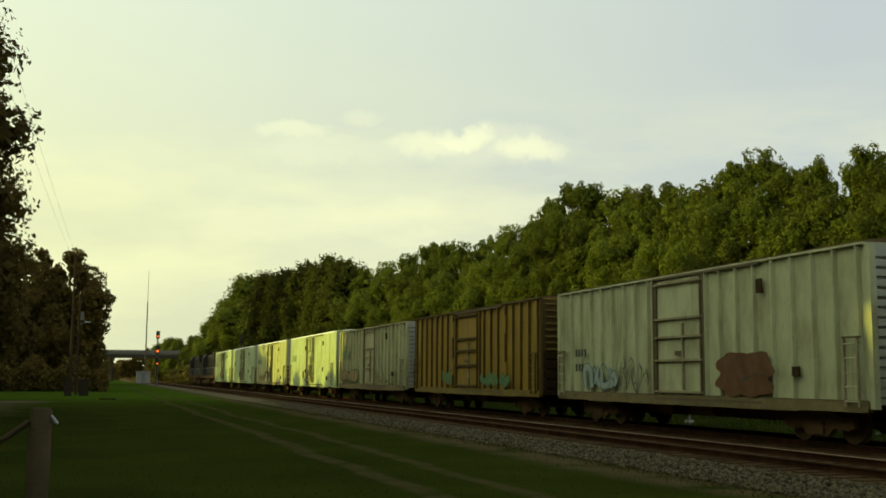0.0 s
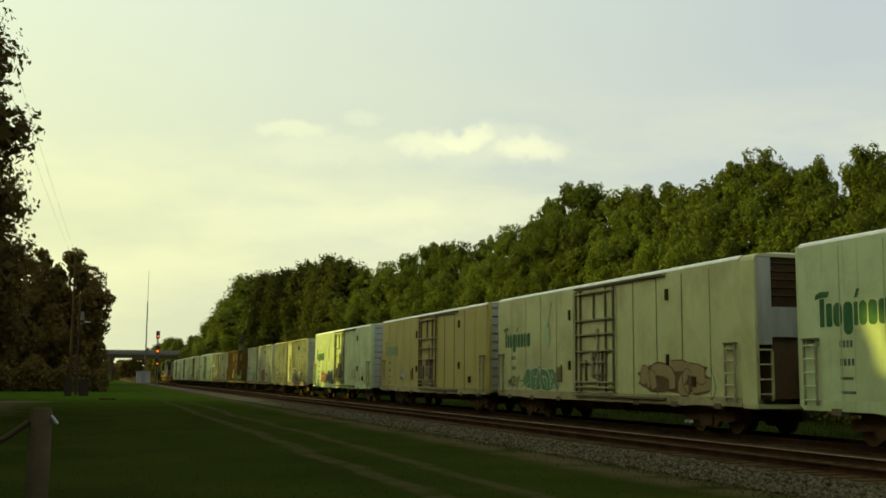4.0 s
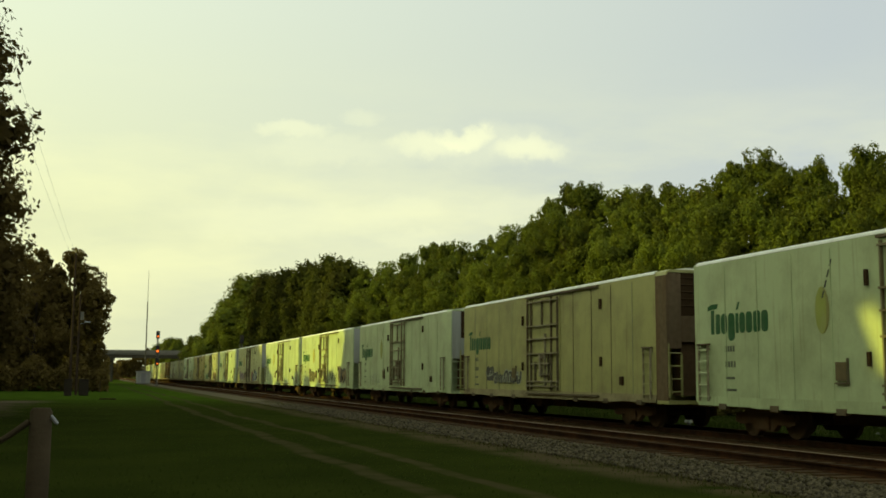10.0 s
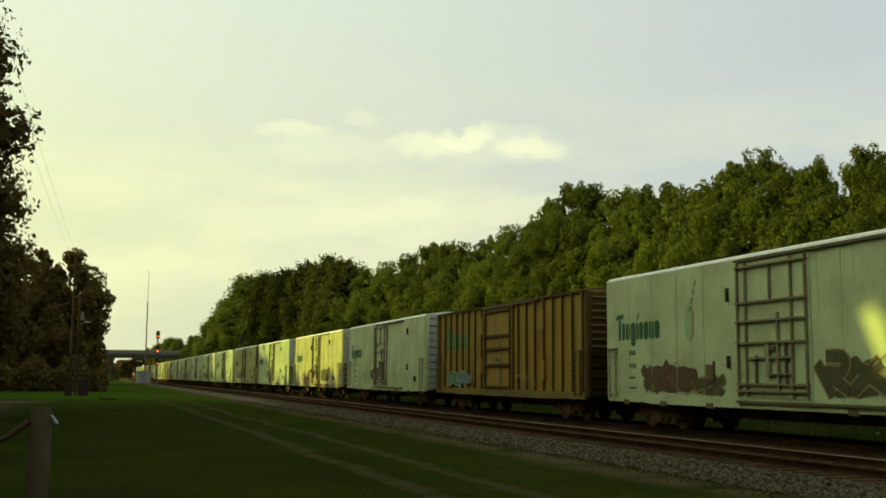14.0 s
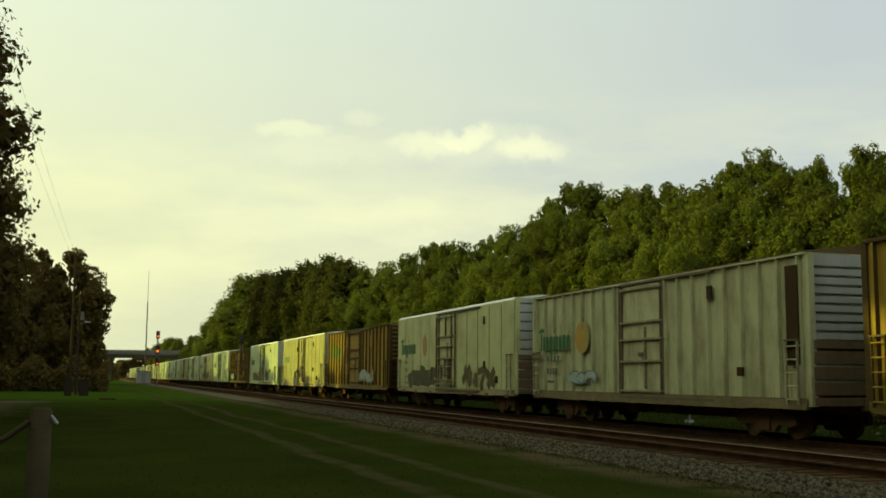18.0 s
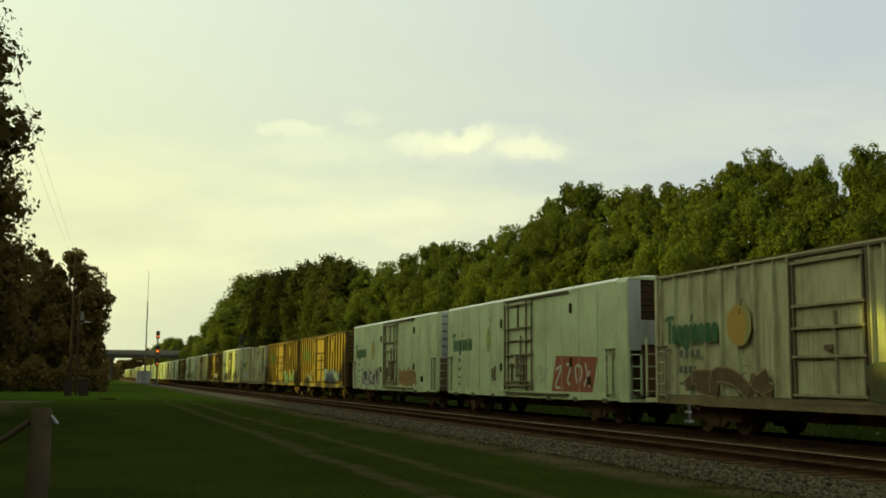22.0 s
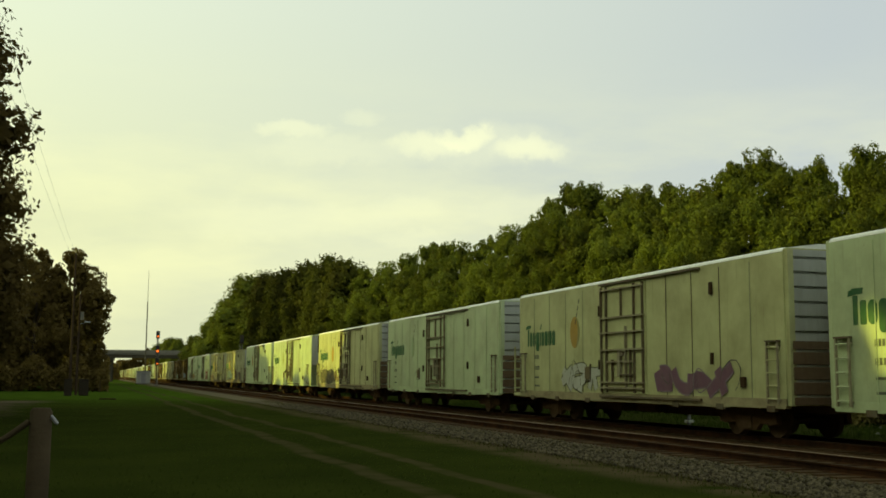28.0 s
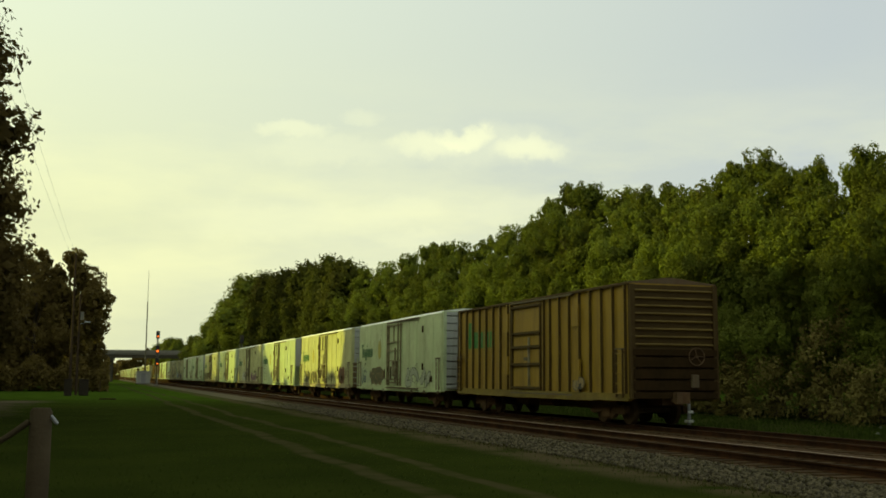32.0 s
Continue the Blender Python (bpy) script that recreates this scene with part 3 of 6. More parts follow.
# ---------------------------------------------------------------- trees
def dense_crown(seed, height, radius, bottom, count, leaf, lobes=14):
    """Leaf clumps on the shells of many lobes, in a crown from bottom to height."""
    rng = np.random.default_rng(seed)
    span = height - bottom
    centres, radii = [], []
    for k in range(lobes):
        t = (k + 0.5) / lobes
        a = 2.4 * k + rng.random() * 1.2
        wide = radius * (0.35 + 0.65 * math.sin(math.pi * min(0.97, 0.18 + 0.80 * t)))
        r = radius * (0.30 + 0.22 * rng.random())
        d = max(0.0, wide - r * 0.75) * (0.55 + 0.45 * rng.random())
        centres.append((d * math.cos(a), d * math.sin(a), bottom + r * 0.6 + t * (span - r * 1.3)))
        radii.append(r)
    centres, radii = np.array(centres), np.array(radii)
    pick = rng.choice(lobes, count, p=radii ** 2 / (radii ** 2).sum())
    d = rng.normal(size=(count, 3))
    d /= np.linalg.norm(d, axis=1)[:, None]
    shell = 0.62 + 0.38 * rng.random(count) ** 0.6
    heart = rng.random(count) < 0.22
    shell[heart] = 0.15 + 0.6 * rng.random(heart.sum())
    bumps = 1 + 0.22 * np.sin(5 * d[:, 0] + seed) * np.sin(6 * d[:, 1] + 2 * seed) + 0.15 * np.sin(11 * d[:, 2] + 3 * d[:, 0])
    at = centres[pick] + d * (radii[pick] * shell * bumps)[:, None]
    low, high = at[:, 2].min(), np.quantile(at[:, 2], 0.999)
    at[:, 2] = bottom + (at[:, 2] - low) * (height - bottom) / (high - low)
    size = leaf * (0.6 + 0.8 * rng.random(count))
    size[heart] *= 2.6
    out = d + np.array((0, 0, 0.25)) + 0.5 * rng.normal(size=(count, 3))
    out /= np.linalg.norm(out, axis=1)[:, None]
    one = np.cross(out, rng.normal(size=(count, 3)))
    one /= np.linalg.norm(one, axis=1)[:, None]
    rot = np.stack([one, np.cross(out, one), out], axis=2) * size[:, None, None]
    piece = np.array([(-0.5, 0, 0), (0, -0.32, 0.1), (0.55, 0, 0), (0, 0.32, 0.1)])
    v = np.einsum("nij,kj->nki", rot, piece) + at[:, None, :]
    return v.reshape(-1, 3), np.arange(4 * count).reshape(count, 4), centres


def crown_data(seed, height, radius, bottom, count, leaf, lobes=14):
    """A crown of limbs' ends: big lobes, each covered with small clumps, each clump a shell of leaves, with dark gaps between."""
    rng = np.random.default_rng(seed)
    span = height - bottom

    def ways(n, spread=1.0):
        d = rng.normal(size=(n, 3))
        return d / np.linalg.norm(d, axis=1)[:, None] * spread

    centres, radii = [], []
    for k in range(lobes):
        t = ((k + rng.random()) / lobes) ** 0.9
        a = 2.4 * k + rng.random() * 1.4
        lop = 1 + 0.20 * math.sin(a + seed) + 0.14 * math.sin(3 * a + 5 * t + seed)
        wide = radius * lop * float(np.interp(t, [0, 0.3, 0.62, 0.80, 1], [0.95, 1.0, 0.88, 0.55, 0.2]))
        r = radius * (0.24 + 0.20 * rng.random()) * float(np.interp(t, [0.6, 1], [1.0, 0.5]))
        d = max(0.0, wide - r * 0.8) * (0.6 + 0.4 * rng.random())
        centres.append((d * math.cos(a), d * math.sin(a), bottom + r * 0.7 + t * (span - r * 1.5)))
        radii.append(r)
    centres, radii = np.array(centres), np.array(radii)
    clumps, sizes, normals = [], [], []
    for c, r in zip(centres, radii):
        away = np.array((c[0], c[1], 0.25 * radius))
        away /= np.linalg.norm(away)
        n = 18
        d = ways(n) + 0.55 * away
        d /= np.linalg.norm(d, axis=1)[:, None]
        reach = r * (0.62 + 0.42 * rng.random(n))
        clumps.append(c + d * reach[:, None])
        sizes.append(r * (0.20 + 0.20 * rng.random(n)))
        normals.append(d)
    # loose sprigs that stand out of the outline
    n = lobes
    pick = rng.integers(lobes // 3, lobes, n)
    d = ways(n) + np.array((0, 0, 0.9))
    d /= np.linalg.norm(d, axis=1)[:, None]
    clumps.append(centres[pick] + d * (radii[pick] * (0.98 + 0.22 * rng.random(n)))[:, None])
    sizes.append(radius * (0.035 + 0.05 * rng.random(n)))
    normals.append(d)
    clumps, sizes, normals = np.concatenate(clumps), np.concatenate(sizes), np.concatenate(normals)
    pick = rng.choice(len(clumps), count, p=sizes ** 2 / (sizes ** 2).sum())
    d = ways(count) + 0.6 * normals[pick]
    d /= np.linalg.norm(d, axis=1)[:, None]
    bumps = 1 + 0.2 * np.sin(5 * d[:, 0] + pick) * np.sin(6 * d[:, 1] + 2 * pick)
    at = clumps[pick] + d * (sizes[pick] * bumps * (0.55 + 0.5 * rng.random(count) ** 0.7))[:, None]
    size = leaf * (0.55 + 0.8 * rng.random(count) ** 1.5)
    heart = rng.random(count) < 0.16
    inner = rng.integers(0, lobes, heart.sum())
    at[heart] = centres[inner] + ways(heart.sum()) * (radii[inner] * 0.62 * rng.random(heart.sum()) ** 0.4)[:, None]
    size[heart] *= 2.6
    low, high = at[:, 2].min(), np.quantile(at[:, 2], 0.9998)
    at[:, 2] = bottom + (at[:, 2] - low) * (height * 1.0 - bottom) / (high - low)
    out = d + np.array((0, 0, 0.25)) + 0.42 * rng.normal(size=(count, 3))
    out /= np.linalg.norm(out, axis=1)[:, None]
    one = np.cross(out, rng.normal(size=(count, 3)))
    one /= np.linalg.norm(one, axis=1)[:, None]
    rot = np.stack([one, np.cross(out, one), out], axis=2) * size[:, None, None]
    piece = np.array([(-0.5, 0, 0), (0, -0.36, 0.1), (0.55, 0, 0), (0, 0.36, 0.1)])
    v = np.einsum("nij,kj->nki", rot, piece) + at[:, None, :]
    return v.reshape(-1, 3), np.arange(4 * count).reshape(count, 4), centres


def trunk_shape(seed, height, bottom, centres):
    rng = random.Random(seed)
    s = Shape()
    p, r = Vector((0, 0, -0.1)), 0.022 * height * 0.6 + 0.08
    top = height * 0.8
    for k in range(5):
        q = Vector((rng.uniform(-0.15, 0.15) * (k + 1) * 0.5, rng.uniform(-0.15, 0.15) * (k + 1) * 0.5, top * (k + 1) / 5))
        s.bar(p, q, r, 8, r * 0.78)
        p, r = q, r * 0.78
    for c in centres[::2]:
        z = max(bottom * 0.7, c[2] * 0.62)
        s.bar((0, 0, z), tuple(c), 0.07, 6, 0.025)
    return s


def tree_kind(name, seed, height, radius, bottom, count, leaf, material, label, lobes=14, dense=False):
    """A tree in parts, parked as a pattern to be copied."""
    v, f, centres = (dense_crown if dense else crown_data)(seed, height, radius, bottom, count, leaf, lobes)
    crown = quick_mesh("crown", v, f)
    crown.materials.append(material)
    tm = trunk_shape(seed, height, bottom, centres).mesh("trunk", True)
    tm.materials.append(BARK)
    return name, label, crown, tm


def plant(kind, x, y, size, turn, group, label="", tall=1.0):
    name, text, crown, tm = kind
    t = thing(name, label or text, "tree", group=group)
    t.matrix_basis = pose(x, y, 0, 0, 0, turn) @ Matrix.Diagonal((size, size, size * tall, 1))
    part("trunk", tm, BARK, t)
    part("crown", crown, crown.materials[0], t)
    return t


RIGHT = [tree_kind("tree", 20 + k, 10.0, 3.2 + 0.3 * (k % 3), 0.8, 44000, 0.118, LEAF_R, "leafy green tree at the edge of the wood", 20 + k % 4) for k in range(6)]
DISTANT = [tree_kind("tree", 60 + k, 10.0, 3.1, 0.8, 14000, 0.22, LEAF_SHADED, "leafy tree at the edge of the wood, painted in shade", 22, True) for k in range(4)]
SUNNY = [tree_kind("tree", 66 + k, 10.0, 3.1, 0.8, 13000, 0.22, LEAF_R, "bright green leafy tree far along the wood", 20, True) for k in range(3)]
FILLER = [tree_kind("tree", 60 + k, 10.0, 2.9, 0.8, 9000, 0.22, LEAF_R, "leafy green tree inside the wood", 15) for k in range(4)]
LEFT = [tree_kind("tree", 40 + k, 10.0, 3.3, 0.8, 12000, 0.21, LEAF_L, "dark leafy tree beside the field", 16) for k in range(4)]
HIGH = tree_kind("tree", 47, 10.0, 3.1, 3.0, 14000, 0.21, LEAF_L, "dark round-crowned tree beside the field", 18)
rng_t = random.Random(5)
# along the edge of the wood: metres along the track, height
EDGE = [(450.0, 14.5), (420.0, 14.0), (395.0, 15.0), (370.0, 14.5), (346.0, 13.5), (293.3, 12.6), (254.6, 14.8), (221.1, 17.3), (198.4, 20.5), (179.7, 19.1), (164.1, 18.2), (147.0, 17.7), (135.8, 17.3),
        (126.5, 15.9), (119.4, 14.0), (111.0, 14.1), (104.4, 14.3), (98.1, 14.6), (92.1, 13.8), (87.5, 13.4), (81.7, 13.3), (76.7, 13.5), (72.1, 12.9), (68.8, 14.2), (65.5, 14.9), (62.0, 14.2), (58.6, 13.3),
        (56.5, 12.5), (54.4, 12.7), (52.6, 12.7), (50.5, 12.0), (48.5, 12.0), (46.8, 12.1), (45.6, 12.5), (43.1, 12.6), (40.8, 11.2), (39.5, 11.5), (37.0, 11.0), (35.8, 11.2), (33.4, 10.9), (31.0, 10.7), (27.0, 10.5), (22.0, 11.0)]


def wood_height(y):
    return float(np.interp(y, [e[0] for e in reversed(EDGE)], [e[1] for e in reversed(EDGE)]))


def wood_edge(y):
    return float(np.interp(y, [20, 100, 118, 150, 220, 340, 500], [28.0, 28.0, 27.0, 25.5, 23.5, 22.5, 22.0]))


for y, h in EDGE:
    wide = rng_t.uniform(0.72, 0.92) if y < 70 else rng_t.uniform(0.78, 1.0) if y < 130 else rng_t.uniform(0.66, 0.86) if y < 190 else rng_t.uniform(0.95, 1.2)
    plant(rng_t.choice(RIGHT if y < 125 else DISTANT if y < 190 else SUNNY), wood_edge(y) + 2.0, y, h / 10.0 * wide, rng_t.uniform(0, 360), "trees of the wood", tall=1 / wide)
y = 18.0
while y < 420:
    if 308 < y < 336:
        y = 337.0
    h = wood_height(y) * rng_t.uniform(0.68, 0.84) * (0.88 if 125 < y < 190 else 1.0)
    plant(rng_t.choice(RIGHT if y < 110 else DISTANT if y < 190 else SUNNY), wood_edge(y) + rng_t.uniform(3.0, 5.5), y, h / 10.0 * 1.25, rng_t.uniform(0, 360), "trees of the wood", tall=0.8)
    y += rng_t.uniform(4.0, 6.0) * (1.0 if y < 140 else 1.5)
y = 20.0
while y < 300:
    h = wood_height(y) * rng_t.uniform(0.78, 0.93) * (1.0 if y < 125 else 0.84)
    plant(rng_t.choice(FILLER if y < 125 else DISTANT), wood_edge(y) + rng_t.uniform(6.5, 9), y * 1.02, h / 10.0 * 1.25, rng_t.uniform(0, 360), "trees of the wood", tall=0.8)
    y += rng_t.uniform(5.0, 7.0) * (1.0 if y < 140 else 1.5)


def shrubs():
    """Dense low growth along the foot of the wood: rounded tufts, each a shell of small leaves."""
    rng = np.random.default_rng(12)
    tufts, n = 2600, 260000
    ty = 15 + 330 * rng.random(tufts) ** 1.8
    edge = np.interp(ty, [20, 100, 118, 150, 220, 340, 500], [28.0, 28.0, 27.0, 25.5, 23.5, 22.5, 22.0])
    depth = rng.random(tufts)
    top = 1.2 + 2.6 * (0.5 + 0.5 * np.sin(ty * 0.9) * np.sin(ty * 0.37 + 1)) + 1.5 * depth
    heart = np.stack([edge - 1.5 + 4.2 * depth + 0.4 * rng.normal(size=tufts), ty, top * rng.random(tufts) ** 0.8], 1)
    radius = 0.30 + 0.45 * rng.random(tufts)
    pick = rng.integers(0, tufts, n)
    d = rng.normal(size=(n, 3)) + np.array((-0.35, 0, 0.25))
    d /= np.linalg.norm(d, axis=1)[:, None]
    at = heart[pick] + d * (radius[pick] * (0.55 + 0.55 * rng.random(n)))[:, None]
    at[:, 2] = np.abs(at[:, 2])
    out = d + 0.38 * rng.normal(size=(n, 3))
    out /= np.linalg.norm(out, axis=1)[:, None]
    one = np.cross(out, rng.normal(size=(n, 3)))
    one /= np.linalg.norm(one, axis=1)[:, None]
    rot = np.stack([one, np.cross(out, one), out], axis=2) * ((0.06 + 0.07 * rng.random(n)) * (1 + at[:, 1] / 90))[:, None, None]
    piece = [(-0.5, 0, 0), (0, -0.32, 0.1), (0.55, 0, 0), (0, 0.32, 0.1)]
    scatter("undergrowth", "dense dark undergrowth along the edge of the wood", "shrubs", (rot, at), piece, [(0, 1, 2, 3)], LEAF_S)


shrubs()

# trees beside the field: the crown by the lane, the dark group behind the poles, and unseen rows added to shade the
# near field and train
BIG = tree_kind("tree", 77, 19.0, 4.3, 2.0, 40000, 0.21, LEAF_L, "tall dark leafy tree at the edge of the field", 26, True)
SHADE = [tree_kind("tree", 80 + k, 10.0, 3.3, 0.4, 4600, 0.66, LEAF_L, "dense dark tree, unseen, placed to shade field and train", 20, True) for k in range(3)]
TALL = tree_kind("tree", 90, 10.0, 2.6, 6.6, 2600, 0.62, LEAF_L, "unseen tall tree added to cap the sun patch", 14, True)
FINE = tree_kind("tree", 78, 12.0, 4.0, 0.8, 22000, 0.20, LEAF_L, "dark leafy tree beside the field", 18, True)
plant(FINE, -5.6, 46.0, 1.0, 70, "trees of the field")
plant(BIG, -6.3, 38.0, 1.0, 40, "trees of the field")
plant(HIGH, -2.75, 126.0, 1.57, 130, "trees of the field")
for x, y, h, wide in ((-5.0, 130, 15.2, 0.9), (-6.2, 124, 15.4, 0.9), (-11.5, 127, 16.5, 0.95), (-17, 124, 16.0, 1.0), (-2.8, 190, 16, 0.9), (-24, 126, 16, 1.0), (-31, 124, 16, 1.0), (-4, 215, 16, 0.9), (-3.5, 240, 16, 0.85), (-3.2, 202, 16, 0.9), (-3.6, 228, 16, 0.9),
                      (-12, 200, 16, 1.2), (-38, 128, 16, 1.2), (-12, 230, 16, 1.2), (-13, 255, 16, 1.2)):
    plant(rng_t.choice(LEFT), x, y, h / 10.0 * wide, rng_t.uniform(0, 360), "trees of the field", tall=1 / wide)
# dense trees out of view, some behind the camera, added to block sun and sky
for x, y, h in ((-15, -34, 15), (-14, -26, 16), (-16, -18, 15), (-14, -10, 16), (-15, -2, 15), (-14, 6, 16), (-13, 13, 15.5), (-14, 20, 16), (-14.5, 22.8, 16),
                (-14, 37.2, 16.5), (-13, 44.0, 16), (-14, 50, 16.5), (-13, 57, 16), (-15, 63, 16.5), (-15, 70.5, 16), (-16, 78.5, 16), (-22, -20, 17), (-21, -5, 17), (-21, 4, 17), (-21, 13, 17), (-22, 22, 17),
                (-21, 47, 17), (-21, 56, 17), (-22, 65, 17), (-22, 79, 17), (-20, -30, 17), (-13, 128, 16), (-13, 176, 16), (-12, 181, 16), (-13, 190, 16), (-12, 199, 16), (-13, 208, 16), (-12, 217, 16), (-13, 226, 16), (-12, 235, 16), (-13, 244, 16), (-8, -18, 15), (-2, -22, 15), (5, -21, 15), (27, -26, 15), (26, -16, 15), (28, -6, 14), (27, 4, 14), (28, 13, 13)):
    plant(rng_t.choice(SHADE), x, y, h / 10.0, rng_t.uniform(0, 360), "trees of the field", tall=1.0)
# unseen low trees added to trim the sun patch on the passing cars
plant(SHADE[0], -14.2, 30.6, 0.88, 10, "trees of the field", "low unseen tree added to block the low sun")
for x, y, s in ((-11.6, 27.9, 0.62), (-11.8, 33.5, 0.62), (-11.4, 22.5, 0.66)):
    plant(SHADE[2], x, y, s, 20 * y, "trees of the field", "low unseen tree added to block the low sun")
plant(SHADE[0], -12.6, 30.5, 0.68, 95, "trees of the field", "low unseen tree added to block the low sun")
# unseen bushes added to keep low sun off the near track
for k, y in enumerate((17.0, 19.5, 22.0, 24.5, 27.0)):
    plant(SHADE[k % 3], -6.0 - 0.3 * (k % 2), y, 0.57, 50 * k, "trees of the field", "low unseen bushy tree added to block low sun")
plant(SHADE[1], -19.0, 32.7, 0.74, 50, "trees of the field", "low unseen tree added to block the low sun")
# thin trees added to break up the sunlight on the far cars
SPARSE = tree_kind("tree", 95, 10.0, 2.8, 1.5, 700, 0.36, LEAF_L, "thin leafy tree added to dapple the sunlight", 12, True)
for x, y, s in ((-8, 147, 1.4), (-15, 156, 1.5), (-12, 168, 1.5), (-3, 160, 1.3)):
    plant(SPARSE, x, y, s, 15 * y, "trees of the field")
# low unseen rows added to keep the sun off the wheels
for k in range(9):
    plant(SHADE[k % 3], -14.0 - 0.8 * (k % 2), 77.0 + 4.4 * k, 0.82 + 0.03 * (k % 3), 40 * k, "trees of the field", "low unseen bushy tree added to block low sun")
for k in range(8):
    plant(SHADE[k % 3], -17.0 - 0.8 * (k % 2), 140.0 + 4.4 * k, 0.88 + 0.03 * (k % 3), 40 * k, "trees of the field", "low unseen bushy tree added to block low sun")
# three more unseen trees that bound the sun patch at its side and top
plant(SHADE[2], -13.6, 33.4, 0.80, 140, "trees of the field", "low unseen tree added to block the low sun")
plant(SHADE[1], -12.5, 33.8, 0.72, 75, "trees of the field", "slim unseen tree added to bound the sun patch", tall=1.6)
plant(TALL, -24.5, 35.9, 1.90, 200, "trees of the field")


def left_shrubs():
    rng = np.random.default_rng(15)
    n = 22000
    x = -40 + 41.5 * rng.random(n)
    top = 2.2 + 1.6 * np.sin(x * 0.8) ** 2
    at = np.stack([x, 121 + 2.2 * rng.normal(size=n), top * rng.random(n) ** 0.8], 1)
    scatter("thicket", "dark thicket under the trees beside the field", "shrubs", (turns(rng, n, 0.25 + 0.3 * rng.random(n)), at),
            [(-0.5, 0, 0), (0, -0.32, 0.1), (0.55, 0, 0), (0, 0.32, 0.1)], [(0, 1, 2, 3)], LEAF_L)


left_shrubs()


# ---------------------------------------------------------------- far setting
def bridge():
    b = thing("road_bridge", "grey concrete road bridge over the tracks", "bridge", pose(0, 322, 0))
    part("deck", Shape().box(-40, 26, -5, 5, 7.6, 8.2), CONCRETE, b)
    for yy in (-4.6, -1.6, 1.6, 4.6):
        part("girder", Shape().box(-40, 26, yy - 0.25, yy + 0.25, 6.75, 7.6), GIRDER, b, "bridge girder painted dark for its underside shade")
    part("parapet", Shape().box(-40, 26, -5.3, -5.0, 8.0, 8.9), CONCRETE, b)
    part("parapet", Shape().box(-40, 26, 5.0, 5.3, 7.7, 9.0), CONCRETE, b)
    for x in (-14, 4.6, 24):
        s = Shape()
        for yy in (-3.5, 0, 3.5):
            s.bar((x, yy, 0), (x, yy, 6.2), 0.55, 12)
        part("pier", s, GIRDER, b)
        part("pier_cap", Shape().box(x - 0.8, x + 0.8, -4.6, 4.6, 5.9, 6.75), GIRDER, b)


bridge()


def far_trees():
    rng = np.random.default_rng(31)
    n = 9000
    k = rng.integers(0, 26, n)
    cx = -95 + 8.0 * k
    cr = 4 + 1.6 * np.sin(k * 1.7) ** 2
    d = rng.normal(size=(n, 3))
    d /= np.linalg.norm(d, axis=1)[:, None]
    hh = 10 + 4.5 * np.sin(k * 2.3) ** 2
    at = np.stack([cx + d[:, 0] * cr * 1.3, 430 + 20 * np.sin(k * 1.1) + d[:, 1] * 4, hh * 0.5 + d[:, 2] * hh * 0.5], 1)
    hide = ((at[:, 0] > 9.6) & (at[:, 0] < 19.5)) | ((at[:, 0] > 1.5) & (at[:, 0] < 10) & (at[:, 2] > 5.2))
    at = at[~hide]
    n = len(at)
    scatter("far_wood", "distant dark line of trees beyond the bridge", "trees", (turns(rng, n, 1.2 + rng.random(n)), at),
            [(-0.5, 0, 0), (0, -0.4, 0.1), (0.55, 0, 0), (0, 0.4, 0.1)], [(0, 1, 2, 3)], LEAF_L)


far_trees()


def closing_wood():
    rng = np.random.default_rng(37)
    n = 5000
    x = -60 + 150 * rng.random(n)
    at = np.stack([x, 905 + 12 * rng.random(n), np.where((x > 3) & (x < 19), 6.0, 17 + 3 * np.sin(x * 0.2)) * rng.random(n) ** 0.8], 1)
    scatter("bend_wood", "dark woods where the line bends out of sight", "trees", (turns(rng, n, 2.0 + 1.5 * rng.random(n)), at),
            [(-0.5, 0, 0), (0, -0.4, 0.1), (0.55, 0, 0), (0, 0.4, 0.1)], [(0, 1, 2, 3)], LEAF_L)


closing_wood()


def horizon_wood():
    rng = np.random.default_rng(33)
    n = 7000
    x = -420 + 840 * rng.random(n)
    at = np.stack([x, 1440 + 30 * rng.random(n), (15 + 5 * np.sin(x * 0.06) * np.sin(x * 0.021)) * rng.random(n) ** 0.7], 1)
    scatter("horizon_wood", "far low line of woods on the horizon", "trees", (turns(rng, n, 5 + 4 * rng.random(n)), at),
            [(-0.5, 0, 0), (0, -0.4, 0.1), (0.55, 0, 0), (0, 0.4, 0.1)], [(0, 1, 2, 3)], LEAF_L)


horizon_wood()


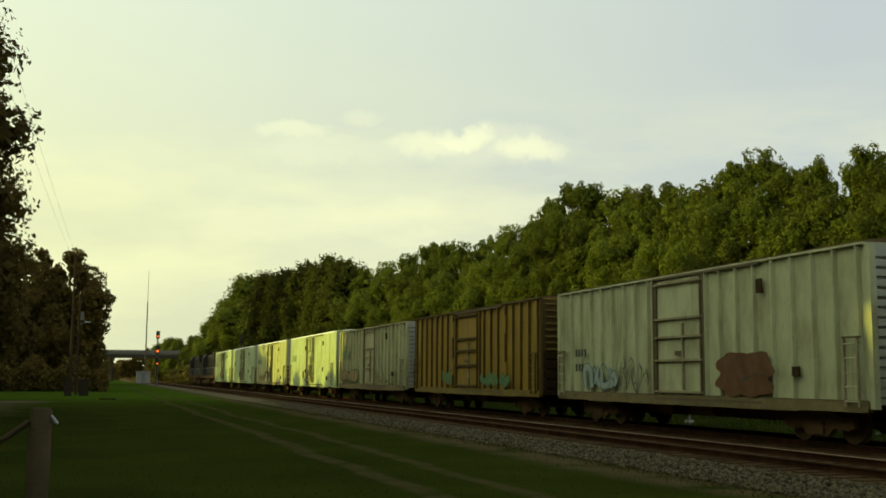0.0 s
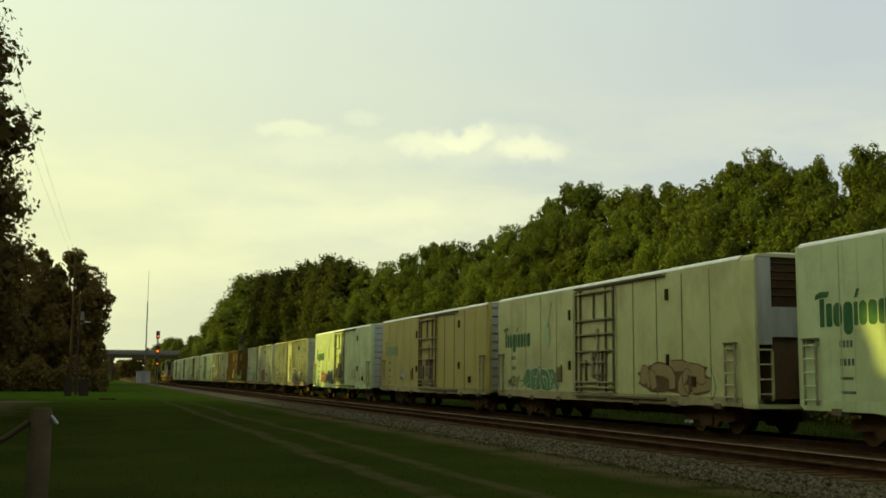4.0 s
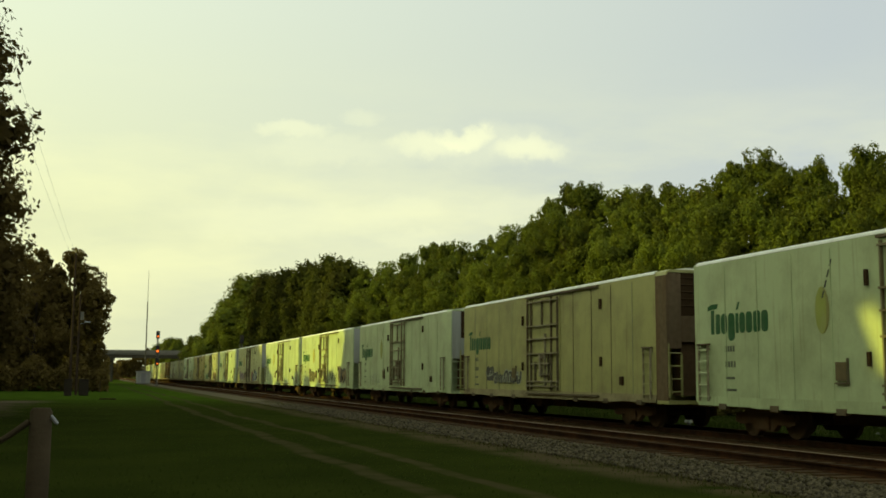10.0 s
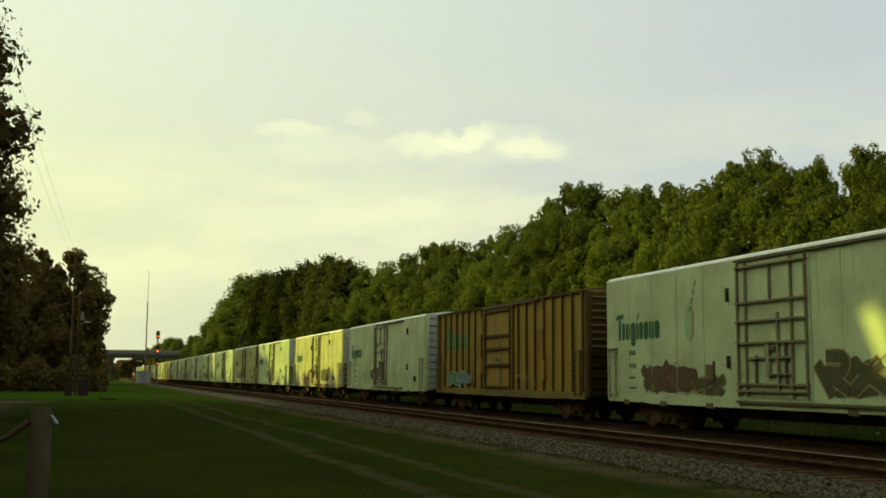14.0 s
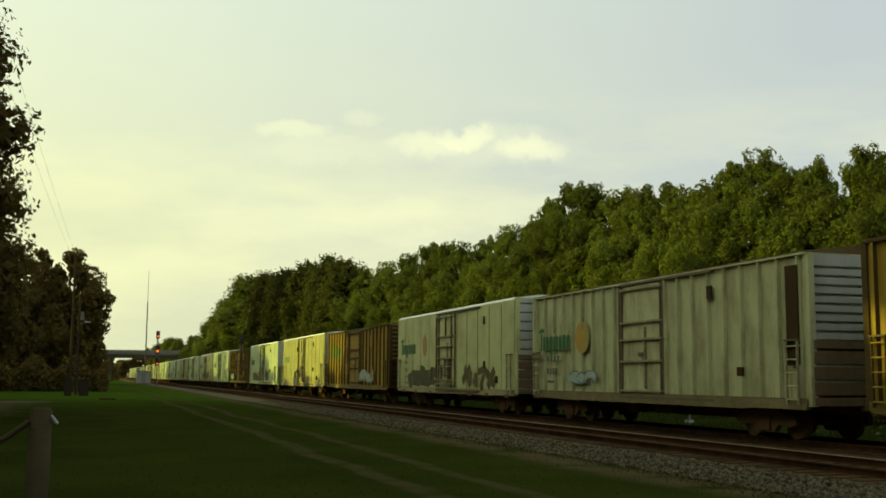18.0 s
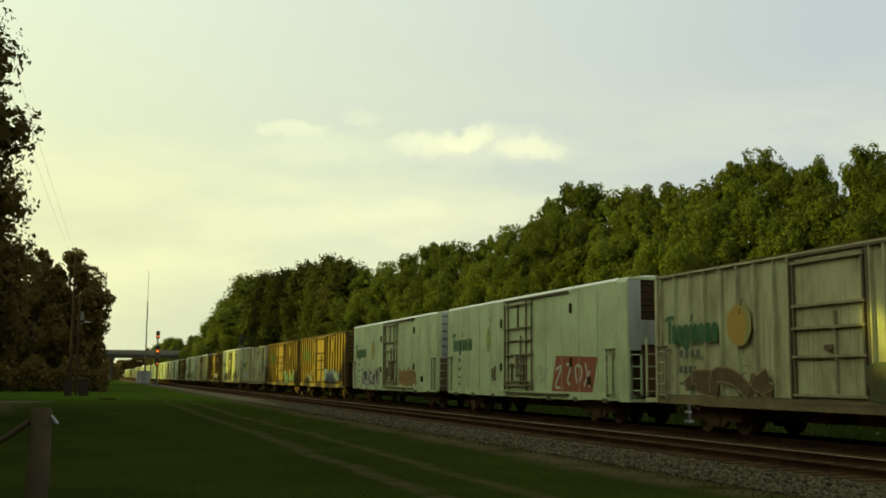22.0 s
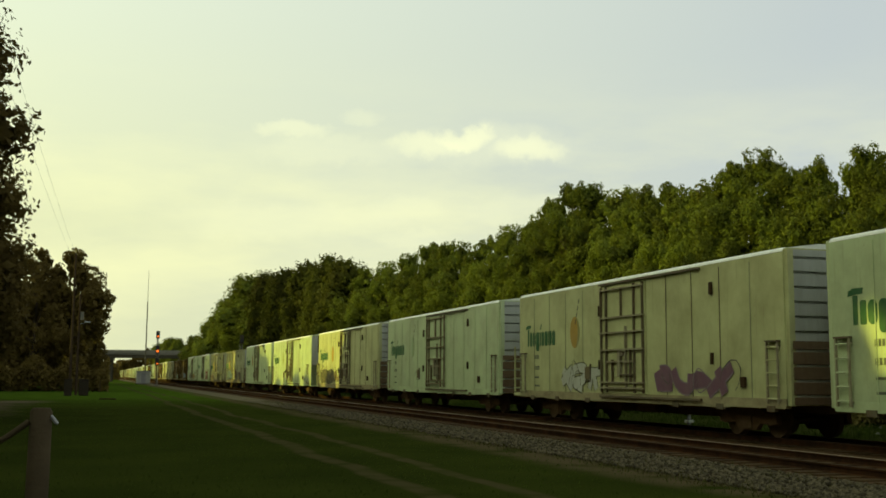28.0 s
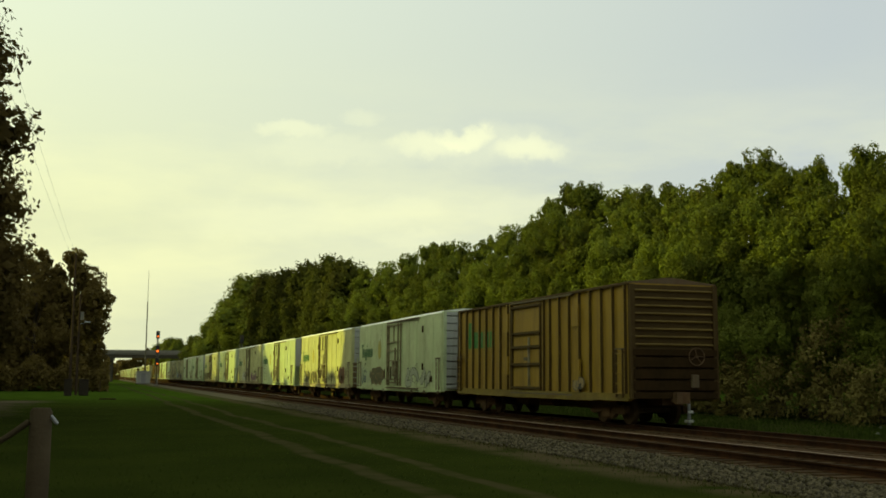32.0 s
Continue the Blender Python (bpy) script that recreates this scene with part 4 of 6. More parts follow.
def signal_mast(x, y, heads, top, lens=0.27, lit=True):
    s = thing("railway_signal", "black signal mast with lit red lamps" if lit else "grey unlit signal mast behind the far track", "signal", pose(x, y, 0), group="railway signals")
    part("mast", Shape().bar((0, 0.25, 0), (0, 0.25, top), 0.09, 10), MASTPAINT, s)
    part("base", Shape().box(-0.3, 0.3, 0.0, 0.5, 0, 0.35), CONCRETE, s)
    lad = Shape()
    for q in (-0.2, 0.2):
        lad.bar((q, 0.6, 0.1), (q, 0.6, top - 0.4), 0.025, 6)
    for k in range(int(top / 0.35)):
        lad.bar((-0.2, 0.6, 0.3 + 0.35 * k), (0.2, 0.6, 0.3 + 0.35 * k), 0.015, 6)
    part("ladder", lad, METAL, s)
    for k, z in enumerate(heads):
        size = lens if k == 1 else lens * 0.7
        h = part("signal_head", Shape().box(-0.30, 0.30, 0.0, 0.16, z - 0.62, z + 0.62), BLACK if lit else GIRDER, s)
        part("hood", Shape().bar((0, -0.28, z - 0.25), (0, 0.0, z - 0.25), 0.24, 12), BLACK, h)
        part("lens", Shape().bar((0, -0.32, z - 0.28), (0, -0.281, z - 0.28), size, 14), REDLAMP if lit else BLACK, h, "lit red lamp" if lit else "dark lamp")
    return s


signal_mast(10.05, 188, (8.6, 6.1, 4.0), 9.1, 0.20)
signal_mast(20.9, 163, (7.2,), 7.8, 0.12, lit=False)


def radio_mast():
    m = thing("radio_mast", "thin tall grey radio mast beside a hut", "mast", pose(11.35, 262, 0))
    part("lower_tube", Shape().bar((0, 0, 0), (0, 0, 19), 0.17, 8, 0.12), MASTPAINT, m)
    part("whip", Shape().bar((0, 0, 19), (0, 0, 26.5), 0.06, 6, 0.035), MASTPAINT, m)


radio_mast()


def hut():
    h = thing("equipment_hut", "small pale metal equipment hut beside the track", "hut", pose(9.9, 236, 0))
    part("wall", Shape().box(-1.4, 1.4, -1.2, 1.2, 0.15, 2.5).mesh("wall", bevel=0.03), SHED, h)
    part("plinth", Shape().box(-1.55, 1.55, -1.35, 1.35, 0, 0.16), CONCRETE, h)
    part("roof", Shape().prism([(-1.55, 2.5), (1.55, 2.5), (1.55, 2.6), (0, 2.8), (-1.55, 2.6)], "y", -1.4, 1.4), METAL, h)
    part("door", Shape().box(-0.45, 0.45, -1.24, -1.2, 0.2, 2.2), METAL, h)


hut()


def utility_pole(x, y, top, lamp=False, lean=0.0):
    p = thing("utility_pole", "dark wooden utility pole in the grass", "utility pole", pose(x, y, 0, 0, lean, 0), group="utility poles")
    part("pole", Shape().bar((0, 0, -0.2), (0, 0, top), 0.125, 10, 0.08), POLEWOOD, p)
    part("top_pin", Shape().bar((0, 0, top), (0, 0, top + 0.3), 0.03, 6), METAL, p)
    if lamp:
        part("transformer", Shape().bar((0.22, 0, 6.4), (0.22, 0, 7.1), 0.15, 12), CONCRETE, p, "pale grey transformer can")
        arm = part("lamp_arm", Shape().bar((0, 0, 6.0), (0.6, -0.2, 6.22), 0.03, 6), METAL, p)
        part("lamp_head", Shape().box(0.45, 0.95, -0.32, -0.12, 6.15, 6.27).mesh("lamp_head", bevel=0.04), METAL, arm)
    return p


utility_pole(-1.9, 96, 11.9)
utility_pole(-1.4, 97.5, 8.6, lamp=True)
utility_pole(-4.2, -34, 14.2)


def wires():
    for q, top, drop in ((0.0, 11.8, 0.0), (-0.10, 11.2, 0.5)):
        s = Shape()
        a, b = Vector((-1.9 + q, 96, top)), Vector((-4.2 + 2 * q, -34, top + 2.2 - drop))
        pts = [a.lerp(b, k / 32) - Vector((0, 0, 0.9 * 4 * (k / 32) * (1 - k / 32))) for k in range(33)]
        for c, d in zip(pts, pts[1:]):
            s.bar(c, d, 0.004, 5)
        solid("overhead_wire", s, BLACK, "thin black overhead wire between two poles", "wire", group="overhead wires")


wires()

for x, y, w, h, label in ((-1.95, 92.5, 0.6, 1.3, "dark green metal cabinet at the foot of a pole"), (-0.75, 93.0, 0.78, 1.3, "dark metal cabinet at the foot of a pole")):
    c = thing("ground_cabinet", label, "cabinet", pose(x, y, 0), group="ground cabinets")
    part("case", Shape().box(-w / 2, w / 2, -0.3, 0.3, 0.02, h).mesh("case", bevel=0.04), CABINET, c)
    part("lid", Shape().box(-w / 2 - 0.04, w / 2 + 0.04, -0.34, 0.34, h, h + 0.06).mesh("lid", bevel=0.02), CABINET, c)


def fence_post():
    p = thing("fence_post", "weathered grey wooden fence post with a sagging rope", "fence post", pose(-0.286, 6.6, 0))
    part("post", Shape().bar((0, 0, -0.1), (0.01, 0, 1.44), 0.068, 14, 0.062).mesh("post", True), POSTWOOD, p)
    part("cap", Shape().bar((0.01, 0, 1.44), (0.01, 0, 1.465), 0.062, 14, 0.048), POSTWOOD, p)
    s = Shape()
    pts = [Vector((-0.05 - 0.9 * k / 10, -0.03, 1.39 - 0.55 * (k / 10) ** 0.9)) for k in range(11)]
    for a, b in zip(pts, pts[1:]):
        s.bar(a, b, 0.017, 8)
    part("rope", s, POSTWOOD, p, "grey sagging rope")
    part("clip", Shape().bar((0.065, -0.03, 1.42), (0.10, -0.04, 1.375), 0.011, 8), METAL, p, "small pale metal clip")


fence_post()


def track_marker():
    m = thing("track_marker", "short post with white bands beside the track", "marker post", pose(19.7, 33.2, 0))
    part("post", Shape().bar((0, 0, 0), (0, 0, 1.35), 0.06, 10), METAL, m)
    for z in (0.18, 0.5):
        part("band", Shape().bar((0, 0, z), (0, 0, z + 0.085), 0.15, 12), GALV, m, "white painted band")


track_marker()


def small_debris():
    """A timber lying in the grass by the lane, pale scraps beyond the far track, a stake by the poles."""
    beam = thing("timber_beam", "dark old timber lying in the grass", "timber", pose(0.98, 78.7, 0, 0, 0, 2))
    part("beam", Shape().box(-0.55, 0.55, -0.11, 0.11, 0.0, 0.09).mesh("beam", bevel=0.015), TIE, beam)
    for x, y, turn in ((23.3, 28.05, 20), (26.4, 31.6, 65)):
        scrap = thing("plastic_scrap", "crumpled pale plastic scrap on the grass", "litter", pose(x, y, 0, 0, 0, turn), group="scraps beyond the track")
        rng = random.Random(int(x * 10))
        s = Shape()
        top = [(rng.uniform(0.04, 0.10) * math.cos(k * 0.9) * 1.6, rng.uniform(0.04, 0.10) * math.sin(k * 0.9), rng.uniform(0.01, 0.05)) for k in range(7)]
        s.v = [(0, 0, 0.07)] + top + [(px * 0.8, py * 0.8, 0.0) for px, py, _ in top]
        s.f = [(0, 1 + k, 1 + (k + 1) % 7) for k in range(7)] + [(1 + k, 8 + k, 8 + (k + 1) % 7, 1 + (k + 1) % 7) for k in range(7)]
        part("scrap", s, CONCRETE, scrap)
    stake = thing("stake", "thin pale wooden stake in the grass", "stake", pose(0.6, 110.0, 0))
    part("stake_post", Shape().bar((0, 0, -0.1), (0.03, 0, 1.15), 0.035, 8, 0.03), POSTWOOD, stake)


small_debris()


# ---------------------------------------------------------------- the train
SILL = 0.71
EAVE = {"smooth": 4.51, "rib": 4.32, "box": 4.32}
HALF = 1.55
cache = {}


def kept(key, build, material):
    """A mesh that several cars share."""
    if key not in cache:
        me = build()
        if isinstance(me, Shape):
            me = me.mesh(key[0])
        if material is not None:
            me.materials.append(material)
        cache[key] = me
    return cache[key]


def body_shape(kind, length):
    top = EAVE[kind]
    s = Shape()
    if kind == "smooth":
        w = HALF - 0.012
        outline = [(-w, SILL + 0.10), (w, SILL + 0.10), (w, top - 0.10), (w - 0.025, top - 0.04), (w - 0.09, top), (-w + 0.09, top), (-w + 0.025, top - 0.04), (-w, top - 0.10)]
    else:
        w = HALF - (0.09 if kind == "box" else 0.10)
        outline = [(-w, SILL + 0.22), (w, SILL + 0.22), (w, top), (-w, top)]
    s.prism(outline, "y", -length / 2, length / 2)
    return s


def roof_shape(kind, length):
    top, s = EAVE[kind], Shape()
    if kind == "smooth":
        s.prism([(-HALF + 0.11, top - 0.002), (HALF - 0.11, top - 0.002), (0.5, top + 0.13), (-0.5, top + 0.13)], "y", -length / 2 + 0.02, length / 2 - 0.02)
    else:
        s.prism([(-HALF + 0.01, top + 0.004), (HALF - 0.01, top + 0.004), (HALF - 0.01, top + 0.03), (0, top + 0.2), (-HALF + 0.01, top + 0.03)], "y", -length / 2, length / 2)
        for k in range(17):
            y = -length / 2 + 0.4 + k * (length - 0.8) / 16
            s.prism([(-HALF + 0.04, top + 0.03), (HALF - 0.04, top + 0.03), (0.0, top + 0.23)], "y", y - 0.05, y + 0.05)
    return s


def seam_shape(kind):
    """One upright seam of a smooth side."""
    return Shape().box(-0.003, 0.02, -0.010, 0.010, SILL + 0.2, EAVE[kind] - 0.2)


def rib_shape(kind, length):
    """One upright post of a ribbed side, a hat section."""
    s, top = Shape(), EAVE[kind]
    a, b, deep = (0.055, 0.036, 0.09) if kind == "box" else (0.045, 0.024, 0.10)
    s.prism([(-a, 0.0), (-b, deep), (b, deep), (a, 0.0)], "z", SILL + 0.24, top - 0.06)
    return s


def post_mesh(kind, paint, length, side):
    """A side post; on the boxcars its rear flank is coloured dark to stand for shade."""
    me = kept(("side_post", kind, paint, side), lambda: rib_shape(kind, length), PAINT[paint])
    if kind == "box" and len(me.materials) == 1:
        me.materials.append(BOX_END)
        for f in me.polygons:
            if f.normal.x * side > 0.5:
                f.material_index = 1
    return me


def sill_shape(kind, length):
    s = Shape()
    for side in (-1, 1):
        a, b = sorted((side * (HALF - 0.16), side * HALF))
        s.prism([(-length / 2, SILL + 0.12), (-length / 2 + 0.05, SILL + 0.03), (-length * 0.36, SILL + 0.03), (-length * 0.34, SILL), (length * 0.34, SILL), (length * 0.36, SILL + 0.03),
                 (length / 2 - 0.05, SILL + 0.03), (length / 2, SILL + 0.12), (length / 2, SILL + 0.26), (-length / 2, SILL + 0.26)], "x", a, b)
    return s


def grooved(lo, hi, face, pitch):
    """The outline of a pressed plate with narrow level grooves between broad flat bands."""
    outline, z = [(0.04, lo), (face, lo)], lo + pitch * 0.6
    while z < hi - 0.1:
        outline += [(face, z - 0.045), (face + 0.085, z - 0.012), (face + 0.085, z + 0.012), (face, z + 0.035)]
        z += pitch
    return outline + [(face, hi), (0.04, hi)]


def end_ridge():
    """One narrow level ridge pressed out of a boxcar's end."""
    w = HALF - 0.16
    return Shape().prism([(0.0, -0.05), (-0.075, -0.022), (-0.075, 0.008), (0.0, 0.03)], "x", -w, w)


def end_panel(kind):
    """A pressed end with level grooves. It stands at y = 0 and looks towards -y."""
    w = HALF - 0.10
    if kind == "box":
        return Shape().box(-w, w, -0.04, 0.04, SILL + 0.2, EAVE[kind] - 0.05)
    return Shape().prism(grooved(SILL + 0.2, EAVE[kind] - 0.05, -0.13, 0.35 if kind == "smooth" else 0.21), "x", -w, w)


def lower_end(kind):
    """The lower part of the end, a second grooved plate: dirty brown, near black on boxcars."""
    w = HALF - 0.12
    return Shape().prism(grooved(SILL + 0.12, SILL + 1.60, -0.17, 0.35), "x", -w, w)


def corner_post(kind):
    return Shape().box(HALF - 0.20, HALF - 0.045, -0.14, 0.03, SILL + 0.1, EAVE[kind] - 0.04)


def door_leaf(kind, width, zlo, zhi):
    s = Shape()
    s.box(-0.05, 0.03, -width / 2, width / 2, zlo, zhi)
    return s


def bar_box(y, z, dy, dz, depth=0.07):
    return Shape().box(-0.05 - depth, -0.045, y - dy / 2, y + dy / 2, z - dz / 2, z + dz / 2)


def ladder_shape(width, height):
    """The two stiles of a side ladder with their feet."""
    s = Shape()
    for q in (-width / 2, width / 2):
        s.box(-0.10, -0.05, q - 0.022, q + 0.022, 0, height)
        for z in (0.1, height - 0.1):
            s.box(-0.09, 0.0, q - 0.02, q + 0.02, z - 0.02, z + 0.02)
    return s


def truck_frame():
    s = Shape()
    for q in (-1.02, 1.02):
        s.prism([(-1.25, 0.36), (-1.0, 0.30), (-0.55, 0.34), (-0.35, 0.16), (0.35, 0.16), (0.55, 0.34), (1.0, 0.30), (1.25, 0.36), (1.2, 0.58), (0.75, 0.60), (0.45, 0.76),
                 (-0.45, 0.76), (-0.75, 0.60), (-1.2, 0.58)], "x", q - 0.07, q + 0.07)
    s.box(-1.05, 1.05, -0.2, 0.2, 0.34, 0.72)
    return s


def spring_shape(q):
    """A nest of coil springs in the side frame."""
    rings = []
    for k in range(9):
        z = 0.2 + k * 0.04
        rings += [(-0.24 - 0.02 * (k % 2), z), ]
    back = [(0.24 + 0.02 * (k % 2), 0.2 + k * 0.04) for k in reversed(range(9))]
    return Shape().prism(rings + back, "x", q - 0.08, q + 0.08)


def wheel_shape(q):
    s = Shape()
    s.bar((q - 0.065, 0, 0), (q + 0.065, 0, 0), 0.42, 20)
    s.bar((q - 0.065 * (1 if q > 0 else -1), 0, 0), (q - 0.095 * (1 if q > 0 else -1), 0, 0), 0.45, 20)
    s.bar((q - 0.08, 0, 0), (q + 0.10, 0, 0), 0.13, 12)
    return s


def add_truck(car, y):
    t = part("truck", kept(("truck",), truck_frame, UNDER), UNDER, car, m=pose(0, y, 0))
    for q in (-1.06, 1.06):
        part("spring_nest", kept(("spring_nest", q), lambda q=q: spring_shape(q), UNDER), UNDER, t)
    for dy in (-0.88, 0.88):
        for q in (-0.7525, 0.7525):
            part("wheel", kept(("wheel", q), lambda q=q: wheel_shape(q), WHEEL), WHEEL, t, m=pose(0, dy, 0.42))
        part("axle", kept(("axle",), lambda: Shape().bar((-1.05, 0, 0), (1.05, 0, 0), 0.08, 8), WHEEL), WHEEL, t, m=pose(0, dy, 0.42))


def coupler_shape(reach):
    s = Shape()
    s.box(-0.13, 0.13, 0.0, reach - 0.25, 0.72, 0.98)
    s.prism([(-0.20, reach - 0.27), (0.20, reach - 0.27), (0.24, reach), (0.05, reach), (0.0, reach - 0.12), (-0.22, reach - 0.02)], "z", 0.68, 1.02)
    return s


def underironsshape(length):
    s = Shape()
    s.box(-0.35, 0.35, -length / 2 + 0.1, length / 2 - 0.1, 0.62, 0.98)
    s.box(-0.3, 0.3, -length / 2 + 3.9, length / 2 - 3.9, 0.40, 0.63)
    s.box(-HALF + 0.2, HALF - 0.2, -length / 2 + 0.05, length / 2 - 0.05, 0.86, 0.985)
    s.bar((-0.75, -0.9, 0.62), (-0.75, 0.2, 0.62), 0.20, 12)
    s.box(-1.05, -0.6, 1.0, 1.6, 0.42, 0.86)
    s.box(0.6, 1.1, -2.2, -1.2, 0.5, 0.86)
    return s


def marks_mat(name, colour, fade=0.4):
    key = ("mat", name)
    if key not in cache:
        cache[key] = surface(name, colour, 0.6, grain=0.2, scale=3.0, bump=0.03, dirt=(0.40, 0.40, 0.26), dirt_amount=fade, dirt_size=3.2, dirt_scale=(1.0, 1.2, 0.8))
    return cache[key]


GREEN = marks_mat("green_print", (0.018, 0.098, 0.026), 0.15)
FADED = marks_mat("faded_green_print", (0.16, 0.24, 0.10))
TEAL = marks_mat("boxcar_green_print", (0.025, 0.17, 0.03))
DARKPRINT = marks_mat("dark_print", (0.03, 0.035, 0.03), 0.2)
GREYPRINT = marks_mat("grey_print", (0.07, 0.085, 0.055), 0.4)
FRUIT = {"orange": marks_mat("orange_print", (0.40, 0.25, 0.04), 0.2), "red": marks_mat("red_orange_print", (0.40, 0.20, 0.05)), "lemon": marks_mat("yellow_print", (0.40, 0.36, 0.07)),
         "lime": marks_mat("lime_print", (0.32, 0.36, 0.08)), "leaf": marks_mat("pale_green_print", (0.35, 0.48, 0.25))}
FRUIT_RIM = marks_mat("olive_print", (0.26, 0.25, 0.07))
SPRAY = {k: marks_mat(k + "_spray_paint", c, 0.6 if k in ("white", "ice", "grey") else 0.12) for k, c in {
    "brown": (0.095, 0.055, 0.020), "rust": (0.115, 0.045, 0.014), "olive": (0.070, 0.066, 0.022), "black": (0.06, 0.058, 0.045), "grey": (0.34, 0.38, 0.28), "blue": (0.10, 0.15, 0.19),
    "purple": (0.20, 0.15, 0.17), "white": (0.47, 0.49, 0.40), "green": (0.08, 0.19, 0.07), "red": (0.22, 0.06, 0.035), "scarlet": (0.26, 0.07, 0.03), "amber": (0.34, 0.20, 0.05), "forest": (0.05, 0.085, 0.045), "ice": (0.30, 0.38, 0.34), "tan": (0.27, 0.20, 0.09), "plum": (0.15, 0.07, 0.10)}.items()}


def flat(outlines, x):
    """Thin painted shapes on the side at x, from outlines of (y, z)."""
    s = Shape()
    for o in outlines:
        s.prism(o, "x", x - 0.0025, x)
    return s


def lozenge(y0, y1, z0, z1, round_=0.5, n=6):
    """A filled block with rounded corners between y0 and y1 (backwards), z0 and z1."""
    w, h = y0 - y1, z1 - z0
    r = min(w, h) * round_
    o = []
    for cy, cz, begin in ((y0 - r, z1 - r, 0), (y1 + r, z1 - r, 90), (y1 + r, z0 + r, 180), (y0 - r, z0 + r, 270)):
        for k in range(n):
            a = radians(begin + 90 * k / (n - 1))
            o.append((cy + r * math.cos(a), cz + r * math.sin(a)))
    return o


def brand_outlines(y, z, h):
    """A row of plain filled blocks, the first tall with a broad slanting head, the rest low and rounded; y runs backwards from the start."""
    o = [[(y - 0.12, z), (y - 0.27, z), (y - 0.28, z + 0.80 * h), (y - 0.12, z + 0.80 * h)],
         [(y + 0.04, z + 0.78 * h), (y - 0.12, z + 0.82 * h), (y - 0.42, z + 0.84 * h), (y - 0.46, z + 1.0 * h), (y - 0.12, z + 1.0 * h), (y + 0.02, z + 0.92 * h)]]
    a = 0.34
    for wide, lo, hi, soft in ((0.20, 0.0, 0.66, 0.25), (0.29, -0.01, 0.66, 0.5), (0.30, -0.24, 0.66, 0.42), (0.13, 0.0, 0.64, 0.2), (0.24, -0.01, 0.66, 0.5), (0.27, -0.01, 0.66, 0.42), (0.30, 0.0, 0.66, 0.28), (0.28, -0.01, 0.66, 0.42)):
        o.append(lozenge(y - a, y - a - wide, z + lo * h, z + hi * h, soft))
        if wide < 0.15:
            o.append([(y - a - 0.02, z + 0.74 * h), (y - a - 0.12, z + 0.76 * h), (y - a - 0.20, z + 1.0 * h), (y - a - 0.10, z + 0.98 * h)])
        a += wide + 0.04
    return o


def disc(y, z, ry, rz, n=20):
    return [(y + ry * math.cos(2 * math.pi * k / n), z + rz * math.sin(2 * math.pi * k / n)) for k in range(n)]


def scribble(rng, c, step, z0, z1, bends=6, over=0.55):
    """A smooth bent line of paint through a cell round y = c: alternately high and low, drifting and looping back."""
    knots, up = [], rng.random() < 0.5
    begin, end = c + step * 0.42, c - step * 0.42
    tall = z1 - z0
    for k in range(bends):
        t = k / (bends - 1)
        y = begin + (end - begin) * t + rng.uniform(-over, over) * step * 0.5
        z = (z1 - rng.uniform(0, 0.28) * tall) if up else (z0 + rng.uniform(0, 0.28) * tall)
        if rng.random() < 0.28:
            z = z0 + rng.uniform(0.35, 0.65) * tall
        else:
            up = not up
        knots.append(Vector((y, z)))
    pts = []
    soft = rng.uniform(0.15, 0.9)
    for k in range(bends - 1):
        p0, p1, p2, p3 = knots[max(0, k - 1)], knots[k], knots[k + 1], knots[min(bends - 1, k + 2)]
        for u in (0.0, 0.25, 0.5, 0.75):
            m1, m2 = (p2 - p0) * 0.5 * soft, (p3 - p1) * 0.5 * soft
            u2, u3 = u * u, u * u * u
            q = p1 * (2 * u3 - 3 * u2 + 1) + m1 * (u3 - 2 * u2 + u) + p2 * (3 * u2 - 2 * u3) + m2 * (u3 - u2)
            pts.append((q.x, min(max(q.y, z0), z1)))
    pts.append((knots[-1].x, knots[-1].y))
    return pts


def arc(rng, c, step, z0, z1):
    """An open bow, hook or curl of paint in a cell round y = c."""
    ry, rz = step * rng.uniform(0.22, 0.5), (z1 - z0) * rng.uniform(0.18, 0.46)
    cy, cz = c + step * rng.uniform(-0.25, 0.25), rng.uniform(z0 + rz, z1 - rz)
    begin, sweep, n = rng.uniform(0, 6.3), rng.choice((-1, 1)) * rng.uniform(1.8, 4.8), 14
    lean, grow = rng.uniform(-0.5, 0.5), rng.uniform(0.5, 1.25)
    pts = []
    for k in range(n):
        a, g = begin + sweep * k / (n - 1), 1 + (grow - 1) * k / (n - 1)
        z = rz * g * math.sin(a) + 0.05 * rz * math.sin(5 * a)
        pts.append((cy + ry * g * math.cos(a) + lean * z, min(max(cz + z, z0), z1)))
    return pts


